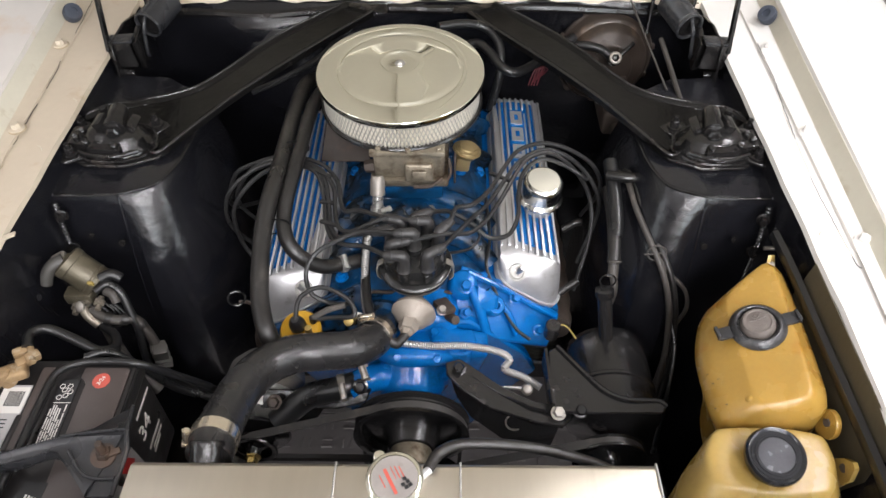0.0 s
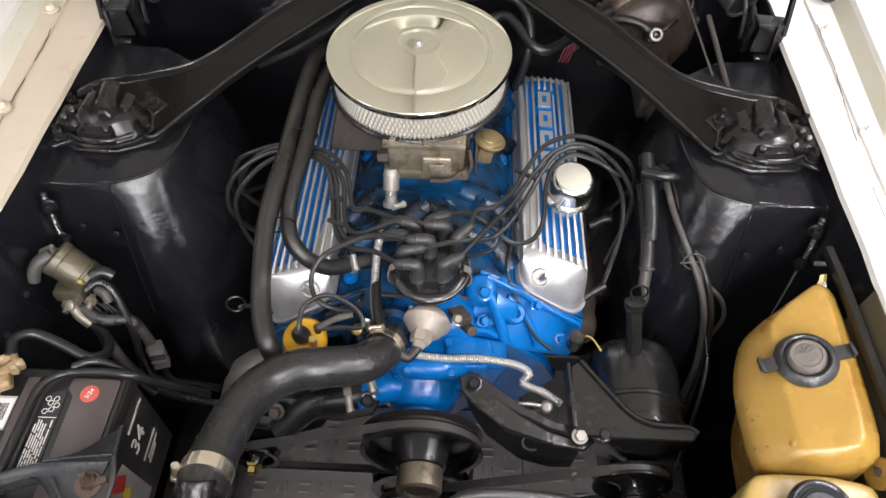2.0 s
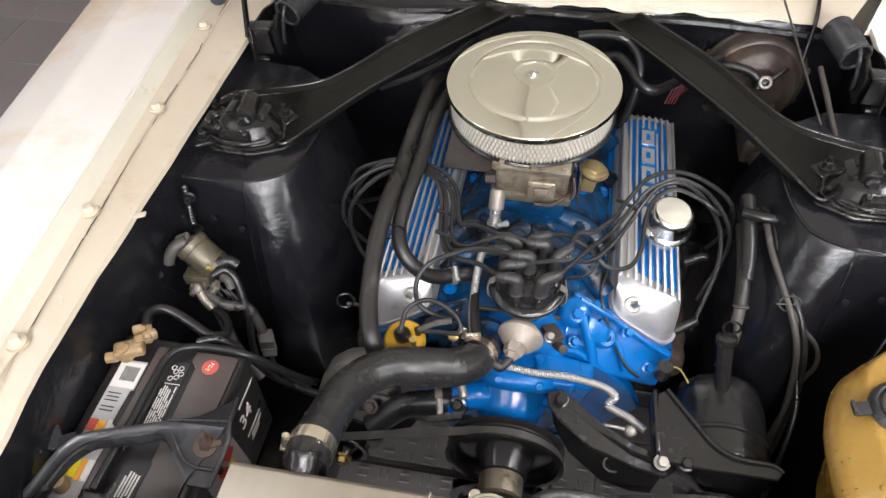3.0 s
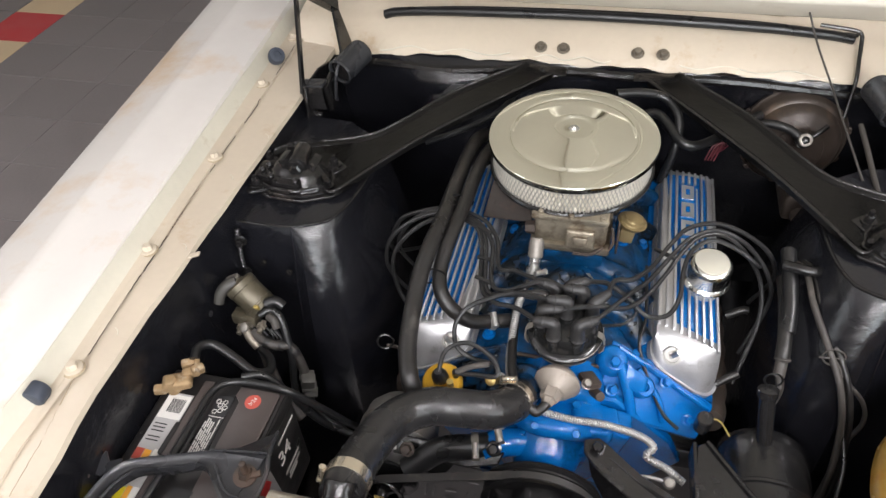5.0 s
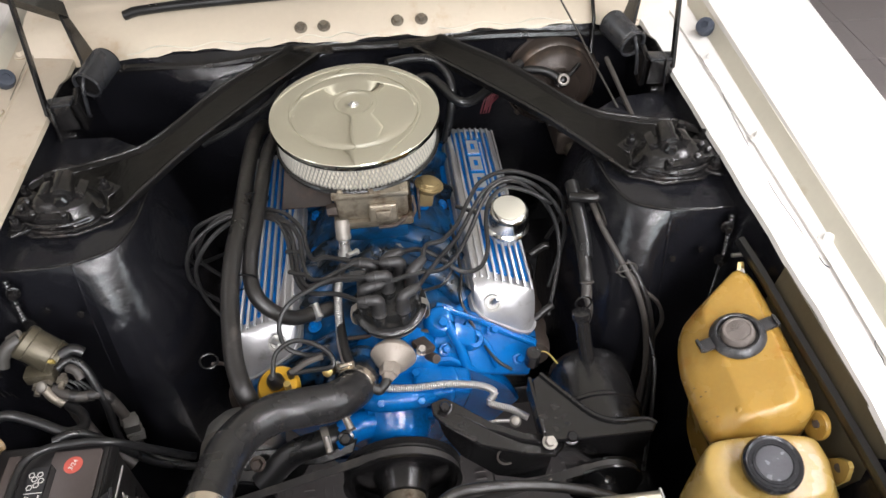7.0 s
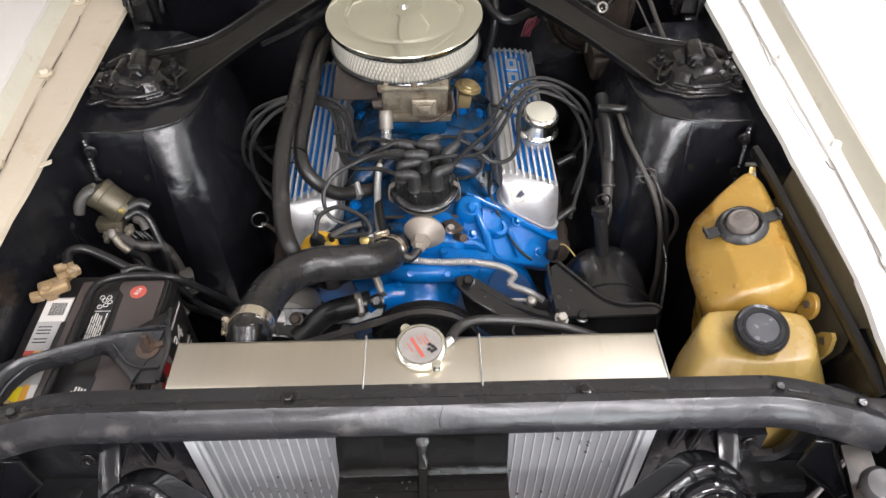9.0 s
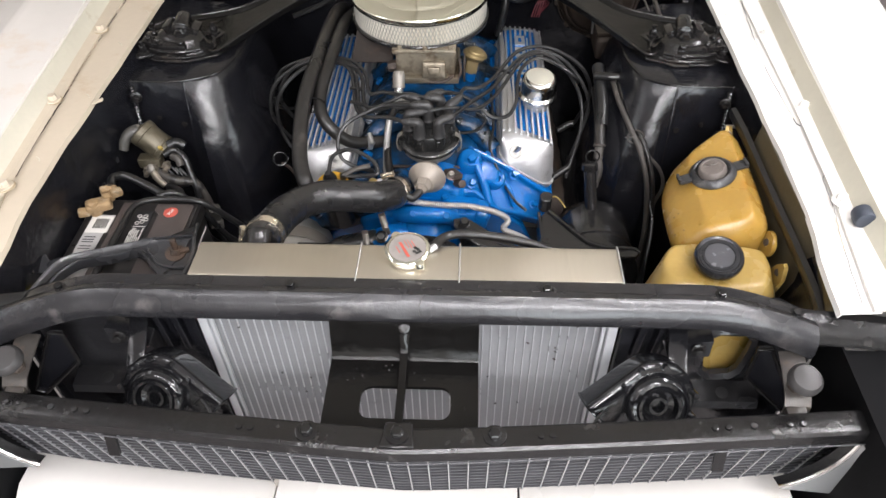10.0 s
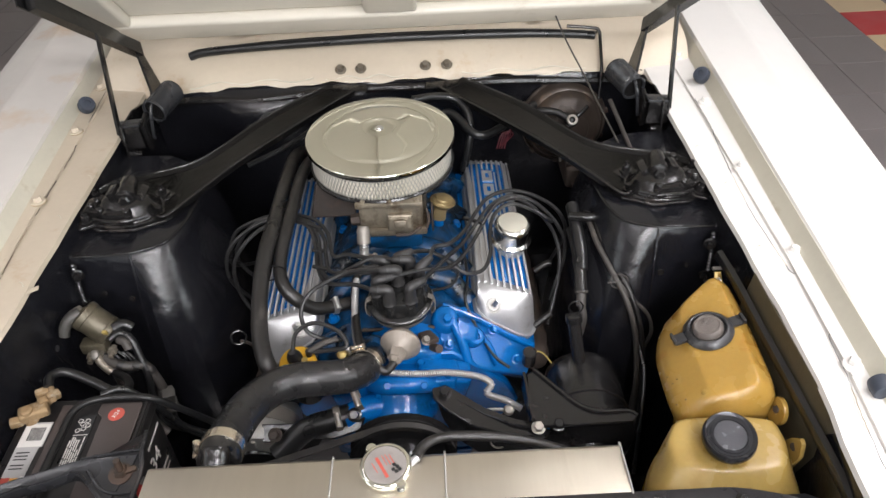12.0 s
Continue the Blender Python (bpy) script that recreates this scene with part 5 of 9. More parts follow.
def hood_stop(s):
    th = thing("hood_stop", (s * 0.53, -0.2, 0.87), "adjustable round hood stop on a bare steel bracket", "hood stop", "hood stops")
    part("bracket", sheet([[(s * 0.514, -0.136, 0.890), (s * 0.531, -0.136, 0.892), (s * 0.548, -0.136, 0.890)], [(s * 0.510, -0.170, 0.888), (s * 0.528, -0.170, 0.890), (s * 0.545, -0.170, 0.888)], [(s * 0.504, -0.206, 0.886), (s * 0.521, -0.206, 0.888), (s * 0.538, -0.206, 0.886)], [(s * 0.503, -0.216, 0.878), (s * 0.520, -0.216, 0.879), (s * 0.537, -0.216, 0.878)], [(s * 0.503, -0.218, 0.866), (s * 0.520, -0.218, 0.867), (s * 0.537, -0.218, 0.866)]], 0.003), STOPSTEEL, th, "dusty bare steel bracket")
    part("bracket_foot", box((s * 0.517, -0.230, 0.872), (0.026, 0.030, 0.012), (10, 0, 0), 0.003), STOPSTEEL, th)
    part("lock_nut", lathe([(0.011, 0), (0.011, 0.007), (0.008, 0.009), (0, 0.009)], (s * 0.521, -0.192, 0.888), (0, -0.2, 1), 6), RUSTY, th, "rusty lock nut")
    part("stem", cyl((s * 0.521, -0.194, 0.88), (s * 0.521, -0.198, 0.912), 0.005, seg=12), RUSTY, th)
    part("pad", lathe([(0, 0), (0.016, 0), (0.0215, 0.004), (0.0215, 0.010), (0.017, 0.016), (0.008, 0.018), (0, 0.018)], (s * 0.521, -0.199, 0.910), (0, -0.25, 1), 24), PAD, th, "dusty round rubber pad")


# ---- radiator ----
def radiator():
    th = thing("radiator", (0, -0.05, 0.42), "aluminium radiator with a welded top tank and silver cap", "radiator")

    def tank_sec(x, f):
        return [(x, 0.000, 0.945), (x, -0.006 + 0.0 * f, 0.950), (x, -0.070 - f, 0.953), (x, -0.079 - f, 0.948), (x, -0.081 - f, 0.90), (x, 0.0, 0.895)]
    xs = [(-0.3055, 0), (-0.304, 0.001), (-0.072, 0.001), (-0.060, 0.006), (0.070, 0.006), (0.082, 0.001), (0.302, 0.001), (0.3035, 0)]
    part("top_tank", bevel_all(loft([tank_sec(x, f) for x, f in xs]), 0.003, 2, 0.6), ALUTANK, th, "folded brushed aluminium tank")
    for x in (-0.067, 0.077):
        part("weld_bead", tube([(x, 0.001, 0.925), (x, 0.000, 0.9465), (x, -0.006, 0.9515), (x, -0.040, 0.953), (x, -0.075, 0.9545), (x, -0.086, 0.946), (x, -0.087, 0.91)], 0.0013, 8, 8, rib=0.0003, pitch=0.003), ALUDULL, th, "weld bead")
    part("weld_bead", tube([(0.303, -0.001, 0.90), (0.3035, -0.001, 0.944), (0.3035, -0.008, 0.951), (0.3035, -0.072, 0.953), (0.3035, -0.081, 0.945), (0.3035, -0.082, 0.90)], 0.0013, 8, 6, rib=0.0003, pitch=0.003), ALUDULL, th, "weld bead")
    neck = part("filler_neck", lathe([(0.036, -0.018), (0.034, -0.008), (0.027, 0.0), (0.025, 0.006), (0.029, 0.009), (0.029, 0.012)], (0.003, -0.030, 0.948), (0, 0, 1), 32), DUSTY, th, "cast filler neck")
    part("overflow_nipple", cyl((0.025, -0.026, 0.955), (0.042, -0.012, 0.957), 0.005, seg=12), ALU, neck)
    c = Vector((0.003, -0.028, 0.959))
    cap = part("cap", lathe([(0.0, 0), (0.031, 0), (0.0325, 0.003), (0.0325, 0.008), (0.030, 0.0105), (0.0275, 0.011), (0.027, 0.0095), (0, 0.0095)], c, (0, -0.05, 1), 40), CHROME, th, "chromed pressure cap")
    for a in (125, 305):
        d = Vector((math.cos(radians(a)), math.sin(radians(a)), 0))
        part("ear", cyl(c + d * 0.033 + Vector((0, 0, 0.001)), c + d * 0.033 + Vector((0, 0, 0.009)), 0.0085, 0.007, 16, 0.0015), CHROME, cap)
    lab = part("label", lathe([(0, 0), (0.0265, 0), (0.0265, 0.0006), (0, 0.0006)], c + Vector((0, -0.0005, 0.0098)), (0, -0.05, 1), 36), CAPLABEL, cap, "round worn paper label with red print")
    # plain red and black bars in place of the maker's print
    for dx, dy, w, h in ((-0.004, 0.010, 0.026, 0.0020), (-0.006, 0.0055, 0.022, 0.0020), (-0.006, 0.001, 0.018, 0.0016), (0.002, -0.006, 0.036, 0.0065), (-0.002, -0.014, 0.018, 0.0018)):
        part("print_bar", box((0, 0, 0), (w * 0.9, h * 0.6, 0.0004), bevel=0, m=Matrix.Translation(c + Vector((0, 0, 0.0108))) @ pose(0, 0, 0, 0, 0, -62) @ pose(dx, dy, 0.0001)), LABELR, lab)
    for dx, dy in ((0.010, 0.004), (0.015, 0.008), (0.014, 0.001), (0.018, 0.004), (0.011, 0.011)):
        part("print_bar", box((0, 0, 0), (0.0045, 0.0042, 0.0004), bevel=0, m=Matrix.Translation(c + Vector((dx, dy - 0.012, 0.0110))) @ pose(0, 0, 0, 0, 0, 30)), LABELK, lab)
    part("inlet_pipe", lathe([(0.022, 0), (0.020, 0.01), (0.020, 0.04), (0.0215, 0.045), (0.020, 0.05)], (-0.226, -0.012, 0.915), (0, 0.75, 0.45), 28), BLACKM, th, "hose spigot")
    # core
    part("fin_core", box((0, -0.060, 0.67), (0.584, 0.045, 0.46), bevel=0), FIN, th, "fine corrugated fins")
    for k in range(47):
        x = -0.288 + 0.01252 * k
        part("core_tube", box((x, -0.0832, 0.67), (0.0015, 0.004, 0.46), bevel=0), TUBE, th)
    rnd = random.Random(17)
    for k in range(12):
        sx = rnd.choice((-1, 1))
        part("dirt_speck", box((sx * rnd.uniform(0.12, 0.28), -0.0862, rnd.uniform(0.66, 0.88)), (rnd.uniform(0.002, 0.006), 0.0015, rnd.uniform(0.002, 0.005)), (0, rnd.uniform(0, 90), 0), 0.0005, 1), RUSTY if k % 2 else LABELK, th, "dark speck stuck in the fins")
    for s in (1, -1):
        part("side_channel", box((s * 0.299, -0.062, 0.67), (0.014, 0.058, 0.46), bevel=0.002), TUBE, th)
        part("channel_lip", box((s * 0.286, -0.088, 0.67), (0.005, 0.006, 0.46), bevel=0.001), TUBE, th)


# ---- engine ----
UR = Vector((0.859, 0, -0.512))
NR = Vector((0.512, 0, 0.859))


def engine():
    th = thing("engine", (0, 0.6, 0.32), "blue-painted V8 engine with grimy valley and pump", "engine")
    # heads
    for s in (1, -1):
        def P(u, n, y):
            q = Vector((0.143, 0, 0.768)) + UR * u + NR * n
            return (s * q.x, y, q.z)
        y0 = 0.420 if s > 0 else 0.382
        secs = [[P(-0.004, -0.003, y), P(0.142, -0.003, y), P(0.150, -0.03, y), P(0.140, -0.10, y), P(0.0, -0.10, y), P(-0.03, -0.03, y)] for y in (y0, y0 + 0.004, 0.92)]
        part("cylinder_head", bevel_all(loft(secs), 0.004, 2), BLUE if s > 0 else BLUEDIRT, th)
        # exhaust manifold
        pts = [P(0.17, -0.045, y0 + 0.0), P(0.185, -0.055, y0 + 0.08), P(0.19, -0.06, 0.65), P(0.185, -0.07, 0.90)]
        part("exhaust_manifold", tube(pts, 0.026, 14, 8, rib=0.002, pitch=0.05), RUSTY, th, "rusty cast exhaust manifold")
        for y in (0.50, 0.61, 0.73, 0.84):
            part("port", tube([P(0.13, -0.05, y), P(0.165, -0.05, y), P(0.185, -0.06, y)], 0.018, 10, 3), RUSTY, th)
    # block and valley
    part("block", bevel_all(loft([[(-0.19, y, 0.66), (-0.10, y, 0.755), (0.10, y, 0.755), (0.19, y, 0.66), (0.15, y, 0.42), (-0.15, y, 0.42)] for y in (0.375, 0.96)]), 0.006), BLUEDIRT, th)
    part("oil_pan", bevel_all(loft([[(-0.14, y, 0.42), (0.14, y, 0.42), (0.11, y, z), (-0.11, y, z)] for y, z in ((0.37, 0.36), (0.6, 0.28), (0.95, 0.34))]), 0.01), BLUEDIRT, th)
    part("gearbox", lathe([(0.16, 0), (0.15, 0.06), (0.11, 0.1)], (0, 0.96, 0.60), (0, 1, 0), 24), BLACKM, th)
    # intake manifold with runners
    im = bmesh.new()
    loft([[(-0.150, y, 0.755), (-0.095, y, z - 0.012), (-0.05, y, z), (0.05, y, z), (0.095, y, z - 0.012), (0.150, y, 0.755)] for y, z in ((0.40, 0.772), (0.43, 0.785), (0.50, 0.79), (0.56, 0.815), (0.70, 0.82), (0.90, 0.80), (0.94, 0.77))], im)
    bevel_all(im, 0.008, 3)
    man = part("intake_manifold", im, BLUEDIRT, th, "grimy blue cast intake manifold")
    for s in (1, -1):
        for y0, y1 in ((0.47, 0.55), (0.56, 0.62), (0.75, 0.70), (0.86, 0.78)):
            part("runner", tube([(s * 0.135, y0, 0.762), (s * 0.10, (y0 * 2 + y1) / 3, 0.795), (s * 0.05, (y0 + y1) / 2, 0.812), (s * 0.01, y1, 0.815)], 0.021, 14, 6), BLUEDIRT, man)
        for y in (0.425, 0.50, 0.60, 0.70):
            part("bolt", bolt((s * 0.122, y, 0.778), (s * 0.2, 0, 1), 0.008, 0.009), BLUE, man)
    part("carb_pad", box((-0.008, 0.64, 0.838), (0.12, 0.13, 0.03), (0, 0, 0), 0.006), BLUEDIRT, man)
    part("rear_boss", cyl((0.083, 0.67, 0.80), (0.083, 0.67, 0.875), 0.014, seg=14, bev=0.003), BLUE, man)
    for x, y, z in ((-0.045, 0.50, 0.803), (0.052, 0.505, 0.803), (-0.085, 0.56, 0.815), (0.082, 0.565, 0.815), (-0.02, 0.545, 0.818), (0.03, 0.548, 0.818)):
        part("valley_bolt", bolt((x, y, z), (0, 0, 1), 0.0075, 0.010, 1.5), DIRTYSTEEL if abs(x) < 0.06 else BLUEDIRT, man)
    part("water_boss", lathe([(0.024, -0.02), (0.022, 0.010), (0.017, 0.014), (0.012, 0.015), (0, 0.012)], (0.045, 0.525, 0.812), (0.1, -0.3, 1), 20), BLUEDIRT, man)
    part("gasket_seam", tube([(-0.135, 0.405, 0.762), (-0.08, 0.398, 0.772), (0.0, 0.394, 0.776), (0.08, 0.398, 0.772), (0.135, 0.405, 0.762)], 0.0035, 8, 5), RUSTY, man, "brown sealer seam")
    # front casting lugs beside the distributor
    part("front_lug", lathe([(0.030, -0.03), (0.026, 0.0), (0.022, 0.012), (0.016, 0.016), (0, 0.016)], (0.088, 0.41, 0.780), (0.1, -0.35, 0.9), 20), BLUE, man)
    part("bolt", bolt((0.092, 0.392, 0.795), (0.05, -0.4, 0.9), 0.009, 0.012, 1.4), BLUE, man)
    part("bolt", bolt((0.150, 0.402, 0.742), (0.3, -0.6, 0.7), 0.007, 0.009, 1.4), BLUE, man)
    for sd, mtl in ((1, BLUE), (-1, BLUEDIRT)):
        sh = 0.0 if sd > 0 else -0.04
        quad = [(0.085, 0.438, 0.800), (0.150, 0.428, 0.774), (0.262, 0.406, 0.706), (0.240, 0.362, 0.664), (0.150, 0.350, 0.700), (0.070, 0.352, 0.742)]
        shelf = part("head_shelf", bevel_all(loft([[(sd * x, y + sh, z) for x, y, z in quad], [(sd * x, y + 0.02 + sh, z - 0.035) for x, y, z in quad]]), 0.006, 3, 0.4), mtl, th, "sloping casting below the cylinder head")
        part("casting_rib", tube([(sd * 0.096, 0.424 + sh, 0.796), (sd * 0.150, 0.414 + sh, 0.770), (sd * 0.205, 0.402 + sh, 0.738), (sd * 0.252, 0.396 + sh, 0.708)], 0.0055, 8, 5), mtl, shelf)
        part("casting_rib", tube([(sd * 0.100, 0.398 + sh, 0.788), (sd * 0.118, 0.372 + sh, 0.752), (sd * 0.128, 0.352 + sh, 0.720)], 0.009, 10, 4), mtl, shelf)
        part("casting_rib", tube([(sd * 0.130, 0.404 + sh, 0.772), (sd * 0.165, 0.382 + sh, 0.738), (sd * 0.182, 0.358 + sh, 0.704)], 0.006, 8, 4), mtl, shelf)
        part("casting_boss", lathe([(0.020, -0.01), (0.018, 0.006), (0.014, 0.010), (0.007, 0.010), (0.006, 0.004), (0, 0.004)], (sd * 0.142, 0.386 + sh, 0.752), (sd * 0.35, -0.55, 0.75), 18), mtl, shelf, "drilled casting boss")
        part("casting_block", bevel_all(loft([[(sd * x, y + sh, z) for x, y, z in ((0.108, 0.402, 0.784), (0.150, 0.394, 0.766), (0.146, 0.372, 0.740), (0.110, 0.372, 0.754))], [(sd * x, y + sh - 0.006, z + 0.010) for x, y, z in ((0.112, 0.402, 0.784), (0.146, 0.394, 0.766), (0.142, 0.376, 0.742), (0.113, 0.376, 0.756))]]), 0.004), mtl, shelf)
        for x, y, z in ((0.178, 0.402, 0.752), (0.222, 0.376, 0.694), (0.092, 0.366, 0.757)):
            part("bolt", bolt((sd * x, y + sh, z), (sd * 0.3, -0.5, 0.8), 0.0075, 0.010, 1.4), mtl, shelf)
    # water passage hump and cast ledge above the pump
    part("water_hump", loft([[(0.012 + w * math.cos(a), y, 0.742 + h * math.sin(a)) for a in [math.pi * k / 12 for k in range(13)]] + [(0.012 - w, y, 0.70), (0.012 + w, y, 0.70)] for y, w, h in ((0.400, 0.070, 0.045), (0.372, 0.072, 0.044), (0.345, 0.064, 0.030), (0.338, 0.055, 0.020))]), BLUE, man, "rounded water passage casting")
    ledge = part("pump_ledge", bevel_all(loft([[(x, y, z) for x, y in ((-0.055, 0.345), (0.105, 0.345), (0.112, 0.318), (0.098, 0.292), (-0.020, 0.286), (-0.055, 0.305))] for z in (0.708, 0.742)]), 0.007, 3), BLUE, man, "flat cast ledge over the water pump")
    for x, y in ((-0.012, 0.296), (0.088, 0.302), (0.040, 0.330), (-0.040, 0.322)):
        part("bolt", bolt((x, y, 0.743), (0, -0.2, 1), 0.008, 0.012, 1.35), BLUE, ledge)
    # head and block front faces
    part("front_face", plate([(-0.20, 0.655), (-0.10, 0.75), (0.10, 0.75), (0.20, 0.655), (0.225, 0.60), (0.14, 0.48), (-0.14, 0.48), (-0.21, 0.60)], 0.02, Matrix(((1, 0, 0, 0), (0, 0, 1, 0.372), (0, 1, 0, 0), (0, 0, 0, 1))), 0.004), BLUE, th)
    # timing cover and water pump
    tc = bmesh.new()
    loft([[(0.11 * math.cos(a) * w, y, 0.62 + 0.125 * math.sin(a) * w) for a in [2 * math.pi * k / 24 for k in range(24)]] for y, w in ((0.375, 1.0), (0.34, 1.0), (0.325, 0.94), (0.31, 0.80), (0.305, 0.7))], tc)
    cover = part("timing_cover", tc, BLUE, th, "blue timing cover")
    box((0.075, 0.325, 0.705), (0.10, 0.05, 0.075), (0, 15, 0), 0.012, 3, bm=(tc2 := bmesh.new()))
    box((-0.075, 0.325, 0.690), (0.10, 0.05, 0.07), (0, -15, 0), 0.012, 3, bm=tc2)
    part("cover_flange", tc2, BLUE, cover)
    wp = bmesh.new()
    lathe([(0.066, 0), (0.066, 0.018), (0.058, 0.026), (0.050, 0.05), (0.034, 0.065), (0.030, 0.10), (0, 0.10)], (0.0, 0.308, 0.668), (0, -1, 0), 32, wp)
    pump = part("water_pump", wp, BLUE, th, "blue cast water pump")
    for a in (20, 75, 130, 165, 235, 300):
        q = Vector((0.062 * math.cos(radians(a)), 0.290, 0.668 + 0.062 * math.sin(radians(a))))
        part("bolt", bolt(q, (0, -1, 0), 0.0075, 0.010, 1.3), BLUE, pump)
    part("pump_neck", tube([(-0.03, 0.285, 0.69), (-0.065, 0.270, 0.70), (-0.10, 0.255, 0.695)], 0.024, 16, 5), BLUE, pump)
    part("pump_arch", tube([(-0.05, 0.31, 0.725), (-0.02, 0.288, 0.742), (0.03, 0.288, 0.742), (0.065, 0.305, 0.722)], 0.018, 12, 6), BLUE, pump)
    for x, z in ((-0.02, 0.748), (0.045, 0.744)):
        part("bolt", bolt((x, 0.283, z), (0, -0.7, 0.7), 0.0075, 0.010, 1.3), BLUE, pump)
    # thermostat housing
    hs = part("thermostat_housing", lathe([(0.034, 0), (0.034, 0.012), (0.026, 0.020), (0.024, 0.05), (0.0, 0.05)], (-0.047, 0.345, 0.768), (0.0, -0.75, 0.45), 24), BLUEDIRT, th, "blue thermostat housing")
    for sx in (-1, 1):
        part("bolt", bolt((-0.047 + sx * 0.040, 0.340, 0.775), (0, -0.75, 0.6), 0.007, 0.009), STEEL, hs)
    part("temperature_sender", cyl((-0.092, 0.335, 0.775), (-0.098, 0.315, 0.80), 0.007, 0.009, 12, 0.001), ZINC, th, "brass temperature sender")
    part("fuel_pump_fitting", cyl((0.018 + 0.045, 0.345, 0.775), (0.075, 0.325, 0.79), 0.008, seg=12, bev=0.001), RUSTY, th, "small rusty fitting")
    # dipstick rings
    part("dipstick_ring", ring((-0.270, 0.322, 0.848), (0.3, -1, 0.3), 0.013, 0.0018), SATIN, th, "round wire dipstick handle")
    part("dipstick", tube([(-0.268, 0.326, 0.834), (-0.262, 0.35, 0.80), (-0.25, 0.40, 0.70)], 0.0030, 8, 5), RUSTY, th)


def valve_cover(s):
    th = thing("valve_cover", (s * 0.2, 0.68, 0.70), "finned polished aluminium valve cover with blue grooves" + (" and a raised badge" if s > 0 else " under the heater hoses"), "valve cover", "valve covers")
    y0, y1 = (0.404, 0.914) if s > 0 else (0.364, 0.874)
    W = 0.140

    def base(u, n, y):
        q = Vector((0.143, 0, 0.768)) + UR * u + NR * n
        return Vector((s * q.x, y, q.z))

    def top(f, y, h=0.0):
        return Vector((s * (0.147 + 0.114 * f), y, 0.8125 - 0.010 * f + h - 0.012 * (2 * f - 1) ** 4))
    out = []
    for r, hi, far, a0 in ((0.022, 1, 1, 0), (0.022, 0, 1, 90), (0.030, 0, 0, 180), (0.052, 1, 0, 270)):
        cu, cy = (W - r if hi else r), (y1 - r if far else y0 + r)
        for k in range(9):
            u, y = cu + r * math.cos(radians(a0 + 11.25 * k)), cy + r * math.sin(radians(a0 + 11.25 * k))
            out.append((u, y if far else y + 0.016 * (1 - u / W)))
    part("flange", loft([[base(u, n, y) for u, y in out] for n in (0.0, 0.009)]), ALU, th, "cast flange", sharp=50)
    secs = []
    for k in (0.0, 0.12, 0.3, 0.5, 0.68, 0.82, 0.92, 0.98, 1.0):
        sec = []
        for u, y in out:
            f = u / W
            nose = 0.078 - 0.042 * f
            front = max(0.0, 1 - (y - y0) / 0.05)
            back = max(0.0, 1 - (y1 - y) / 0.05)
            b = base(0.07 + (u - 0.07) * 0.93, 0.008, y + 0.005 * (front - back))
            t = top(0.06 + 0.88 * f, y + nose * front - 0.010 * back)
            e = 1 - math.sqrt(max(0.0, 1 - k * k))
            q = Vector((b.x + (t.x - b.x) * e, b.y + (t.y - b.y) * (0.45 * e + 0.55 * k if front > 0 else e), b.z + (t.z - b.z) * (k ** 0.9)))
            sec.append(q)
        secs.append(sec)
    part("shell", loft(secs), ALU, th, sharp=50)
    nr = 9
    fa, fb = 0.085, 0.925

    def nose_y(f):
        return y0 + 0.086 - 0.042 * f
    quad = [top(fa - 0.02, nose_y(fa) + 0.012, 0.0008), top(0.5, nose_y(0.5) + 0.010, 0.0008), top(fb + 0.02, nose_y(fb) + 0.010, 0.0008), top(fb + 0.02, y1 - 0.02, 0.0008), top(0.5, y1 - 0.02, 0.0008), top(fa - 0.02, y1 - 0.02, 0.0008)]
    part("groove_paint", loft([[p - Vector((0, 0, 0.004)) for p in quad], quad]), BLUE, th, "blue painted groove floor")
    bl, bh = y0 + 0.185, y1 - 0.055
    for k in range(nr):
        f = fa + (fb - fa) * k / (nr - 1)
        a0, a1 = nose_y(f) - 0.008, y1 - 0.012
        spans = [(a0, a1)] if s < 0 or not 3 <= k <= 5 else [(a0, bl - 0.006), (bh + 0.006, a1)]
        for a, b in spans:
            w = 0.0215
            part("rib", loft([[top(f - w, y, -0.003), top(f - w * 0.8, y, h), top(f + w * 0.8, y, h), top(f + w, y, -0.003)] for y, h in ((a, 0.0035), (a + 0.004, 0.0065), (b - 0.004, 0.0065), (b, 0.004))]), ALU, th)
    if s > 0:
        fl, fr = fa + (fb - fa) * 2.55 / 8, fa + (fb - fa) * 5.45 / 8
        bd = part("badge", loft([[top(fl, bl, h), top(fr, bl, h), top(fr, bh, h), top(fl, bh, h)] for h in (-0.002, 0.0042)]), BLUE, th, "blue badge panel with plain raised blocks")
        L = (bh - bl) / 5.0
        for k in range(5):
            a, b = bl + L * (k + 0.12), bl + L * (k + 0.88)
            f0, f1 = fl + 0.02, fl + 0.23
            part("raised_block", loft([[top(f0, a, h), top(f1, a, h), top(f1, b, h), top(f0, b, h)] for h in (0.003, 0.0072)]), ALU, bd)
            part("raised_notch", loft([[top(f0 + 0.07, a + L * 0.22, h), top(f1 - 0.07, a + L * 0.22, h), top(f1 - 0.07, b - L * 0.22, h), top(f0 + 0.07, b - L * 0.22, h)] for h in (0.006, 0.0076)]), BLUE, bd)
        part("raised_line", loft([[top(fl + 0.265, bl + 0.015, h), top(fl + 0.295, bl + 0.015, h), top(fl + 0.295, bh - 0.01, h), top(fl + 0.265, bh - 0.01, h)] for h in (0.003, 0.0055)]), ALU, bd)
    c = Vector((s * 0.181, y0 + 0.022, 0.792))
    ax = (Vector((-s * 0.08, -0.80, 0.60))).normalized()
    part("bolt_pocket", lathe([(0.015, -0.004), (0.015, 0.001), (0.011, 0.0015), (0.0105, -0.003), (0, -0.003)], c, ax, 20), ALUDULL, th)
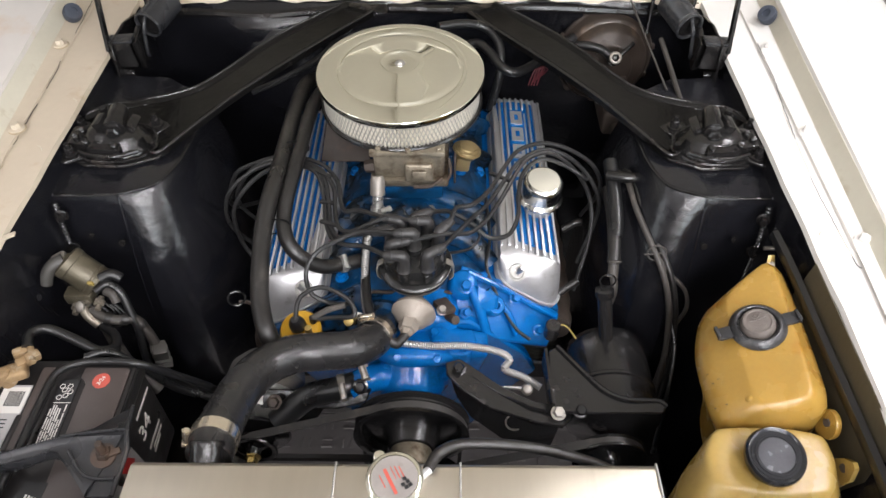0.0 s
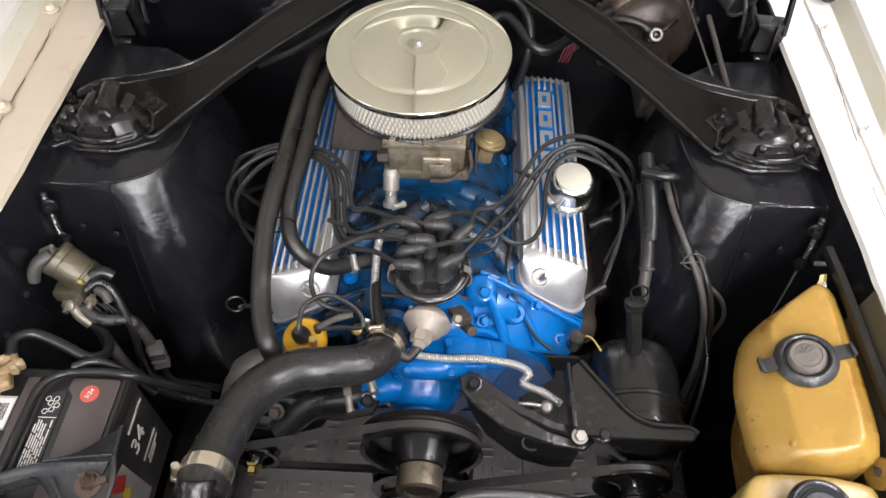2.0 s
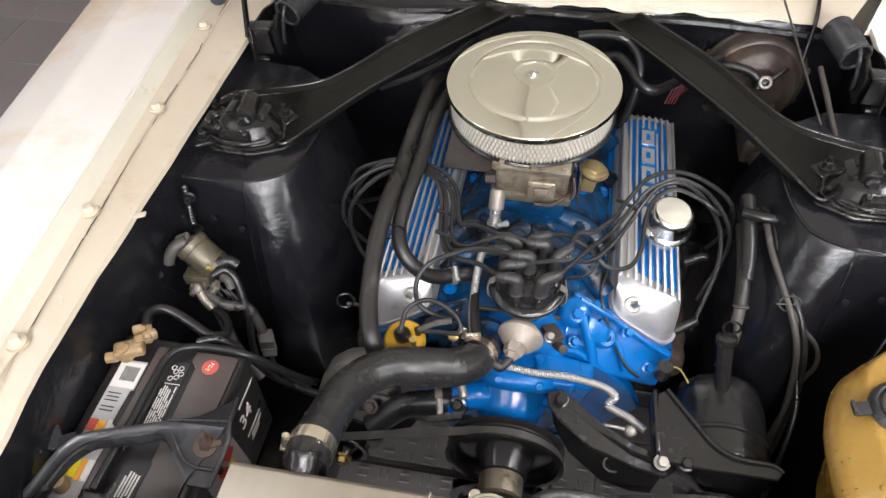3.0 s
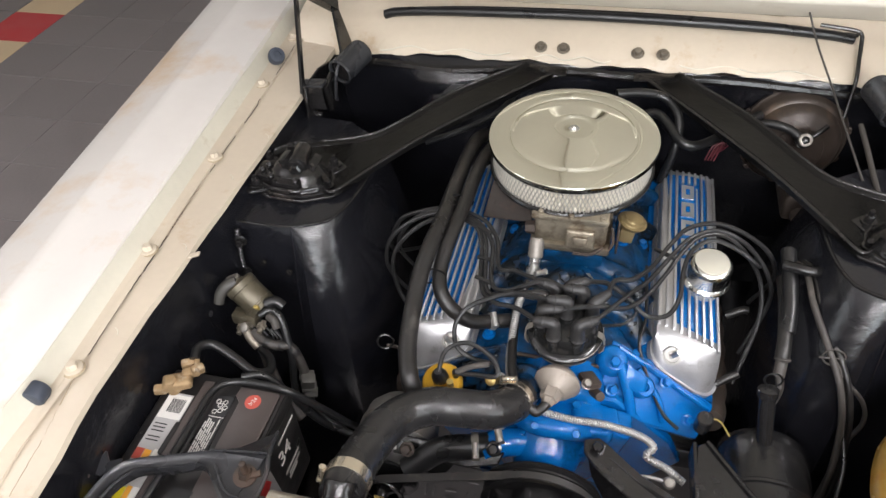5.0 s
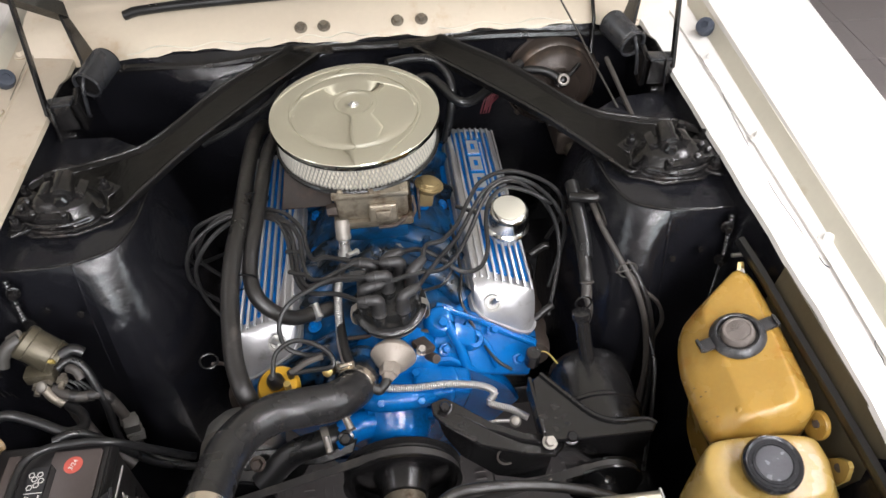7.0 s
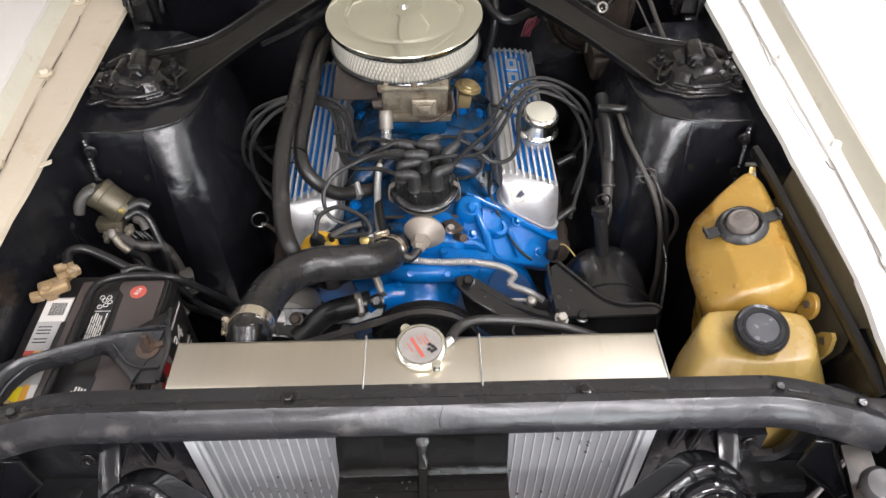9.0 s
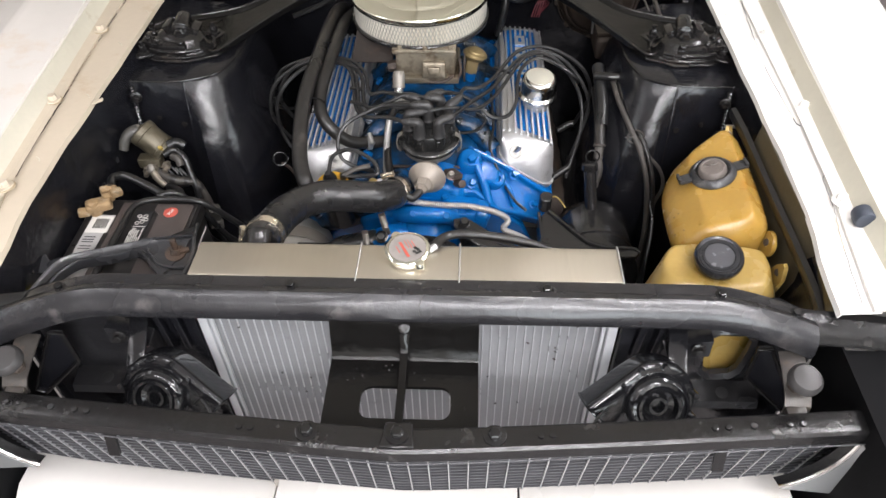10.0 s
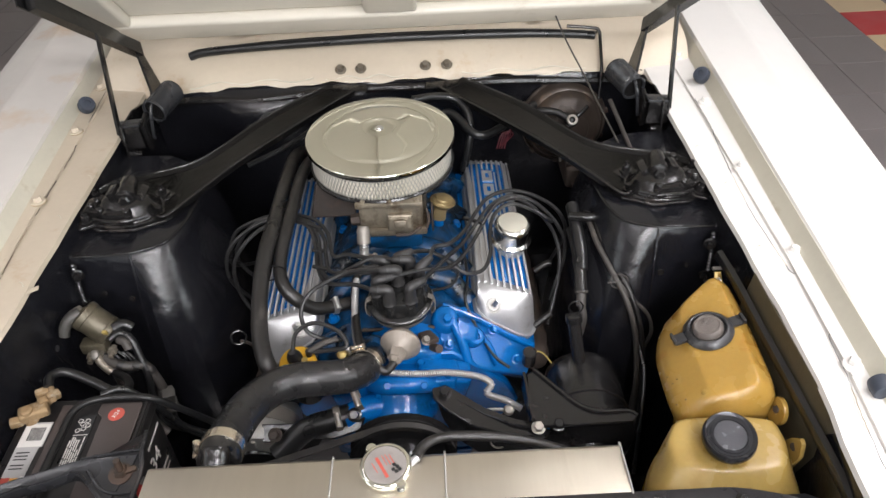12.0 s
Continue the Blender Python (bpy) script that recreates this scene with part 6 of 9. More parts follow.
    part("bolt", bolt(c + ax * 0.001, Vector((s * 0.35, -0.3, 0.9)), 0.0045, 0.020, 1.2), STEEL, th, "socket bolt")
    for y in (0.55, 0.78):
        part("bolt", bolt(base(0.006, 0.010, y), (s * NR.x, 0, NR.z), 0.006, 0.012), STEEL, th)


def breather():
    P = Vector((0.226, 0.575, 0.806))
    th = thing("breather_cap", P, "chrome push-in breather cap on a worn neck", "breather")
    ax = (0.06, -0.10, 1)
    part("neck", lathe([(0.027, -0.01), (0.027, 0.030), (0.025, 0.034), (0, 0.034)], P, ax, 28), ALU, th, "dull worn neck")
    part("cap", lathe([(0.0, 0.026), (0.038, 0.026), (0.0410, 0.028), (0.0415, 0.032), (0.0395, 0.035), (0.0368, 0.038), (0.0365, 0.062), (0.0355, 0.068), (0.0325, 0.0725), (0.0285, 0.0745)], P, ax, 40), CHROMEW, th, "bright chrome cap skirt with a rolled rim")
    part("cap_top", lathe([(0.0290, 0.0738), (0.0282, 0.0750), (0.021, 0.0758), (0.010, 0.0768), (0, 0.0770)], P, ax, 40), SATINCHROME, th, "satin cap top with its cream reflection in the colour")


def air_cleaner():
    c = Vector((-0.025, 0.723, 1.002))
    ax = Vector((0, -0.022, 1)).normalized()
    th = thing("air_cleaner", c - ax * 0.07, "round chrome air cleaner with a pleated white filter", "air filter")
    R = 0.151
    lid = part("lid", lathe([(R - 0.002, -0.012), (R, -0.010), (R, -0.003), (R - 0.0012, -0.001), (R - 0.004, 0.0), (0.116, 0.0042), (0.1135, 0.0030), (0.1115, 0.0012), (0.1085, 0.0018), (0.106, 0.0042), (0.102, 0.0056), (0.08, 0.0082), (0.06, 0.0112), (0.045, 0.0140), (0.036, 0.0158), (0.034, 0.0156), (0.031, 0.0125), (0.028, 0.0118), (0.012, 0.0122), (0, 0.0122)], c, ax, 96), CHROME, th, "mirror-chromed lid")
    part("hexagon_nut", lathe([(0.010, 0.0), (0.010, 0.001), (0.0066, 0.0015), (0.0066, 0.0035), (0.0055, 0.0045), (0.0035, 0.0045), (0.0035, 0.006), (0, 0.006)], c + ax * 0.0118, ax, 6), STEEL, lid, "zinc nut on the centre stud")
    # filter: pleats and an outer wire mesh
    z0, z1 = -0.062, -0.008
    n = 150
    rings = []
    RB = basis(ax)
    for h in (z0, z1):
        rings.append([c + RB @ Vector(((0.141 if k % 2 else 0.1355) * math.cos(math.pi * k / n), (0.141 if k % 2 else 0.1355) * math.sin(math.pi * k / n), h)) for k in range(2 * n)])
    part("filter_element", loft(rings), PAPER, th, "pleated white filter paper", sharp=20)
    bm = bmesh.new()
    cols, rws = 120, 6
    rm = 0.1425

    def on(a, h):
        return c + RB @ Vector((rm * math.cos(a), rm * math.sin(a), h))
    for i in range(cols):
        for j in range(rws):
            for sg in (-1, 1):
                a0 = 2 * math.pi * (i + (0.5 if j % 2 else 0)) / cols
                a1 = a0 + sg * math.pi / cols
                p, q = on(a0, z0 + (z1 - z0) * j / rws), on(a1, z0 + (z1 - z0) * (j + 1) / rws)
                d = (q - p).normalized()
                w = d.cross((p - c).normalized()).normalized() * 0.0010
                o = (p - c).normalized() * 0.0007
                v = [bm.verts.new(x) for x in (p - w, p + w, p + o, q - w, q + w, q + o)]
                for f in ((0, 1, 4, 3), (1, 2, 5, 4), (2, 0, 3, 5)):
                    bm.faces.new([v[k] for k in f])
    mesh_ob = part("filter_mesh", bm, MESHW, th, "expanded metal mesh sleeve")
    mesh_ob["kind"] = "stuff"
    part("base_pan", lathe([(R - 0.014, -0.062), (R - 0.004, -0.060), (R - 0.002, -0.063), (R - 0.003, -0.068), (R - 0.02, -0.072), (0.07, -0.073), (0.06, -0.080), (0, -0.080)], c, ax, 72), SATIN, th, "dark base pan")
    part("upper_band", lathe([(0.1455, -0.017), (0.1475, -0.015), (0.1475, -0.008), (0.138, -0.008)], c, ax, 72, close=False), RUBBER, th, "dark rubber rim")


def carburetor():
    th = thing("carburetor", (-0.008, 0.64, 0.853), "grimy zinc carburetor with brown heat stains", "carburetor")
    bm = box((-0.008, 0.640, 0.896), (0.125, 0.115, 0.06), (0, 0, 0), 0.010, 3)
    part("main_body", bm, CARB, th)
    part("base_flange", box((-0.008, 0.64, 0.861), (0.14, 0.13, 0.016), (0, 0, 0), 0.005), CARB, th)
    part("air_horn", box((-0.010, 0.635, 0.929), (0.132, 0.125, 0.012), (0, 0, 0), 0.005), CARB, th)
    part("throat", cyl((-0.02, 0.68, 0.92), (-0.02, 0.68, 0.94), 0.062, seg=32), CARB, th)
    for sx, y in ((-0.06, 0.58), (0.045, 0.58), (-0.008, 0.576), (-0.06, 0.66), (0.048, 0.66)):
        part("screw", bolt((sx, y, 0.934), (0, 0, 1), 0.005, 0.004, 1.3), CARB, th)
    pc = part("pump_cover", box((0.010, 0.577, 0.888), (0.050, 0.016, 0.036), (-12, 0, 0), 0.006, 3), CARB, th, "accelerator pump cover")
    part("pump_boss", box((0.010, 0.568, 0.889), (0.026, 0.010, 0.018), (-12, 0, 0), 0.004, 2), CARB, pc)
    for dx in (-0.019, 0.019):
        for dz in (-0.012, 0.012):
            part("screw", lathe([(0.0035, 0), (0.0035, 0.003), (0, 0.0035)], (0.010 + dx, 0.571, 0.888 + dz), (0, -1, 0.2), 8), CARB, pc)
    part("pump_lever", tube([(0.05, 0.575, 0.875), (0.03, 0.562, 0.868), (0.0, 0.560, 0.868)], 0.0035, 8, 4), RUSTY, th)
    part("throttle_lever", plate([(-0.012, -0.03), (0.012, -0.03), (0.008, 0.03), (-0.010, 0.026)], 0.004, Matrix.Translation((0.075, 0.60, 0.88)) @ pose(0, 0, 0, 0, 90, 0) @ pose(0, 0, 0, 0, 0, 90)), RUSTY, th)
    part("linkage_rod", tube([(0.062, 0.60, 0.90), (0.066, 0.585, 0.88), (0.058, 0.58, 0.862)], 0.0028, 8, 4), RUSTY, th)
    part("fuel_inlet", cyl((-0.088, 0.60, 0.880), (-0.070, 0.60, 0.882), 0.011, 0.013, 6), RUSTY, th)
    # choke side and heat shield plate
    part("choke_plate", plate([(-0.045, -0.03), (0.045, -0.035), (0.045, 0.03), (-0.03, 0.038)], 0.004, Matrix.Translation((-0.125, 0.628, 0.910)) @ pose(0, 0, 0, 48, -4, 0)), BURNT, th, "rust-brown shield plate")
    part("choke_housing", cyl((-0.078, 0.66, 0.905), (-0.105, 0.66, 0.905), 0.026, seg=24, bev=0.004), CARB, th)
    d0 = Vector((0.095, 0.632, 0.893))
    part("vacuum_pulloff", lathe([(0.008, -0.045), (0.009, -0.012), (0.020, -0.010), (0.024, -0.003), (0.0265, -0.001), (0.0265, 0.001), (0.0235, 0.002), (0.0225, 0.005), (0.017, 0.007), (0.016, 0.0095), (0.009, 0.011), (0, 0.011)], d0, (0.22, 0.05, 0.95), 28), GOLD, th, "yellow zinc choke diaphragm")
    part("pulloff_bracket", box((0.088, 0.627, 0.868), (0.026, 0.020, 0.03), (0, 8, 0), 0.004), GOLD, th)
    pv = thing("pcv_pipe", (-0.062, 0.555, 0.82), "silver ribbed vacuum fitting behind the distributor", "pipe")
    part("fitting", lathe([(0.013, 0.0), (0.0135, 0.006), (0.0125, 0.010), (0.0135, 0.014), (0.0125, 0.018), (0.0135, 0.022), (0.0125, 0.028), (0.010, 0.034), (0, 0.034)], (-0.062, 0.540, 0.866), (0, 0.55, 0.8), 20), DIRTYSTEEL, pv, "ribbed aluminium sleeve")
    part("stub", cyl((-0.063, 0.530, 0.842), (-0.062, 0.548, 0.875), 0.0095, seg=16), STEEL, pv)
    clamp(pv, (-0.063, 0.528, 0.845), (0, 0.45, 0.9), 0.011, (1, -1, 0), STEEL, w=0.008)


def distributor():
    c = Vector((0.008, 0.402, 0.836))
    ax = Vector((0.0, -0.10, 1)).normalized()
    th = thing("distributor", c - ax * 0.08, "black-capped distributor with eight plug leads on a dusty housing", "distributor")
    part("housing", lathe([(0.020, -0.085), (0.022, -0.05), (0.026, -0.034), (0.046, -0.020), (0.053, -0.012), (0.056, -0.003), (0.056, 0.003), (0.044, 0.005)], c, ax, 40), DIRTYSTEEL, th, "dusty steel housing")
    cap = part("cap", lathe([(0.0575, 0.001), (0.0600, 0.004), (0.0600, 0.010), (0.0575, 0.013), (0.0500, 0.015), (0.0480, 0.024), (0.0465, 0.034), (0.042, 0.041), (0.014, 0.046), (0.0, 0.046)], c, ax, 56), BAKELITE, th, "gloss black moulded cap")
    tops = {}
    for key, deg in (("I", 15), ("F", 56), ("H", 92), ("G", 124), ("E", 160), ("C", 200), ("A", 247), ("B", 302)):
        a = radians(deg)
        p = c + Vector((0.0395 * math.cos(a), 0.0395 * math.sin(a), 0.004 * math.sin(a))) + ax * 0.046
        part("tower", lathe([(0.0130, -0.036), (0.0122, -0.010), (0.0100, 0.006), (0, 0.006)], p, ax, 18), BAKELITE, cap)
        tops[key] = p
    for k in range(8):
        a = radians(25 + 45 * k)
        d = Vector((math.cos(a), math.sin(a), 0))
        part("rib", box(tuple(c + d * 0.0505 + ax * 0.024), (0.004, 0.010, 0.018), (0, 0, math.degrees(a)), 0.0015, 1), BAKELITE, cap)
    part("tower", lathe([(0.0125, -0.004), (0.0100, 0.014), (0, 0.014)], c + ax * 0.046, ax, 18), BAKELITE, cap)
    tops["D"] = c + ax * 0.057
    for sx in (-1, 1):
        q = c + Vector((sx * 0.056, -0.016, 0))
        part("cap_clip", loft([[q + Vector((sx * x + dx, 0, z)) for dx in (-0.001, 0.001)] + [q + Vector((sx * x + dx, 0.012, z)) for dx in (0.001, -0.001)] for x, z in ((0.0, -0.016), (0.006, -0.008), (0.007, 0.006), (0.004, 0.018), (-0.004, 0.024))]), DIRTYSTEEL, cap, "sprung steel cap clip")
    part("bright_edge", tube([c + Vector((0.0600 * math.cos(radians(a)), 0.0600 * math.sin(radians(a)), 0.012 + 0.0001 * a)) for a in range(-70, 20, 12)], 0.0007, 6, 3), DIRTYSTEEL, cap, "thin pale arc on the cap rim")
    v = Vector((0.006, 0.330, 0.800))
    can = part("vacuum_advance", lathe([(0.018, -0.022), (0.026, -0.018), (0.034, -0.008), (0.0365, -0.003), (0.0365, 0.0), (0.034, 0.002), (0.027, 0.012), (0.019, 0.020), (0.016, 0.022), (0, 0.022)], v, (-0.13, -0.88, 0.02), 40), CANISTER, th, "dusty round vacuum canister")
    hx = Vector((-0.20, -0.88, -0.02)).normalized()
    part("hexagon", lathe([(0.0165, 0.004), (0.0165, 0.024), (0.0145, 0.030), (0.011, 0.031), (0.0085, 0.040), (0, 0.040)], v + Vector((-0.002, -0.006, 0.004)), hx, 6), CANISTER, can, "pale hexagon outlet")
    part("arm", box(tuple((v + c + Vector((0, 0, -0.045))) / 2), (0.026, 0.075, 0.016), (-18, 0, 0), 0.004), DIRTYSTEEL, th)
    part("hold_down", box((0.056, 0.352, 0.792), (0.026, 0.034, 0.012), (-10, 12, 30), 0.004), RUSTY, th, "rusty hold-down foot")
    part("hold_down_bolt", bolt((0.052, 0.340, 0.797), (0.1, -0.4, 1), 0.007, 0.010, 1.3), DIRTYSTEEL, th)
    return tops, v + hx * 0.038 + Vector((-0.002, -0.006, 0.004))


def plug_leads(tops):
    def lead(key, head, pts, n=8):
        """An elbow boot on its tower, then the wire through the given points."""
        th = thing("spark_plug_lead", tops[key], "grey-black silicone spark plug lead with a moulded boot", "ignition lead", "plug leads")
        p = tops[key]
        up = Vector((0, -0.08, 1)).normalized()
        e = p + up * 0.029
        d = Vector(head).normalized()
        bt = tube([p - up * 0.002, p + up * 0.012, e - up * 0.005, e - up * 0.0005 + d * 0.0015, e + d * 0.007 + up * 0.002, e + d * 0.018 + up * 0.002], (0.0116, 0.0082), 16, 4)
        lathe([(0.0124, 0), (0.0124, 0.003), (0.0116, 0.004)], p - up * 0.003, up, 16, bt)
        q = e + d * 0.016 + up * 0.002
        lathe([(0.0086, 0), (0.0088, 0.001), (0.0088, 0.003), (0.0078, 0.004), (0.0068, 0.013), (0.0052, 0.015), (0.0046, 0.016), (0, 0.016)], q, d, 16, bt)
        part("boot", bt, BOOT, th, "moulded rubber elbow boot")
        part("wire", tube([q + d * 0.011] + [Vector(x) for x in pts], 0.0039, 8, n), WIRE, th)
    lead("I", (0.62, 0.55, 0.22), [(0.075, 0.452, 0.922), (0.101, 0.467, 0.915), (0.130, 0.504, 0.912), (0.155, 0.554, 0.915), (0.184, 0.598, 0.920), (0.229, 0.621, 0.918), (0.279, 0.625, 0.900), (0.328, 0.626, 0.86), (0.352, 0.640, 0.79), (0.33, 0.66, 0.70)])
    lead("B", (0.85, 0.42, 0.10), [(0.096, 0.437, 0.908), (0.128, 0.481, 0.905), (0.160, 0.537, 0.910), (0.189, 0.577, 0.918), (0.232, 0.603, 0.918), (0.282, 0.603, 0.895), (0.327, 0.598, 0.840), (0.343, 0.588, 0.780), (0.31, 0.54, 0.69)])
    lead("C", (1.0, 0.12, 0.12), [(0.050, 0.400, 0.914), (0.097, 0.421, 0.897), (0.128, 0.458, 0.895), (0.155, 0.507, 0.900), (0.176, 0.547, 0.910), (0.203, 0.583, 0.917), (0.242, 0.599, 0.913), (0.284, 0.598, 0.880), (0.321, 0.591, 0.820), (0.327, 0.552, 0.760), (0.295, 0.47, 0.69)])
    lead("H", (0.90, 0.40, 0.06), [(0.066, 0.463, 0.902), (0.102, 0.449, 0.886), (0.130, 0.437, 0.868), (0.162, 0.446, 0.866), (0.178, 0.474, 0.880), (0.181, 0.518, 0.895), (0.193, 0.559, 0.907), (0.226, 0.585, 0.912), (0.271, 0.589, 0.892), (0.310, 0.592, 0.86), (0.33, 0.70, 0.78)])
    lead("A", (-1.0, 0.02, 0.02), [(-0.070, 0.386, 0.900), (-0.106, 0.400, 0.890), (-0.127, 0.419, 0.885), (-0.141, 0.456, 0.885), (-0.148, 0.499, 0.890), (-0.157, 0.534, 0.903), (-0.174, 0.558, 0.908), (-0.219, 0.581, 0.900), (-0.266, 0.568, 0.890), (-0.306, 0.543, 0.86), (-0.326, 0.537, 0.81), (-0.317, 0.529, 0.74), (-0.27, 0.50, 0.69)])
    lead("D", (-1.0, -0.10, 0.06), [(-0.075, 0.404, 0.915), (-0.117, 0.397, 0.900), (-0.147, 0.387, 0.885), (-0.162, 0.369, 0.870), (-0.164, 0.354, 0.850), (-0.154, 0.343, 0.830), (-0.125, 0.339, 0.815), (-0.10, 0.35, 0.80)])
    lead("E", (-1.0, -0.14, 0.0), [(-0.101, 0.414, 0.895), (-0.119, 0.420, 0.888), (-0.132, 0.447, 0.888), (-0.139, 0.491, 0.892), (-0.147, 0.528, 0.903), (-0.168, 0.560, 0.908), (-0.219, 0.587, 0.902), (-0.272, 0.582, 0.893), (-0.317, 0.559, 0.87), (-0.339, 0.551, 0.83), (-0.339, 0.552, 0.77), (-0.29, 0.56, 0.69)])
    lead("F", (-1.0, -0.10, 0.10), [(-0.035, 0.430, 0.922), (-0.064, 0.424, 0.912), (-0.094, 0.419, 0.900), (-0.117, 0.436, 0.892), (-0.127, 0.479, 0.895), (-0.131, 0.512, 0.902), (-0.145, 0.540, 0.908), (-0.172, 0.569, 0.908), (-0.225, 0.594, 0.902), (-0.270, 0.593, 0.893), (-0.309, 0.582, 0.86), (-0.327, 0.585, 0.80), (-0.29, 0.62, 0.69)])
    lead("G", (-1.0, 0.18, 0.08), [(-0.084, 0.459, 0.908), (-0.109, 0.467, 0.898), (-0.119, 0.494, 0.896), (-0.126, 0.528, 0.903), (-0.142, 0.556, 0.906), (-0.165, 0.577, 0.908), (-0.221, 0.602, 0.902), (-0.280, 0.598, 0.890), (-0.326, 0.595, 0.86), (-0.345, 0.60, 0.78), (-0.30, 0.72, 0.69)])
    # worn clips that hold the leads together
    th = thing("lead_separator", (-0.158, 0.548, 0.90), "chipped grey plastic separators on the plug leads", "separator")
    for x, y, z, a in ((-0.140, 0.492, 0.894, 80), (-0.152, 0.545, 0.911, 60), (-0.135, 0.445, 0.892, 70)):
        part("clip", box((x, y, z), (0.007, 0.030, 0.005), (0, 0, a), 0.002), WIRE, th)
    part("clip", box((0.150, 0.540, 0.910), (0.040, 0.006, 0.006), (0, 0, -30), 0.002), WIRE, th)
    part("wire_eye", ring((0.160, 0.592, 0.860), (0.2, -0.6, 0.8), 0.006, 0.0016, 18), CONDUIT, th, "bright ring terminal")


def hoses(vac):
    th = thing("upper_radiator_hose", (-0.16, 0.16, 0.80), "thick ribbed black upper radiator hose, bent twice", "hose")
    part("hose", tube([(-0.046, 0.302, 0.792), (-0.058, 0.270, 0.808), (-0.085, 0.244, 0.824), (-0.125, 0.230, 0.838), (-0.165, 0.218, 0.848), (-0.200, 0.190, 0.858), (-0.220, 0.148, 0.872), (-0.227, 0.095, 0.893), (-0.227, 0.048, 0.915), (-0.227, 0.018, 0.921)], 0.0285, 28, 36, rib=0.0003, pitch=0.0058), RADHOSE, th)
    clamp(th, (-0.2275, 0.045, 0.916), (0, -1, 0.32), 0.0295, (-1, 0, 0.15), BAND, w=0.018)
    clamp(th, (-0.054, 0.283, 0.803), (-0.3, -0.9, 0.5), 0.0295, (-0.4, 0.2, 1), BAND, w=0.014)
    th = thing("bypass_hose", (-0.07, 0.28, 0.69), "short black bypass hose with two bright clamps", "hose")
    part("hose", tube([(-0.085, 0.262, 0.70), (-0.12, 0.25, 0.70), (-0.17, 0.24, 0.69), (-0.22, 0.21, 0.66)], 0.021, 16, 6), RUBBER, th)
    clamp(th, (-0.075, 0.268, 0.735), (1, 0.3, 0.2), 0.020, (0, -0.6, 0.8), DIRTYSTEEL)
    clamp(th, (-0.112, 0.252, 0.70), (1, 0.25, 0), 0.022, (0, -0.6, 0.8), DIRTYSTEEL)
    # heater hoses
    th = thing("heater_hose", (-0.22, 0.55, 0.84), "dusty black heater hose tied to its neighbour", "hose", "heater hoses")
    part("hose", tube([(-0.222, 0.90, 0.86), (-0.228, 0.84, 0.885), (-0.229, 0.748, 0.903), (-0.226, 0.621, 0.920), (-0.226, 0.540, 0.924), (-0.233, 0.481, 0.915), (-0.237, 0.423, 0.897), (-0.234, 0.356, 0.876), (-0.226, 0.300, 0.860), (-0.211, 0.258, 0.845), (-0.192, 0.240, 0.80)], 0.0145, 14, 8), HOSE, th)
    for p in ((-0.212, 0.600, 0.922), (-0.226, 0.438, 0.893)):
        part("cable_tie", tube([Vector(p) + Vector((0.0285 * math.cos(a) - 0.001, 0.006 * math.cos(a), 0.0165 * math.sin(a) - 0.003)) for a in [2 * math.pi * k / 16 for k in range(17)]], 0.0013, 6, 2), VOID, th, "black cable tie")
    th = thing("heater_hose", (-0.19, 0.5, 0.80), "dusty black heater hose curving to the intake", "hose", "heater hoses")
    part("hose", tube([(-0.192, 0.86, 0.87), (-0.197, 0.757, 0.902), (-0.196, 0.655, 0.922), (-0.199, 0.562, 0.922), (-0.207, 0.500, 0.908), (-0.210, 0.453, 0.888), (-0.200, 0.420, 0.872), (-0.178, 0.406, 0.850), (-0.150, 0.412, 0.822), (-0.118, 0.432, 0.806), (-0.09, 0.445, 0.80)], 0.0125, 14, 8), HOSE, th)
    clamp(th, (-0.118, 0.432, 0.806), (1, 0.45, -0.2), 0.0135, (0, -0.5, 1), STEEL, w=0.010)
    # vacuum hose
    th = thing("vacuum_hose", (-0.05, 0.4, 0.78), "black rubber vacuum hose looping to the canister", "hose")
    part("hose", tube([vac, vac + Vector((-0.010, -0.012, -0.004)), (-0.022, 0.272, 0.800), (-0.048, 0.284, 0.816), (-0.066, 0.330, 0.822), (-0.076, 0.404, 0.822), (-0.078, 0.465, 0.832), (-0.066, 0.50, 0.845)], 0.0075, 10, 6), HOSE, th)
    # braided line
    th = thing("braided_line", (0.0, 0.35, 0.68), "silver braided conduit from carburetor to pump side", "pipe")
    part("conduit", tube([(-0.071, 0.452, 0.853), (-0.074, 0.441, 0.850), (-0.076, 0.396, 0.830), (-0.075, 0.355, 0.800), (-0.062, 0.322, 0.778), (-0.028, 0.300, 0.768), (0.031, 0.292, 0.765), (0.088, 0.298, 0.757), (0.142, 0.300, 0.740), (0.165, 0.294, 0.725), (0.157, 0.283, 0.712), (0.190, 0.275, 0.70), (0.217, 0.262, 0.69)], 0.0060, 10, 10, rib=0.0008, pitch=0.0036), CONDUIT, th)
    # overflow hose behind the tank
    th = thing("overflow_hose", (0.15, 0.02, 0.90), "grey rubber overflow hose lying along the radiator", "hose")
    part("hose", tube([(0.040, -0.012, 0.957), (0.052, 0.010, 0.952), (0.075, 0.024, 0.947), (0.115, 0.029, 0.940), (0.175, 0.030, 0.926), (0.24, 0.026, 0.900), (0.29, 0.022, 0.86), (0.32, 0.02, 0.80)], 0.0068, 10, 6), HOSE, th)
    # rear hoses behind the air cleaner
    th = thing("brake_vacuum_hose", (0.2, 0.9, 0.86), "thick black vacuum hose from intake to brake booster", "hose")
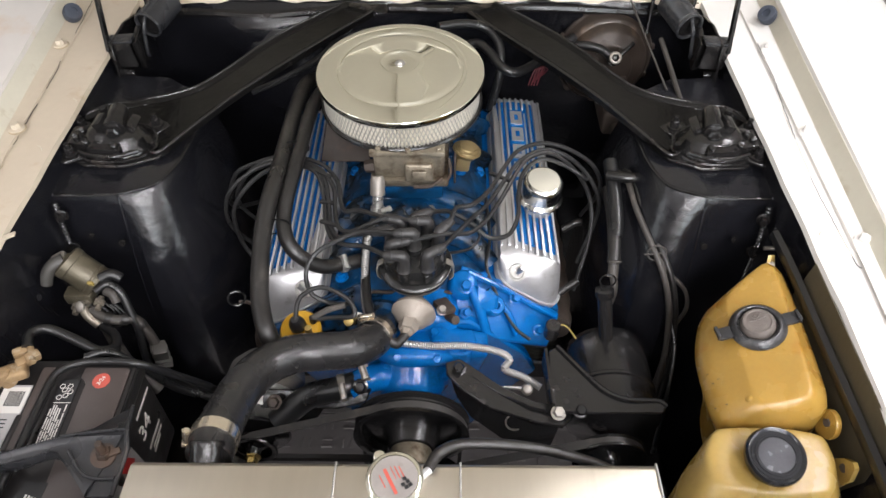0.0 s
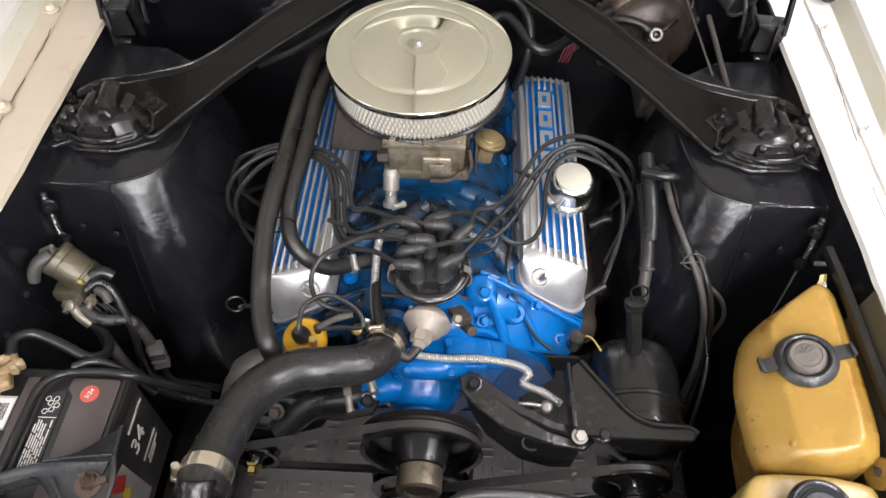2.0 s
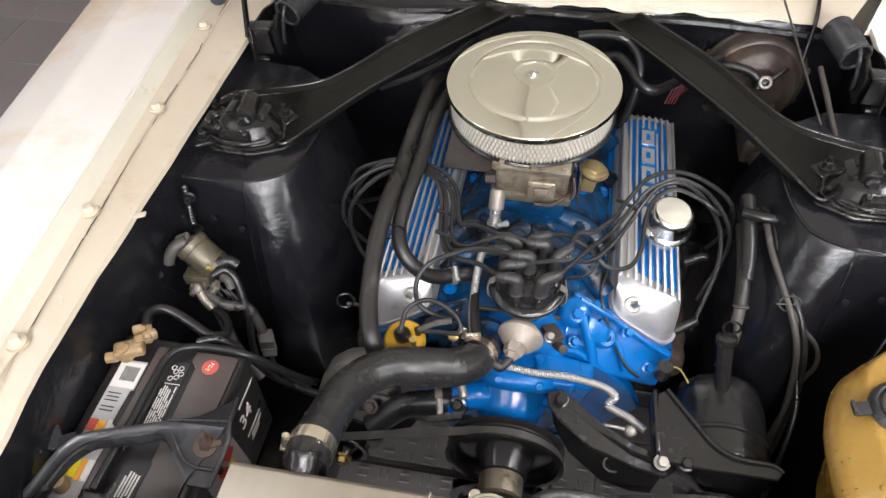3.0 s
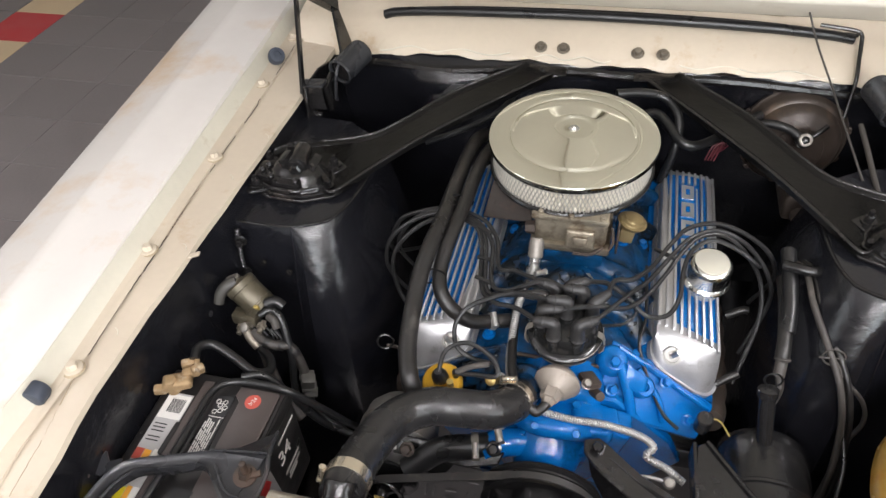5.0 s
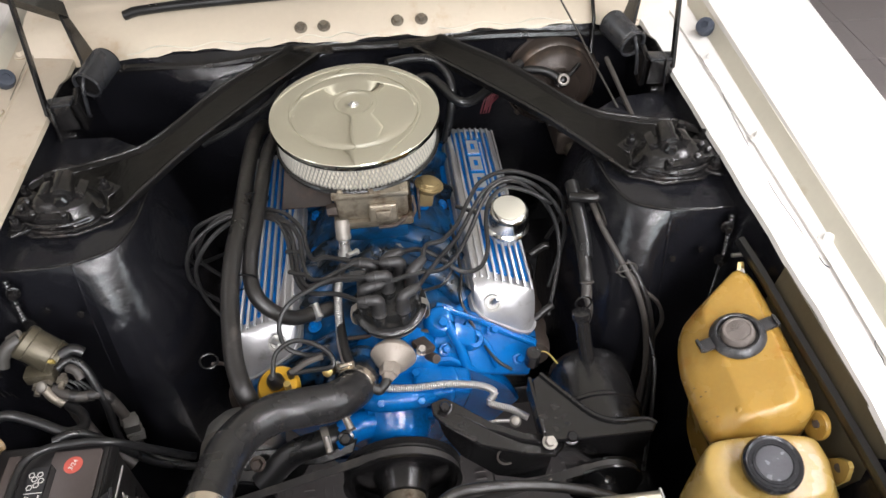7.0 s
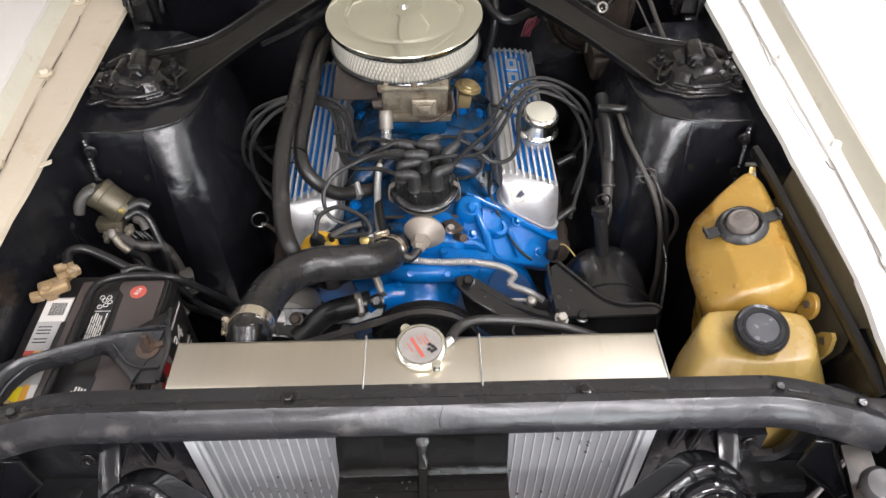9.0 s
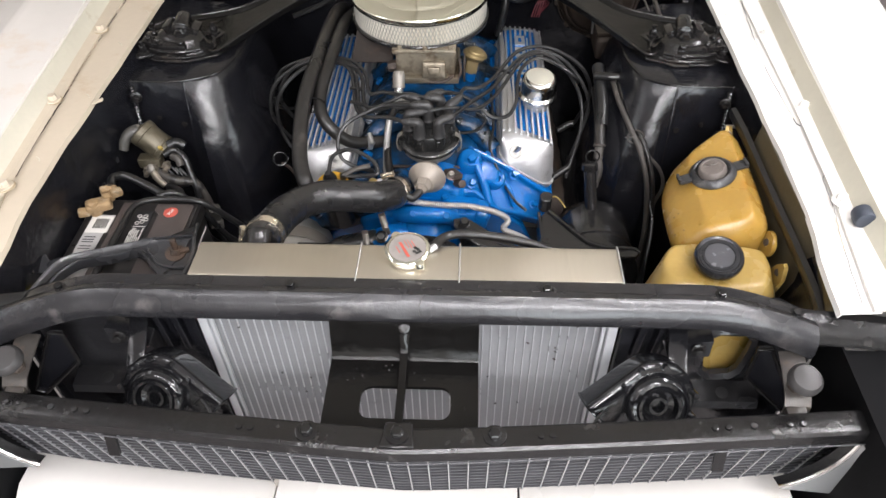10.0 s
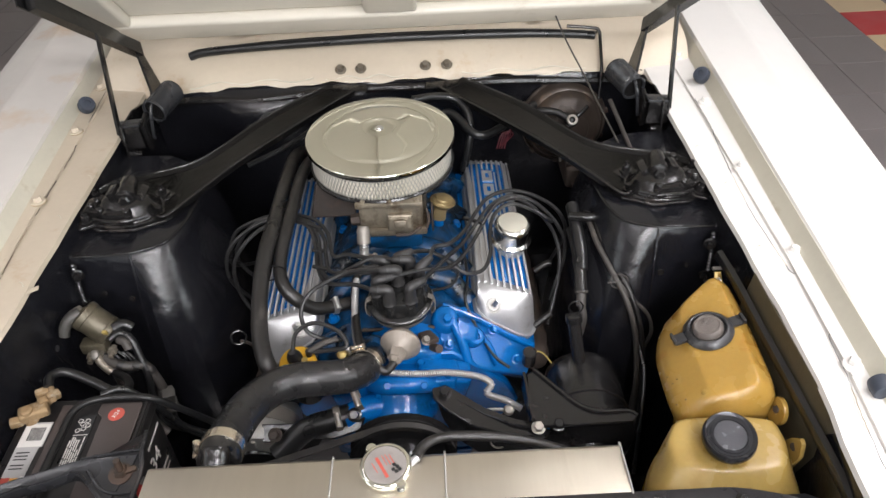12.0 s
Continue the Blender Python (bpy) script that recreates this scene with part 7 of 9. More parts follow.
    part("hose", tube([(0.06, 0.92, 0.90), (0.115, 0.935, 0.925), (0.145, 0.905, 0.922), (0.165, 0.872, 0.912), (0.195, 0.864, 0.902), (0.238, 0.905, 0.895), (0.275, 0.955, 0.893), (0.33, 1.00, 0.90)], 0.0095, 12, 6), RUBBER, th)
    th = thing("crankcase_hose", (0.13, 0.93, 0.86), "black rubber hose arching behind the air cleaner", "hose")
    part("hose", tube([(0.04, 0.93, 0.965), (0.091, 0.950, 0.960), (0.137, 0.955, 0.948), (0.165, 0.925, 0.925), (0.166, 0.890, 0.88), (0.15, 0.88, 0.80)], 0.009, 12, 8), RUBBER, th)
    th = thing("firewall_cable", (-0.3, 0.9, 0.87), "black speedometer cable curving under the brace", "cable")
    part("cable", tube([(-0.12, 1.03, 0.95), (-0.16, 0.98, 0.93), (-0.20, 0.92, 0.905), (-0.27, 0.87, 0.885), (-0.34, 0.845, 0.865)], 0.006, 8, 6), RUBBER, th)


def coil():
    th = thing("ignition_coil", (-0.165, 0.30, 0.72), "ignition coil with a bright yellow cap", "coil")
    ax = Vector((-0.05, -0.25, 1)).normalized()
    c = Vector((-0.170, 0.292, 0.802))
    part("can", lathe([(0.028, -0.10), (0.030, -0.095), (0.030, -0.004), (0.031, 0.0)], c, ax, 32), SATIN, th)
    part("cap", lathe([(0.0315, -0.006), (0.0325, 0.0), (0.0325, 0.010), (0.029, 0.015), (0.014, 0.018), (0.012, 0.030), (0, 0.030)], c, ax, 36), YCAP, th, "yellow moulded cap")
    part("boot", lathe([(0.013, 0.018), (0.013, 0.034), (0.010, 0.042), (0.006, 0.050), (0, 0.050)], c, ax, 20), RUBBER, th, "black centre boot")
    for dx, dy, mtl in ((0.020, 0.006, RUBBER), (0.016, -0.014, ZINC)):
        part("terminal", cyl(c + Vector((dx, dy, 0.012)), c + Vector((dx, dy, 0.030)), 0.0055, seg=12), mtl, th)
    part("lead", tube([c + ax * 0.048, c + Vector((0.004, 0.02, 0.062)), c + Vector((0.035, 0.04, 0.062)), c + Vector((0.075, 0.03, 0.045)), c + Vector((0.085, 0.01, 0.03)), c + Vector((0.05, 0.01, 0.024)), c + Vector((0.022, 0.006, 0.026))], 0.0038, 8, 6), WIRE, th)
    part("sleeve", tube([c + Vector((0.020, 0.006, 0.028)), c + Vector((0.045, 0.018, 0.034)), c + Vector((0.07, 0.026, 0.036))], 0.005, 8, 4), GREYW, th)


# ---- drive ----
def belt_loop(circles, y, w, t=0.006):
    pts = []
    for x, z, r in circles:
        pts += [(x + r * math.cos(a), z + r * math.sin(a)) for a in [2 * math.pi * k / 60 for k in range(60)]]
    pts = sorted(set(pts))

    def half(seq):
        h = []
        for p in seq:
            while len(h) > 1 and (h[-1][0] - h[-2][0]) * (p[1] - h[-2][1]) - (h[-1][1] - h[-2][1]) * (p[0] - h[-2][0]) <= 0:
                h.pop()
            h.append(p)
        return h
    hull = half(pts)[:-1] + half(pts[::-1])[:-1]
    n = len(hull)
    secs = []
    for k in range(n):
        p, q, o = Vector((*hull[k], 0)), Vector((*hull[(k + 1) % n], 0)), Vector((*hull[k - 1], 0))
        d = (q - o).normalized()
        nn = Vector((d.y, -d.x, 0))
        a, b = p, p - nn * t
        secs.append([(a.x, y, a.y), (a.x, y + w, a.y), (b.x, y + w * 0.8, b.y), (b.x, y + w * 0.2, b.y)])
    secs.append(secs[0])
    return loft(secs, caps=False)


PUMP, CRANK, ALT, PSP = (0.004, 0.668, 0.091), (0.0, 0.47, 0.085), (-0.262, 0.615, 0.036), (0.322, 0.652, 0.056)


def pulley(name, spec, y, w, parent, label, mtl=None, hub=0.5):
    x, z, r = spec
    R = r + 0.003
    prof = [(0.0, -0.012), (r * 0.30, -0.012), (r * 0.36, 0.0), (r * hub, 0.006), (r * 0.80, 0.010), (r * 0.86, 0.0), (R, -0.001), (R + 0.001, 0.002), (r * 0.93, w * 0.5), (R, w + 0.001), (r * 0.7, w + 0.003), (0, w + 0.003)]
    return part(name, lathe([(a, -h) for a, h in prof], (x, y, z), (0, -1, 0), 48), mtl or SATIN, parent, label)


def front_drive():
    th = thing("water_pump_pulley", (PUMP[0], 0.2, PUMP[1]), "satin black deep-dish water pump pulley", "pulley")
    x, z, r = PUMP
    part("dish", lathe([(0, 0.024), (0.034, 0.024), (0.037, 0.022), (0.041, 0.004), (0.048, -0.014), (0.074, -0.016), (0.082, -0.010), (0.086, 0.0), (r + 0.003, 0.0), (r + 0.003, -0.002), (r - 0.010, -0.008), (r + 0.002, -0.016), (r - 0.010, -0.022), (r + 0.003, -0.030), (0.03, -0.034), (0, -0.034)], (x, 0.180, z), (0, -1, 0), 64), PUMPK, th, "black spun dish")
    part("hub_nose", lathe([(0.033, 0.022), (0.034, 0.030), (0.034, 0.056), (0.030, 0.060), (0.022, 0.060), (0.020, 0.056), (0, 0.056)], (x, 0.180, z), (0, -1, 0), 32), CARB, th, "bare steel spacer nose")
    solo("drive_belt", belt_loop([PUMP, (ALT[0], ALT[1], ALT[2])], 0.1815, 0.014), BELT, (0, 0.19, 0.5), "dusty grey rubber alternator belt round its pulleys", "belt")
    solo("drive_belt", belt_loop([(PUMP[0], PUMP[1], PUMP[2] * 0.93), CRANK], 0.197, 0.011), RUBBER, (0, 0.2, 0.4), "black rubber crankshaft belt low in the bay", "belt")
    solo("drive_belt", belt_loop([PSP, (0.0, 0.50, 0.07)], 0.150, 0.015), BELT, (0.15, 0.15, 0.5), "dusty grey rubber power steering belt", "belt")
    th = thing("crank_pulley", (0, 0.2, 0.38), "black crankshaft pulley low in the bay", "pulley")
    pulley("disc", CRANK, 0.192, 0.02, th, "")
    pulley("front_disc", (0.0, 0.50, 0.07), 0.15, 0.016, th, "")
    # alternator
    th = thing("alternator", (-0.26, 0.25, 0.55), "dull aluminium alternator under the radiator hose", "alternator")
    x, z, r = ALT
    part("front_housing", lathe([(0.03, 0), (0.060, 0.006), (0.070, 0.022), (0.070, 0.045)], (x, 0.225, z + 0.01), (0, 1, 0), 32), ALUDULL, th)
    for k in range(8):
        a = 2 * math.pi * k / 8
        part("vent_rib", box((x + 0.045 * math.cos(a), 0.224, z + 0.01 + 0.045 * math.sin(a)), (0.030, 0.006, 0.008), (0, -math.degrees(a), 0), 0.002), ALUDULL, th)
    part("stator", cyl((x, 0.270, z + 0.01), (x, 0.300, z + 0.01), 0.072, seg=32), DIRTYSTEEL, th)
    part("rear_housing", lathe([(0.070, 0), (0.066, 0.03), (0.05, 0.05), (0, 0.052)], (x, 0.300, z + 0.01), (0, 1, 0), 32), ALUDULL, th)
    pulley("pulley", ALT, 0.182, 0.013, th, "small black pulley")
    part("pulley_nut", lathe([(0.014, 0), (0.014, 0.004), (0.010, 0.005), (0.010, 0.014), (0, 0.014)], (x, 0.172, z), (0, -1, 0), 6), ZINC, th, "yellow zinc nut")
    part("fan_disc", lathe([(0.02, 0), (0.055, 0.002), (0.058, 0.006), (0, 0.008)], (x, 0.208, z), (0, 1, 0), 24), SATIN, th)
    th = thing("alternator_bracket", (-0.18, 0.24, 0.66), "black slotted alternator adjusting arm", "bracket")
    part("arm", plate([(-0.25, -0.014), (-0.12, -0.022), (-0.072, -0.012), (-0.062, 0.010), (-0.12, 0.006), (-0.25, 0.018)], 0.007, Matrix.Translation((0, 0.238, 0.712)) @ pose(0, 0, 0, 35, -6, 0), 0.002), SATIN, th)
    part("bolt", bolt((-0.078, 0.238, 0.728), (0, -0.6, 0.8), 0.009, 0.012, 1.4), SATIN, th)
    part("slot_bolt", bolt((-0.22, 0.225, 0.70), (0, -0.6, 0.8), 0.009, 0.012, 1.4), RUSTY, th)
    part("lower_arm", plate([(-0.27, -0.05), (-0.16, -0.02), (-0.13, 0.02), (-0.15, 0.03), (-0.26, 0.0)], 0.006, Matrix.Translation((0, 0.235, 0.68)) @ pose(0, 0, 0, 60, -6, 0), 0.002), SATIN, th)


def power_steering():
    th = thing("power_steering_pump", (0.33, 0.28, 0.55), "black power steering pump with a tall filler neck", "pump")
    c = Vector((0.340, 0.235, 0.646))
    part("reservoir", lathe([(0.074, -0.012), (0.080, -0.010), (0.080, 0.002), (0.075, 0.005), (0.075, 0.034), (0.078, 0.036), (0.078, 0.041), (0.075, 0.044), (0.074, 0.11), (0.068, 0.135), (0.050, 0.150), (0, 0.153)], c, (0.03, 1, 0.0), 48), PUMPK, th, "smooth black can with a rolled seam")
    part("filler_neck", tube([(0.336, 0.335, 0.700), (0.332, 0.358, 0.735), (0.326, 0.385, 0.785)], 0.0125, 16, 5), PUMPK, th, "tubular filler neck")
    part("filler_cap", lathe([(0.0145, -0.010), (0.016, -0.008), (0.016, 0.004), (0.010, 0.007), (0, 0.006)], (0.3255, 0.387, 0.790), (-0.08, 0.35, 0.9), 20), PUMPK, th)
    part("cap_ring", ring((0.331, 0.400, 0.803), (0, -1, 0.2), 0.013, 0.0016), SATIN, th, "wire pull ring")
    part("front_plate", lathe([(0.074, 0), (0.074, 0.008), (0.050, 0.012), (0.03, 0.03), (0.018, 0.034), (0, 0.034)], c + Vector((0, -0.006, 0)), (0, -1, 0), 36), PUMPK, th)
    pl = pulley("pulley", PSP, 0.150, 0.016, th, "black steel pulley")
    part("pulley_bolt", lathe([(0.020, 0), (0.020, 0.010), (0.017, 0.012), (0.017, 0.020), (0.010, 0.022), (0.009, 0.017), (0, 0.017)], (PSP[0], 0.142, PSP[1]), (0, -1, 0), 24), PUMPK, pl)
    th = thing("pump_bracket", (0.2, 0.24, 0.60), "black plate bracket holding the steering pump", "bracket")
    part("arm", plate([(0.058, 0.272), (0.082, 0.283), (0.10, 0.272), (0.150, 0.238), (0.20, 0.218), (0.240, 0.214), (0.262, 0.196), (0.243, 0.178), (0.20, 0.180), (0.13, 0.196), (0.085, 0.226), (0.06, 0.252)], 0.010, Matrix.Identity(4), 0.002, warp=lambda v: Vector((v.x, v.y, v.z + 0.748 - 0.19 * (v.x - 0.06)))), PUMPK, th)
    part("arm_web", sheet([[(0.066, 0.262, 0.742), (0.076, 0.250, 0.705), (0.082, 0.246, 0.690)], [(0.105, 0.254, 0.738), (0.100, 0.230, 0.70), (0.104, 0.218, 0.675)], [(0.150, 0.226, 0.730), (0.150, 0.208, 0.69), (0.156, 0.190, 0.652)], [(0.195, 0.206, 0.724), (0.195, 0.192, 0.69), (0.200, 0.180, 0.652)], [(0.240, 0.198, 0.718), (0.238, 0.186, 0.695), (0.230, 0.178, 0.660)]], 0.006), PUMPK, th, "deep black bracket web")
    part("web_hole", lathe([(0.016, 0), (0.016, 0.001), (0.013, 0.001), (0.013, -0.001)], (0.170, 0.196, 0.692), (0, -0.88, 0.45), 24, close=False), DIRTYSTEEL, th, "bright edge of the lightening hole")
    part("tie_plate", plate([(0.226, 0.216), (0.230, 0.308), (0.246, 0.318), (0.280, 0.270), (0.312, 0.230), (0.345, 0.213), (0.392, 0.211), (0.406, 0.201), (0.397, 0.188), (0.30, 0.190), (0.235, 0.194)], 0.008, Matrix.Identity(4), 0.002, warp=lambda v: Vector((v.x, v.y, v.z + 0.728 + 0.010 * math.sin(6 * (v.x - 0.22))))), PUMPK, th, "triangular top plate")
    part("rib", tube([(0.246, 0.316, 0.731), (0.280, 0.269, 0.733), (0.312, 0.229, 0.735), (0.345, 0.212, 0.737), (0.392, 0.210, 0.736), (0.406, 0.201, 0.735)], 0.0045, 8, 6), PUMPK, th)
    part("side_rib", box((0.2275, 0.258, 0.713), (0.006, 0.105, 0.044), (0, 0, 2), 0.002), PUMPK, th)
    part("top_stud", lathe([(0.013, -0.02), (0.013, 0.016), (0.011, 0.018), (0, 0.018)], (0.243, 0.362, 0.716), (0, -0.2, 1), 18), PUMPK, th, "threaded spacer")
    for p, mtl in (((0.080, 0.262, 0.745), PUMPK), ((0.237, 0.196, 0.722), DUSTY), ((0.272, 0.200, 0.722), PUMPK)):
        part("bolt", bolt(p, (0, -0.35, 0.9), 0.009, 0.011, 1.35), mtl, th, "plated bolt" if mtl is DUSTY else "")
    part("lower_bolt", bolt((0.235, 0.16, 0.665), (0, -0.6, 0.8), 0.007, 0.009), DIRTYSTEEL, th)
    th = thing("vent_knob", (0.19, 0.25, 0.68), "small steel ball-ended lever beside the pump bracket", "knob")
    part("stem", tube([(0.15, 0.252, 0.705), (0.17, 0.25, 0.708), (0.188, 0.247, 0.709)], 0.003, 8, 3), STEEL, th)
    part("ball", lathe([(0, -0.010), (0.007, -0.007), (0.010, 0.0), (0.007, 0.007), (0, 0.010)], (0.192, 0.246, 0.709), (0, -0.5, 1), 20), DIRTYSTEEL, th)
    yw = thing("pump_wire", (0.262, 0.352, 0.715), "thin yellow wire beside the steering pump", "wire")
    part("wire", tube([(0.246, 0.352, 0.715), (0.256, 0.362, 0.728), (0.268, 0.358, 0.728), (0.282, 0.342, 0.718)], 0.0014, 6, 5), YELW, yw)
    # pressure pipe behind
    th = thing("steering_hose", (0.35, 0.45, 0.6), "grey-brown steering hose with a crimped fitting", "hose")
    part("hose", tube([(0.356, 0.60, 0.83), (0.358, 0.54, 0.815), (0.355, 0.485, 0.80), (0.353, 0.46, 0.785)], 0.0115, 12, 6), HOSE, th)
    part("fitting", tube([(0.354, 0.472, 0.795), (0.353, 0.455, 0.780), (0.351, 0.440, 0.765)], 0.0095, 12, 4), GREYW, th, "crimped fitting")
    part("pipe", tube([(0.352, 0.445, 0.768), (0.356, 0.43, 0.745), (0.350, 0.42, 0.715), (0.338, 0.40, 0.69)], 0.0065, 10, 5), GREYW, th)
    part("collar", ring((0.354, 0.460, 0.785), (0, 0.6, 0.7), 0.0105, 0.003), GREYW, th)


# ---- battery corner ----
def battery():
    x0, x1, y0, y1, zt = -0.588, -0.391, -0.050, 0.212, 0.838
    th = thing("battery", (-0.495, 0.08, 0.63), "black car battery with a brown-grey lid and printed labels", "battery")
    part("case", box(((x0 + x1) / 2, (y0 + y1) / 2, 0.725), (x1 - x0 - 0.006, y1 - y0 - 0.006, 0.18), bevel=0.006), PLASTIC, th)
    lid = part("lid", box(((x0 + x1) / 2, (y0 + y1) / 2, zt - 0.014), (x1 - x0, y1 - y0, 0.028), bevel=0.005, seg=3), PLASTIC, th)
    part("lid_panel", bevel_all(loft([[(-0.458, -0.040, z), (-0.402, -0.040, z), (-0.400, 0.192, z), (-0.404, 0.197, z), (-0.466, 0.197, z), (-0.468, 0.181, z), (-0.458, 0.170, z)] for z in (zt - 0.002, zt + 0.004)]), 0.0015), LIDGREY, lid, "brown-grey raised panel")
    part("vent_ridge", bevel_all(loft([[(-0.530, -0.03, z), (-0.512, -0.03, z), (-0.508, 0.195, z), (-0.526, 0.195, z)] for z in (zt - 0.002, zt + 0.008)]), 0.003), LIDGREY, lid, "worn brownish lid ridge")
    part("vent_slot", box((-0.530, 0.09, zt + 0.004), (0.010, 0.055, 0.010), (0, 0, -2), 0.004), PLASTIC, lid)
    part("panel_edge", bevel_all(loft([[(-0.3985, -0.04, z), (-0.3925, -0.04, z), (-0.3925, 0.197, z), (-0.3985, 0.197, z)] for z in (zt - 0.002, zt + 0.0045)]), 0.0015), PLASTIC, lid)
    lb = part("warning_label", box((-0.4825, 0.118, zt + 0.001), (0.028, 0.118, 0.0012), bevel=0), LABELK, lid, "black label with white print")
    rnd = random.Random(2)
    for k in range(7):
        y = 0.062 + rnd.uniform(0, 0.004)
        while y < 0.132:
            w = min(rnd.uniform(0.006, 0.022), 0.136 - y)
            if not (k in (3, 4, 5) and y > 0.112):
                part("print_bar", box((-0.4935 + 0.0034 * k, y + w / 2, zt + 0.0019), (0.0017, w, 0.0004), bevel=0), LABELW, lb)
            y += w + rnd.uniform(0.0015, 0.003)
    part("print_line", box((-0.4815, 0.1395, zt + 0.0019), (0.024, 0.0010, 0.0004), bevel=0), LABELW, lb)
    for dx, dy in ((-0.006, 0.148), (0.002, 0.151), (-0.002, 0.160), (0.007, 0.157), (0.004, 0.166), (-0.007, 0.166)):
        part("hazard_sign", lathe([(0.0032, 0), (0.0043, 0.0001), (0.0043, 0.0005), (0.0032, 0.0006)], (-0.4825 + dx, dy, zt + 0.0017), (0, 0, 1), 6, close=False), LABELW, lb)
    fl = part("front_label", box((-0.472, -0.012, zt + 0.0045), (0.030, 0.066, 0.0012), (0, 0, -4), 0), LABELK, lid, "black front label with white print")
    for k in range(5):
        part("print_bar", box((-0.482 + 0.0045 * k, -0.018 + 0.004 * (k % 2), zt + 0.0054), (0.0026, 0.030 + 0.006 * (k % 3), 0.0004), (0, 0, -4), 0), LABELW, fl)
    gl = part("maker_label", box((-0.553, 0.060, zt + 0.001), (0.040, 0.215, 0.0012), bevel=0), LABELG, lid, "grey maker's label with colour bars")
    part("barcode_field", box((-0.553, 0.143, zt + 0.0020), (0.038, 0.042, 0.0004), bevel=0), LABELW, gl)
    for k in range(13):
        part("barcode_bar", box((-0.5615 + 0.0018 * k, 0.145, zt + 0.0024), (0.0008 if k % 3 else 0.0012, 0.024, 0.0004), bevel=0), LABELK, gl)
    for x, y, w, h, mtl in ((-0.566, 0.060, 0.013, 0.018, LABELR), (-0.553, 0.060, 0.011, 0.016, LABELO), (-0.540, 0.060, 0.010, 0.022, LABELW), (-0.562, -0.004, 0.018, 0.024, LABELY), (-0.548, -0.004, 0.008, 0.030, LABELO), (-0.538, -0.004, 0.010, 0.030, LABELW)):
        part("colour_bar", box((x, y, zt + 0.0020), (w, h, 0.0004), bevel=0), mtl, gl)
    for y in (0.112, 0.106, 0.100, 0.090, 0.084):
        part("print_bar", box((-0.558, y, zt + 0.0020), (0.020, 0.0018, 0.0004), bevel=0), LABELK, gl)
    st = part("date_sticker", lathe([(0, 0), (0.0125, 0), (0.0125, 0.0006), (0, 0.0006)], (-0.436, 0.174, zt + 0.0042), (0, 0, 1), 28), LABELR, lid, "round red date sticker")
    words("3/24", st, pose(-0.436, 0.174, zt + 0.0052, 0, 0, 68), 0.0085, LABELW, "date")
    # engine-side label
    m = Matrix.Translation((x1 - 0.0022, 0.150, 0.752)) @ Matrix(((0, 0, 1, 0), (1, 0, 0, 0), (0, 1, 0, 0), (0, 0, 0, 1)))
    words("34", th, m, 0.040, LABELW, "group_number", 0.0006)
    part("print_bar", box((x1 - 0.0024, 0.170, 0.786), (0.0008, 0.055, 0.005), bevel=0), LABELW, th)
    for dy, dz, w in ((0.0, 0.0, 0.05), (0.004, -0.012, 0.04), (-0.004, -0.020, 0.03)):
        part("print_bar", box((x1 - 0.0024, 0.160 + dy, 0.712 + dz), (0.0008, w, 0.005), bevel=0), LABELW, th)
    part("grey_field", plate([(0.02, 0.66), (0.115, 0.66), (0.105, 0.775), (0.02, 0.80)], 0.0008, Matrix.Translation((x1 - 0.0022, 0, 0)) @ Matrix(((0, 0, 1, 0), (1, 0, 0, 0), (0, 1, 0, 0), (0, 0, 0, 1))), 0), LABELG, th, "slanted grey label field")
    for y, z, w, h, mtl in ((0.080, 0.768, 0.022, 0.034, RED), (0.076, 0.737, 0.020, 0.020, LABELY), (0.058, 0.752, 0.016, 0.026, RED), (0.058, 0.722, 0.020, 0.020, LABELO)):
        part("colour_block", box((x1 - 0.0010, y, z), (0.0010, w, h), (25, 0, 0), 0), mtl, th)
    # corroded clamp terminal
    tm = Vector((-0.562, 0.178, zt))
    tp = part("terminal_clamp", box((tm.x, tm.y, tm.z + 0.016), (0.044, 0.026, 0.018), (0, 0, 25), 0.006, 3), BRASS, th, "corroded brass terminal clamp")
    lathe_b = lathe([(0.011, 0), (0.0095, 0.026), (0.007, 0.028), (0, 0.028)], tm + Vector((-0.006, -0.006, 0.002)), (0, 0, 1), 20)
    part("post", lathe_b, BRASS, tp)
    for d in ((0.012, 0.016, 0.020), (0.026, 0.022, 0.026), (0.004, 0.030, 0.024), (-0.022, -0.016, 0.012)):
        part("clamp_lug", box(tuple(tm + Vector(d)), (0.020, 0.014, 0.014), (8, 10, 35 + 400 * d[0]), 0.004, 2), BRASS, tp)
    part("clamp_bolt", cyl(tm + Vector((0.016, 0.038, 0.026)), tm + Vector((0.032, 0.010, 0.030)), 0.0048, seg=10), BRASS, tp)
    part("post", lathe([(0.011, 0), (0.0095, 0.02), (0, 0.021)], (-0.560, -0.030, zt), (0, 0, 1), 20), BRASS, th)


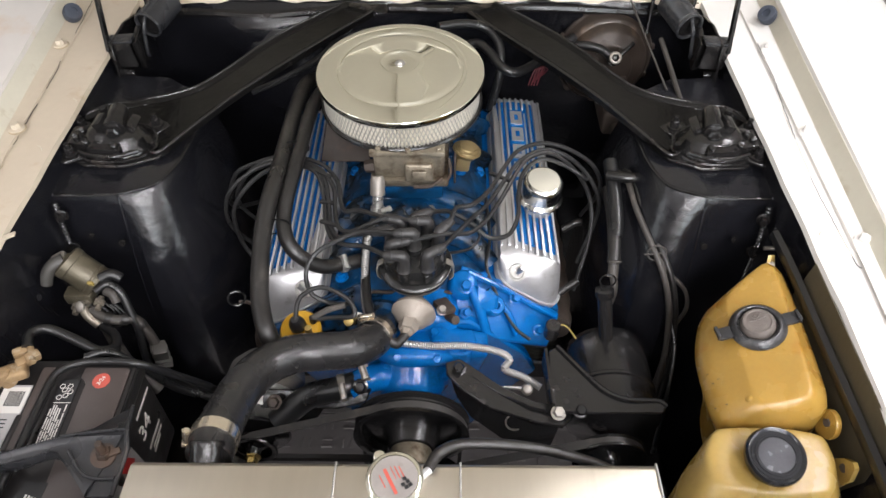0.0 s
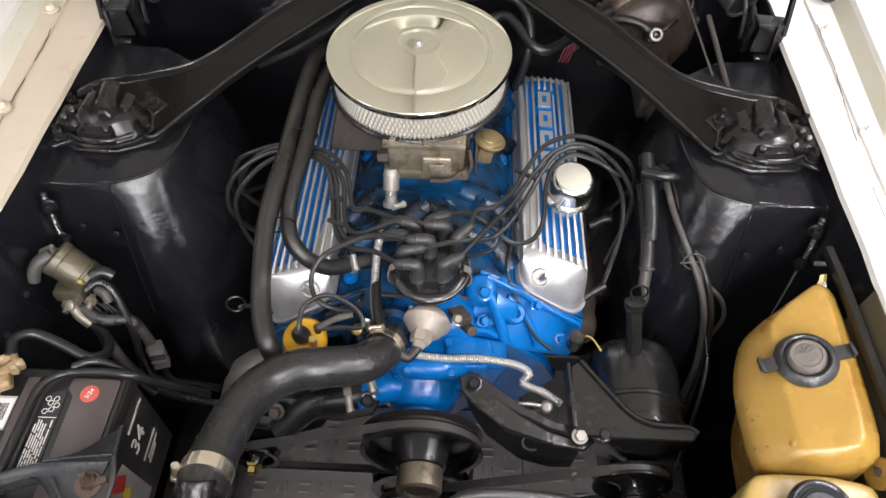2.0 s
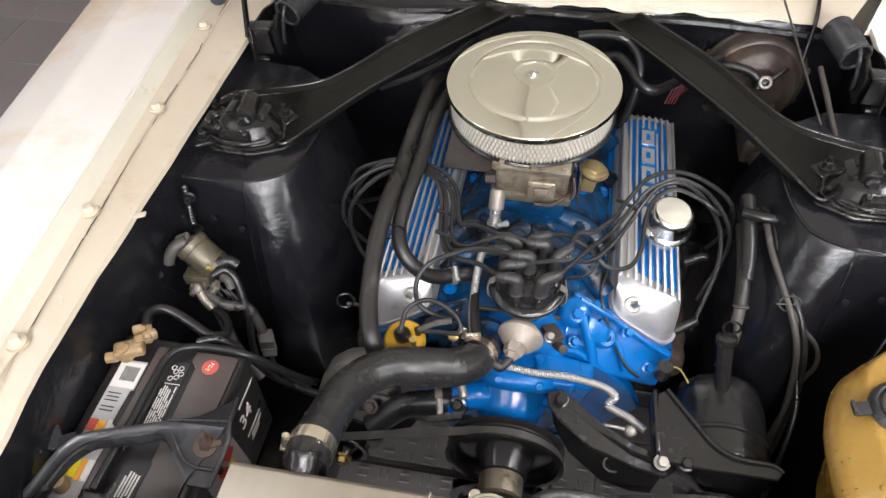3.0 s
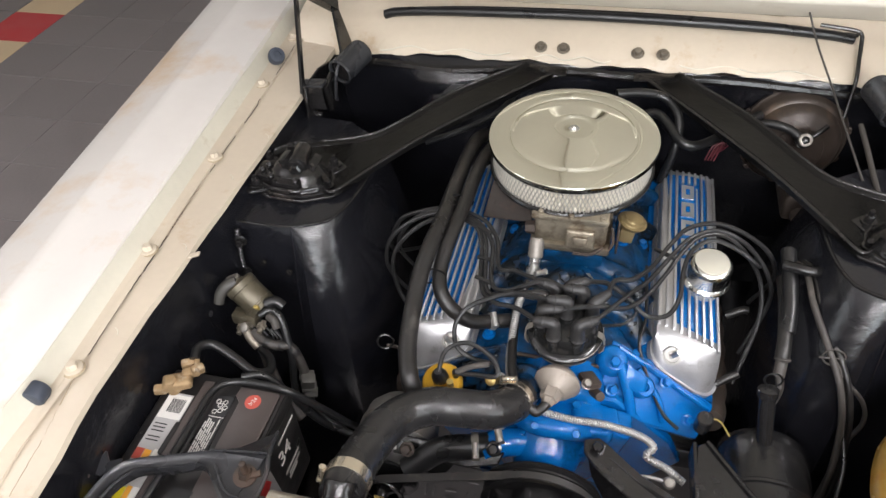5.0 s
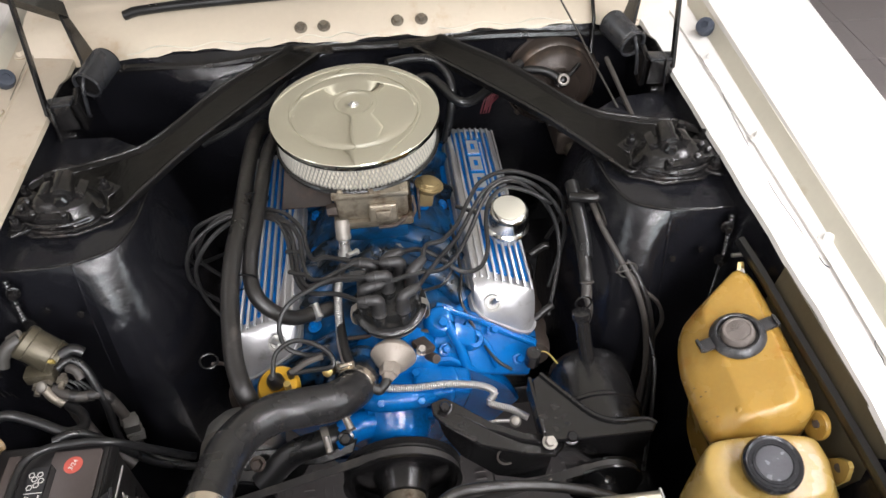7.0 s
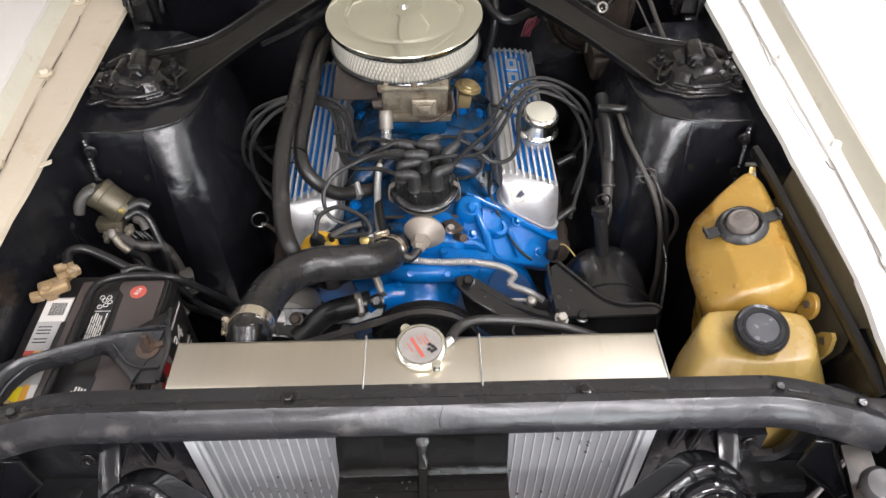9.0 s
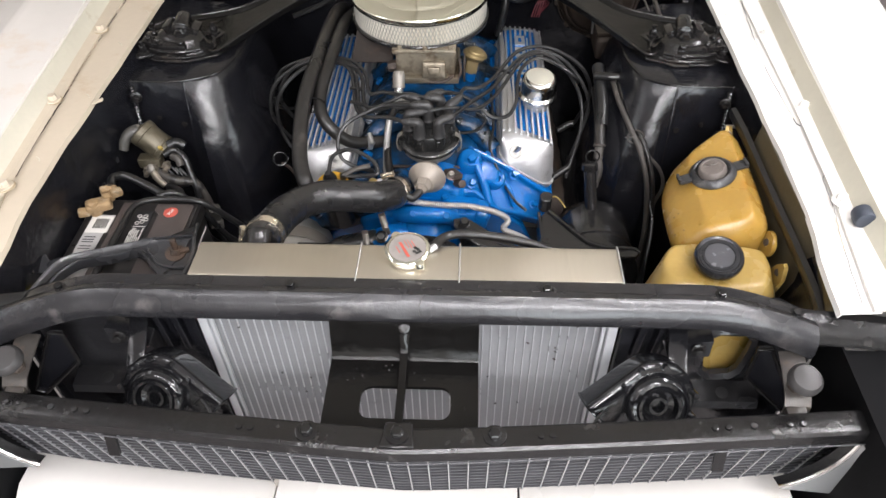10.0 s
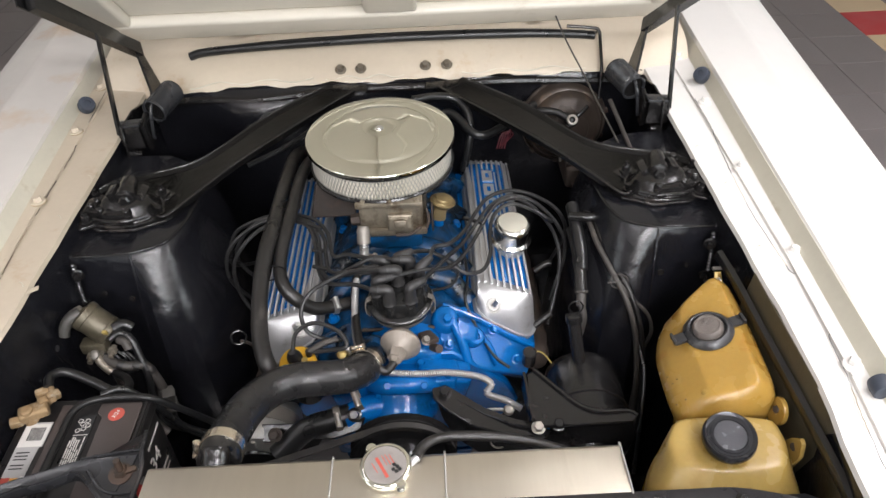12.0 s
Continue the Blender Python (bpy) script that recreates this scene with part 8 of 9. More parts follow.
def holddown():
    th = thing("battery_holddown", (-0.48, 0.02, 0.84), "dusty black moulded battery hold-down with rusty rods", "bracket")
    back = [(-0.600, -0.075, 0.868), (-0.585, -0.048, 0.872), (-0.571, 0.000, 0.876), (-0.556, 0.025, 0.877), (-0.529, 0.038, 0.878), (-0.487, 0.051, 0.879), (-0.446, 0.064, 0.880), (-0.401, 0.071, 0.880), (-0.358, 0.076, 0.880)]
    front = [(-0.572, -0.082, 0.866), (-0.560, -0.042, 0.870), (-0.551, -0.010, 0.873), (-0.537, 0.011, 0.874), (-0.521, 0.021, 0.875), (-0.481, 0.031, 0.875), (-0.446, 0.044, 0.876), (-0.423, 0.029, 0.876), (-0.386, -0.010, 0.874)]
    B, Fr = resample(spline(back, 5), 34), resample(spline(front, 5), 34)
    up = Vector((0, 0, 1))
    rows = [[a - up * 0.012, a, a.lerp(b, 0.10) + up * 0.003, a.lerp(b, 0.22) - up * 0.001, a.lerp(b, 0.5) - up * 0.003, a.lerp(b, 0.80) - up * 0.001, a.lerp(b, 0.92) + up * 0.002, b, b - up * 0.015] for a, b in zip(B, Fr)]
    part("bar", sheet(rows, 0.003), HOLD, th, "curved moulded bar with raised edges")
    plate_z = [(-0.446, 0.050, 0.874), (-0.358, 0.076, 0.876), (-0.351, 0.046, 0.874), (-0.354, -0.010, 0.870), (-0.386, -0.010, 0.870), (-0.423, 0.029, 0.872)]
    part("end_plate", bevel_all(loft([[(x, y, z - d) for x, y, z in plate_z] for d in (0.005, 0.0)]), 0.0015), HOLD, th, "flat clamp end of the bar")
    part("flap", sheet([[(-0.440, 0.066, 0.878), (-0.420, 0.069, 0.880), (-0.360, 0.076, 0.880)], [(-0.428, 0.070, 0.874), (-0.405, 0.082, 0.873), (-0.364, 0.100, 0.871)], [(-0.420, 0.074, 0.869), (-0.398, 0.090, 0.868), (-0.368, 0.118, 0.866)]], 0.003), HOLD, th, "three-cornered flap behind the clamp")
    part("flap_edge", tube([(-0.440, 0.066, 0.881), (-0.400, 0.072, 0.882), (-0.359, 0.077, 0.882)], 0.0020, 8, 5), HOLD, th, "thin shiny ridge")
    part("end_rib", tube([(-0.366, 0.118, 0.868), (-0.357, 0.076, 0.880), (-0.350, 0.046, 0.877), (-0.353, -0.010, 0.873)], 0.0035, 8, 6), HOLD, th, "rounded end rib")
    part("cross_rib", tube([(-0.425, 0.048, 0.878), (-0.400, 0.020, 0.876), (-0.380, 0.012, 0.875), (-0.355, 0.012, 0.875)], 0.0026, 8, 5), HOLD, th, "moulded stiffening rib")
    part("tray_wing", plate([(-0.034, -0.016), (0.034, -0.010), (0.030, 0.010), (0.010, 0.006), (0.002, 0.022), (-0.010, 0.006), (-0.036, -0.004)], 0.004, Matrix.Translation((-0.588, 0.018, 0.868)) @ pose(0, 0, 0, 14, -6, 12)), HOLD, th, "jagged wing at the outer end")
    part("washer", lathe([(0.0160, 0), (0.0160, 0.003), (0.010, 0.004), (0, 0.004)], (-0.378, 0.042, 0.875), (0.05, -0.2, 1), 24), RUSTY, th, "rusty clamp washer")
    part("washer", lathe([(0.012, 0), (0.012, 0.003), (0.008, 0.004), (0, 0.004)], (-0.603, -0.016, 0.868), (-0.1, 0.2, 1), 20), RUSTY, th, "rusty clamp washer")
    for p, q in (((-0.378, 0.040, 0.800), (-0.376, 0.044, 0.905)), ((-0.600, -0.022, 0.800), (-0.615, 0.000, 0.898))):
        p, q = Vector(p), Vector(q)
        b = part("rod", cyl(p, q, 0.0054, 0.0048, 12, 0.001), RUSTY, th, "rusty threaded rod")
        f = p.lerp(q, 0.72)
        part("nut", lathe([(0.0105, 0), (0.0105, 0.006), (0.008, 0.010), (0, 0.010)], f, q - p, 6), RUSTY, b, "rusty nut")
        part("wing_nut", box(tuple(f + Vector((0.012, 0.002, 0.004))), (0.018, 0.009, 0.007), (10, 0, 25), 0.003), RUSTY, b)


def solenoid():
    th = thing("starter_solenoid", (-0.55, 0.37, 0.80), "olive zinc starter solenoid on the black apron", "solenoid")
    a0, a1 = Vector((-0.556, 0.386, 0.862)), Vector((-0.512, 0.372, 0.824))
    sd = (a1 - a0).normalized()
    drum = part("drum", cyl(a0, a1, 0.027, seg=36, bev=0.002), OLIVE, th)
    part("end_cup", lathe([(0.0, -0.006), (0.012, -0.006), (0.014, -0.002), (0.024, -0.002), (0.0285, 0.001), (0.0285, 0.012), (0.0272, 0.013)], a0, sd, 36), OLIVE, drum, "dull crimped end cup")
    part("crimp_ring", lathe([(0.0272, 0), (0.0284, 0.001), (0.0284, 0.004), (0.0272, 0.005)], a0 + sd * 0.046, sd, 36, close=False), OLIVE, drum)
    part("side_boot", tube([(-0.500, 0.366, 0.842), (-0.484, 0.372, 0.846), (-0.470, 0.370, 0.838)], (0.010, 0.008), 12, 5), RUBBER, th, "black rubber cable boot")
    part("small_boot", tube([(-0.492, 0.352, 0.828), (-0.480, 0.346, 0.826), (-0.474, 0.338, 0.815)], (0.008, 0.007), 12, 5), GREYW, th, "dusty terminal boot")
    part("end_bracket", box((-0.574, 0.392, 0.852), (0.026, 0.034, 0.010), (12, -22, 15), 0.005, 3), DIRTYSTEEL, th, "dull grey mounting ear")
    part("boot", tube([(-0.558, 0.384, 0.866), (-0.572, 0.374, 0.864), (-0.582, 0.364, 0.853), (-0.586, 0.356, 0.838)], (0.0120, 0.0088), 16, 6), CONNECT, th, "grey cable boot")
    part("yellow_tag", box((-0.509, 0.350, 0.848), (0.008, 0.005, 0.010), (20, 0, 0), 0.001), YELW, th, "small yellow tag")
    part("base", box((-0.540, 0.356, 0.812), (0.045, 0.024, 0.022), (0, 0, 0), 0.004), OLIVE, th)
    for x, z in ((-0.53, 0.806), (-0.505, 0.812), (-0.546, 0.80)):
        s = part("stud", cyl((x, 0.352, z), (x, 0.328, z - 0.004), 0.0048, seg=12), BOLTRUST, th)
        part("nut", lathe([(0.009, 0), (0.009, 0.007), (0, 0.008)], (x, 0.344, z - 0.001), (0, -1, 0), 6), BOLTRUST, s)
    part("lug", tube([(-0.530, 0.332, 0.806), (-0.522, 0.324, 0.796), (-0.508, 0.318, 0.782)], 0.0080, 10, 4), BOLTRUST, th, "crimped cable lug")
    part("lug_tip", lathe([(0.009, 0), (0.009, 0.004), (0.005, 0.007), (0, 0.007)], (-0.532, 0.332, 0.812), (-0.3, -0.6, 0.7), 12), DIRTYSTEEL, th, "dull stud tip")

    def cable(name, pts, r, mtl, label, n=6):
        c = thing(name, pts[0], label, "cable", "battery corner wiring")
        part("cable", tube(pts, r, 10, n), mtl, c)
        return c
    cable("battery_cable", [(-0.549, 0.214, 0.866), (-0.556, 0.240, 0.864), (-0.540, 0.256, 0.855), (-0.505, 0.250, 0.838), (-0.470, 0.240, 0.822), (-0.455, 0.258, 0.805), (-0.470, 0.290, 0.792), (-0.500, 0.314, 0.782)], 0.0075, RUBBER, "thick black battery cable to the solenoid")
    cable("starter_cable", [(-0.505, 0.344, 0.836), (-0.488, 0.358, 0.838), (-0.470, 0.352, 0.825), (-0.458, 0.335, 0.795), (-0.449, 0.320, 0.765), (-0.447, 0.300, 0.71), (-0.44, 0.30, 0.65), (-0.36, 0.32, 0.58)], 0.0065, RUBBER, "black starter cable falling beside the apron")
    cable("ground_cable", [(-0.47, 0.21, 0.848), (-0.44, 0.222, 0.845), (-0.405, 0.225, 0.80), (-0.37, 0.235, 0.72), (-0.30, 0.25, 0.66)], 0.006, RUBBER, "black ground cable running to the engine")
    cable("battery_top_cable", [(-0.512, -0.03, 0.850), (-0.506, 0.06, 0.852), (-0.504, 0.127, 0.853), (-0.500, 0.178, 0.852), (-0.476, 0.200, 0.848), (-0.43, 0.206, 0.845), (-0.392, 0.205, 0.84), (-0.36, 0.215, 0.80), (-0.32, 0.235, 0.73)], 0.0058, RUBBER, "black cable lying over the battery lid")
    h = cable("wiring_harness", [(-0.520, 0.335, 0.80), (-0.500, 0.325, 0.795), (-0.478, 0.322, 0.790), (-0.455, 0.330, 0.782), (-0.440, 0.325, 0.755), (-0.432, 0.318, 0.73)], 0.0085, GREYW, "taped wiring harness with a square connector")
    part("connector", box((-0.427, 0.312, 0.706), (0.024, 0.018, 0.058), (18, 10, 20), 0.003), CONNECT, h, "square black connector")
    for dz in (-0.018, -0.006, 0.006, 0.018):
        part("connector_rib", box((-0.4265 - 0.12 * dz, 0.3115 + 0.25 * dz, 0.706 + dz), (0.0255, 0.0195, 0.003), (18, 10, 20), 0.001, 1), CONNECT, h)
    for q in ((-0.490, 0.323, 0.793), (-0.466, 0.326, 0.787), (-0.447, 0.328, 0.770)):
        part("tape_wrap", lathe([(0.0092, -0.006), (0.0100, -0.004), (0.0096, 0.004), (0.0092, 0.006)], q, (1, 0, -0.4) if q[0] < -0.45 else (0.4, -0.1, -1), 12, close=False), HOSE, h, "wrap of cloth tape")
    part("tail", tube([(-0.424, 0.306, 0.685), (-0.418, 0.298, 0.66), (-0.40, 0.292, 0.635), (-0.36, 0.29, 0.61)], 0.0045, 8, 5), RUBBER, h)
    h2 = cable("wiring_harness", [(-0.515, 0.340, 0.802), (-0.500, 0.320, 0.775), (-0.488, 0.305, 0.74), (-0.470, 0.29, 0.70), (-0.43, 0.27, 0.66)], 0.0095, GREYW, "crumpled taped harness hanging from the solenoid")
    rnd = random.Random(8)
    for k in range(6):
        p = Vector((-0.52 + 0.008 * k, 0.338 + 0.004 * rnd.random(), 0.808))
        part("strand", tube([p, p + Vector((0.012, -0.006, -0.012)), p + Vector((rnd.uniform(0, 0.03), -0.012, -0.03)), (-0.497, 0.318, 0.772)], 0.0022, 6, 4), RUBBER, h2)


# ---- bottle corner ----
def washer_tank():
    th = thing("washer_tank", (0.51, 0.22, 0.62), "orange-stained aged yellow plastic washer bottle with a dusty cap", "bottle")
    top = [(0.472, 0.120, 0.883), (0.508, 0.119, 0.893), (0.545, 0.122, 0.905), (0.551, 0.22, 0.907), (0.556, 0.335, 0.908), (0.545, 0.351, 0.906), (0.476, 0.300, 0.882), (0.473, 0.21, 0.883)]
    mid = [(0.424, 0.105, 0.842), (0.502, 0.098, 0.852), (0.578, 0.114, 0.882), (0.586, 0.22, 0.876), (0.590, 0.358, 0.871), (0.572, 0.376, 0.868), (0.450, 0.298, 0.836), (0.424, 0.228, 0.838)]
    low = [(0.490, 0.134), (0.520, 0.122), (0.574, 0.118), (0.582, 0.20), (0.586, 0.31), (0.572, 0.352), (0.530, 0.325), (0.496, 0.250)]
    rings = [[(x * 0.97 + 0.016, y * 0.97 + 0.006, 0.61) for x, y in low], [(x, y, 0.635) for x, y in low]]
    rings.append([(p[0] * 0.75 + q[0] * 0.25, p[1] * 0.75 + q[1] * 0.25, 0.74) for p, q in zip(low, mid)])
    rings.append(mid)
    rings.append(top)
    for f in (0.9, 0.5, 0.1):
        rings.append([(0.516 + (x - 0.516) * f, 0.225 + (y - 0.225) * f, 0.8955 + (z - 0.8955) * f + 0.002) for x, y, z in top])
    bm = loft([[(0.512 + (x - 0.512) * 1.05, 0.225 + (y - 0.225) * 1.045, z) for x, y, z in r] for r in rings])
    soften(bm)
    skin = BVHTree.FromBMesh(bm)
    part("body", bm, YELLOW, th, "translucent aged plastic", sharp=60)
    part("filler_boss", lathe([(0.008, -0.005), (0.006, -0.0022), (0.003, -0.0008), (0, -0.0004)], skin.find_nearest(Vector((0.470, 0.124, 0.882)))[0], (-0.3, -0.6, 0.8), 16), YELLOW, th)
    ear = resample(spline([(0.574, 0.125, 0.838), (0.578, 0.120, 0.870), (0.580, 0.108, 0.883), (0.580, 0.092, 0.882), (0.580, 0.083, 0.868), (0.578, 0.085, 0.850), (0.574, 0.096, 0.836)], 6), 26)
    tab = part("tab", bevel_all(loft([[p + Vector((d, 0, 0)) for p in ear] for d in (-0.008, 0.0)]), 0.0022, 2, 0.9), YELLOW, th, "grimy rounded mounting ear")
    part("tab_screw", bolt((0.574, 0.103, 0.864), (-1, -0.3, 0.4), 0.006, 0.005), RUSTY, tab, "rusty mounting screw")
    ear = part("rear_ear", loft([[(0.562 + d, 0.350, 0.862), (0.560 + d, 0.362, 0.892), (0.564 + d, 0.374, 0.898), (0.572 + d, 0.380, 0.892), (0.580 + d, 0.376, 0.866)] for d in (-0.003, 0.003)]), YELLOW2, th, "pale rear mounting ear")
    part("rear_screw", bolt((0.565, 0.364, 0.886), (-0.5, -0.5, 0.7), 0.0045, 0.005), DIRTYSTEEL, ear)
    # dark scuffs on the side facing the engine
    rnd = random.Random(14)
    for k in range(5):
        y, f = rnd.uniform(0.125, 0.190), rnd.uniform(0.05, 0.6)
        p = Vector((0.424 + 0.048 * f, y, 0.840 + 0.043 * f))
        part("scuff", tube([skin.find_nearest(p + Vector((0.0012 * q, -0.0004 * q, 0.0011 * q)))[0] for q in range(3)], rnd.uniform(0.0005, 0.0009), 5, 2), RUSTY, th, "dark scuff mark")
    c = Vector((0.507, 0.236, 0.892))
    ax = Vector((-0.28, -0.03, 1)).normalized()
    ex = (Vector((1, 0, 0)) - ax * ax.x).normalized()
    ey = ax.cross(ex)
    cp = part("cap_collar", lathe([(0.029, 0.000), (0.034, 0.003), (0.0385, 0.004), (0.0392, 0.006), (0.0378, 0.009), (0.0325, 0.0155), (0.0300, 0.0165), (0.0278, 0.015), (0.0264, 0.009), (0.0250, 0.009)], c, ax, 44), DUSTCAP, th, "dusty black flanged cap collar")
    part("cap_button", lathe([(0.0238, 0.006), (0.0232, 0.018), (0.0205, 0.0220), (0.018, 0.0225), (0.0166, 0.0212), (0.014, 0.0216), (0, 0.0219)], c, ax, 40), CAPDUST, cp, "dusty brown-grey round cap")
    for k in range(5):
        a = radians(25 + 38 * k)
        part("cap_emblem", tube([c + ax * 0.0228 + ex * 0.004 * math.cos(a + 1) + ey * 0.004 * math.sin(a), c + ax * 0.0232 + ex * 0.012 * math.cos(a) + ey * 0.012 * math.sin(a)], 0.0009, 6, 2), CAPDUST, cp)
    F4 = Matrix((ex, ey, ax)).transposed().to_4x4()
    for sg, dy in ((-1, -0.004), (1, 0.006)):
        q = c + ex * (0.046 * sg) + ey * dy + ax * 0.007
        part("wing", box((0, 0, 0), (0.020, 0.019, 0.006), bevel=0.002, m=Matrix.Translation(q) @ F4 @ pose(0, 0, 0, 0, 0, 8)), DUSTCAP, cp)
        part("wing_tip", box((0, 0, 0), (0.005, 0.019, 0.011), bevel=0.002, m=Matrix.Translation(q + ex * (0.010 * sg) + ax * 0.003) @ F4 @ pose(0, 0, 0, 0, 0, 8)), DUSTCAP, cp)


def overflow_tank():
    th = thing("coolant_bottle", (0.48, 0.03, 0.70), "pale yellow plastic coolant bottle with a worn black cap", "bottle")
    low = [(0.352, -0.045), (0.46, -0.060), (0.565, -0.050), (0.578, 0.02), (0.562, 0.078), (0.50, 0.088), (0.415, 0.088), (0.362, 0.03)]
    mid = [(0.360, -0.035), (0.46, -0.048), (0.566, -0.042), (0.572, 0.03), (0.560, 0.080), (0.50, 0.090), (0.416, 0.090), (0.372, 0.04)]
    top = [(0.388, 0.004), (0.47, -0.008), (0.535, -0.004), (0.552, 0.04), (0.550, 0.076), (0.50, 0.086), (0.410, 0.086), (0.391, 0.050)]
    top = [(x + 0.008, y + 0.006) for x, y in top]
    bm = loft([[(x, y, 0.70) for x, y in low], [(x, y, 0.79) for x, y in mid], [(x, y, 0.818) for x, y in mid], [(x, y, 0.864) for x, y in top], *[[((x - 0.48) * f + 0.48, (y - 0.045) * f + 0.045, 0.868) for x, y in top] for f in (0.9, 0.5, 0.1)]])
    soften(bm)
    bmesh.ops.scale(bm, vec=(1.05, 1.05, 1.0), space=Matrix.Translation((-0.475, -0.02, 0)), verts=bm.verts[:])
    part("body", bm, YELLOW2, th, "scuffed translucent plastic", sharp=60)
    ax = Vector((-0.08, -0.22, 1)).normalized()
    c = Vector((0.476, 0.046, 0.866))
    part("neck", lathe([(0.034, -0.012), (0.031, 0.012), (0.029, 0.018), (0, 0.018)], c, ax, 32), YELLOW2, th)
    part("cap", lathe([(0.033, 0.014), (0.0365, 0.017), (0.0378, 0.023), (0.0366, 0.030), (0.0345, 0.033), (0.0315, 0.032), (0.0300, 0.0305), (0.0265, 0.0305), (0.026, 0.0318), (0.0238, 0.0318), (0.023, 0.0305), (0, 0.0305)], c, ax, 48), CAPK, th, "glossy black screw cap with a grey disc")
    part("cap_disc", lathe([(0.0225, 0.0304), (0.022, 0.0312), (0, 0.0312)], c, ax, 36), GREYCAP, th, "grey dusty disc")
    tab = part("tab", loft([[(0.576 + d, 0.077, 0.810), (0.577 + d, 0.050, 0.868), (0.578 + d, 0.036, 0.884), (0.578 + d, 0.028, 0.882), (0.578 + d, 0.022, 0.860), (0.577 + d, 0.033, 0.812)] for d in (-0.006, 0.0)]), YELLOW2, th, "pointed mounting ear")
    part("tab_hole", lathe([(0.006, 0), (0.006, 0.001), (0.003, 0.001), (0, 0.0005)], (0.5715, 0.040, 0.860), (-1, -0.2, 0.2), 14), RUSTY, tab)


CAPK = mat("glossy_worn_black_cap", (0.022, 0.0225, 0.025), 0.12, 0.2, 0.3, 20, 0.06, 60, (0.12, 0.12, 0.125), 0.30, 26)


# ---- brake corner ----
def brakes():
    th = thing("brake_booster", (0.41, 1.02, 0.72), "round bronze-black brake booster on the firewall", "booster")
    ax = Vector((0.04, -1, 0.14)).normalized()
    c = Vector((0.412, 1.055, 0.824))
    part("shell", lathe([(0.102, -0.01), (0.104, 0.0), (0.106, 0.004), (0.106, 0.010), (0.102, 0.014), (0.099, 0.026), (0.093, 0.034), (0.088, 0.036), (0.084, 0.048), (0.072, 0.060), (0.052, 0.066), (0.048, 0.071), (0.03, 0.074), (0, 0.074)], c, ax, 56), BOOSTER, th, "stepped steel shell")
    part("clinch_band", lathe([(0.103, -0.002), (0.1085, 0.0), (0.1085, 0.008), (0.103, 0.012)], c, ax, 56, close=False), RUSTY, th, "rusty clinch band")
    for k in range(10):
        t = radians(36 * k + 10)
        B = basis(ax)
        part("crimp", box(tuple(c + B @ Vector((0.1095 * math.cos(t), 0.1095 * math.sin(t), 0.004))), (0.010, 0.010, 0.014), (0, -math.degrees(t), 0), 0.002, 1), RUSTY, th, "rusty crimped tab")
    v = Vector((0.414, 0.968, 0.868))
    part("check_valve", lathe([(0.016, -0.01), (0.016, 0.006), (0.010, 0.008), (0.009, 0.020), (0.006, 0.022), (0, 0.022)], v, (0, -0.8, 0.6), 20), SATIN, th)
    part("valve_tip", lathe([(0.013, -0.004), (0.013, 0.005), (0.0115, 0.006), (0.008, 0.006), (0.0075, -0.002), (0, -0.002)], v + Vector((0.0, -0.016, 0.012)), (0, -0.8, 0.6), 18), DIRTYSTEEL, th, "pale plastic valve end")
    part("valve_arm", tube([v + Vector((0.006, -0.008, 0.008)), v + Vector((0.025, 0.0, 0.022)), v + Vector((0.040, 0.012, 0.030))], 0.005, 10, 4), SATIN, th)
    part("valve_hose", tube([v + Vector((-0.004, -0.005, 0.006)), v + Vector((-0.03, 0.010, 0.018)), v + Vector((-0.07, 0.020, 0.020)), v + Vector((-0.11, 0.03, 0.005))], 0.009, 12, 5), RUBBER, th)
    mc = thing("master_cylinder", (0.42, 0.9, 0.72), "rust-brown cast brake master cylinder", "cylinder")
    part("body", box((0.422, 0.925, 0.775), (0.062, 0.13, 0.06), (0, 0, 0), 0.012, 3), RUSTY, mc)
    part("cover", box((0.422, 0.925, 0.810), (0.066, 0.12, 0.012), (0, 0, 0), 0.005), BOOSTER, mc)
    part("bail", tube([(0.388, 0.93, 0.78), (0.388, 0.93, 0.812), (0.400, 0.93, 0.821), (0.445, 0.93, 0.821), (0.456, 0.93, 0.812), (0.456, 0.93, 0.78)], 0.003, 8, 4), STEEL, mc, "wire cover bail")
    part("nose", cyl((0.422, 0.865, 0.765), (0.422, 0.84, 0.762), 0.018, 0.014, 16), RUSTY, mc)
    for k in range(3):
        part("brake_pipe", tube([(0.44, 0.88 + 0.03 * k, 0.77), (0.475, 0.86 + 0.03 * k, 0.79), (0.505, 0.84 + 0.02 * k, 0.80 + 0.02 * k), (0.53, 0.86 + 0.02 * k, 0.72)], 0.0028, 8, 6), STEEL, mc)
    wire = thing("throttle_cable", (0.45, 0.95, 0.85), "grey-green release cable hanging from the hood", "cable")
    part("cable", tube([(0.345, 1.10, 1.16), (0.379, 1.10, 1.09), (0.405, 1.06, 1.035), (0.436, 0.99, 0.985), (0.461, 0.907, 0.945), (0.487, 0.80, 0.905)], 0.0020, 8, 6), GREYW, wire)
    rod = thing("hood_prop_wire", (0.5, 1.1, 0.9), "thin black wire rising from the cowl corner", "wire")
    part("wire", tube([(0.492, 1.028, 0.890), (0.496, 1.046, 0.930), (0.498, 1.060, 0.962), (0.499, 1.090, 0.990), (0.500, 1.112, 1.010), (0.498, 1.122, 1.024), (0.485, 1.128, 1.030), (0.42, 1.132, 1.036)], 0.0042, 8, 5), SATIN, rod)
    tube_th = thing("brake_line", (0.5, 0.8, 0.85), "dull brown brake line rising behind the tower", "pipe")
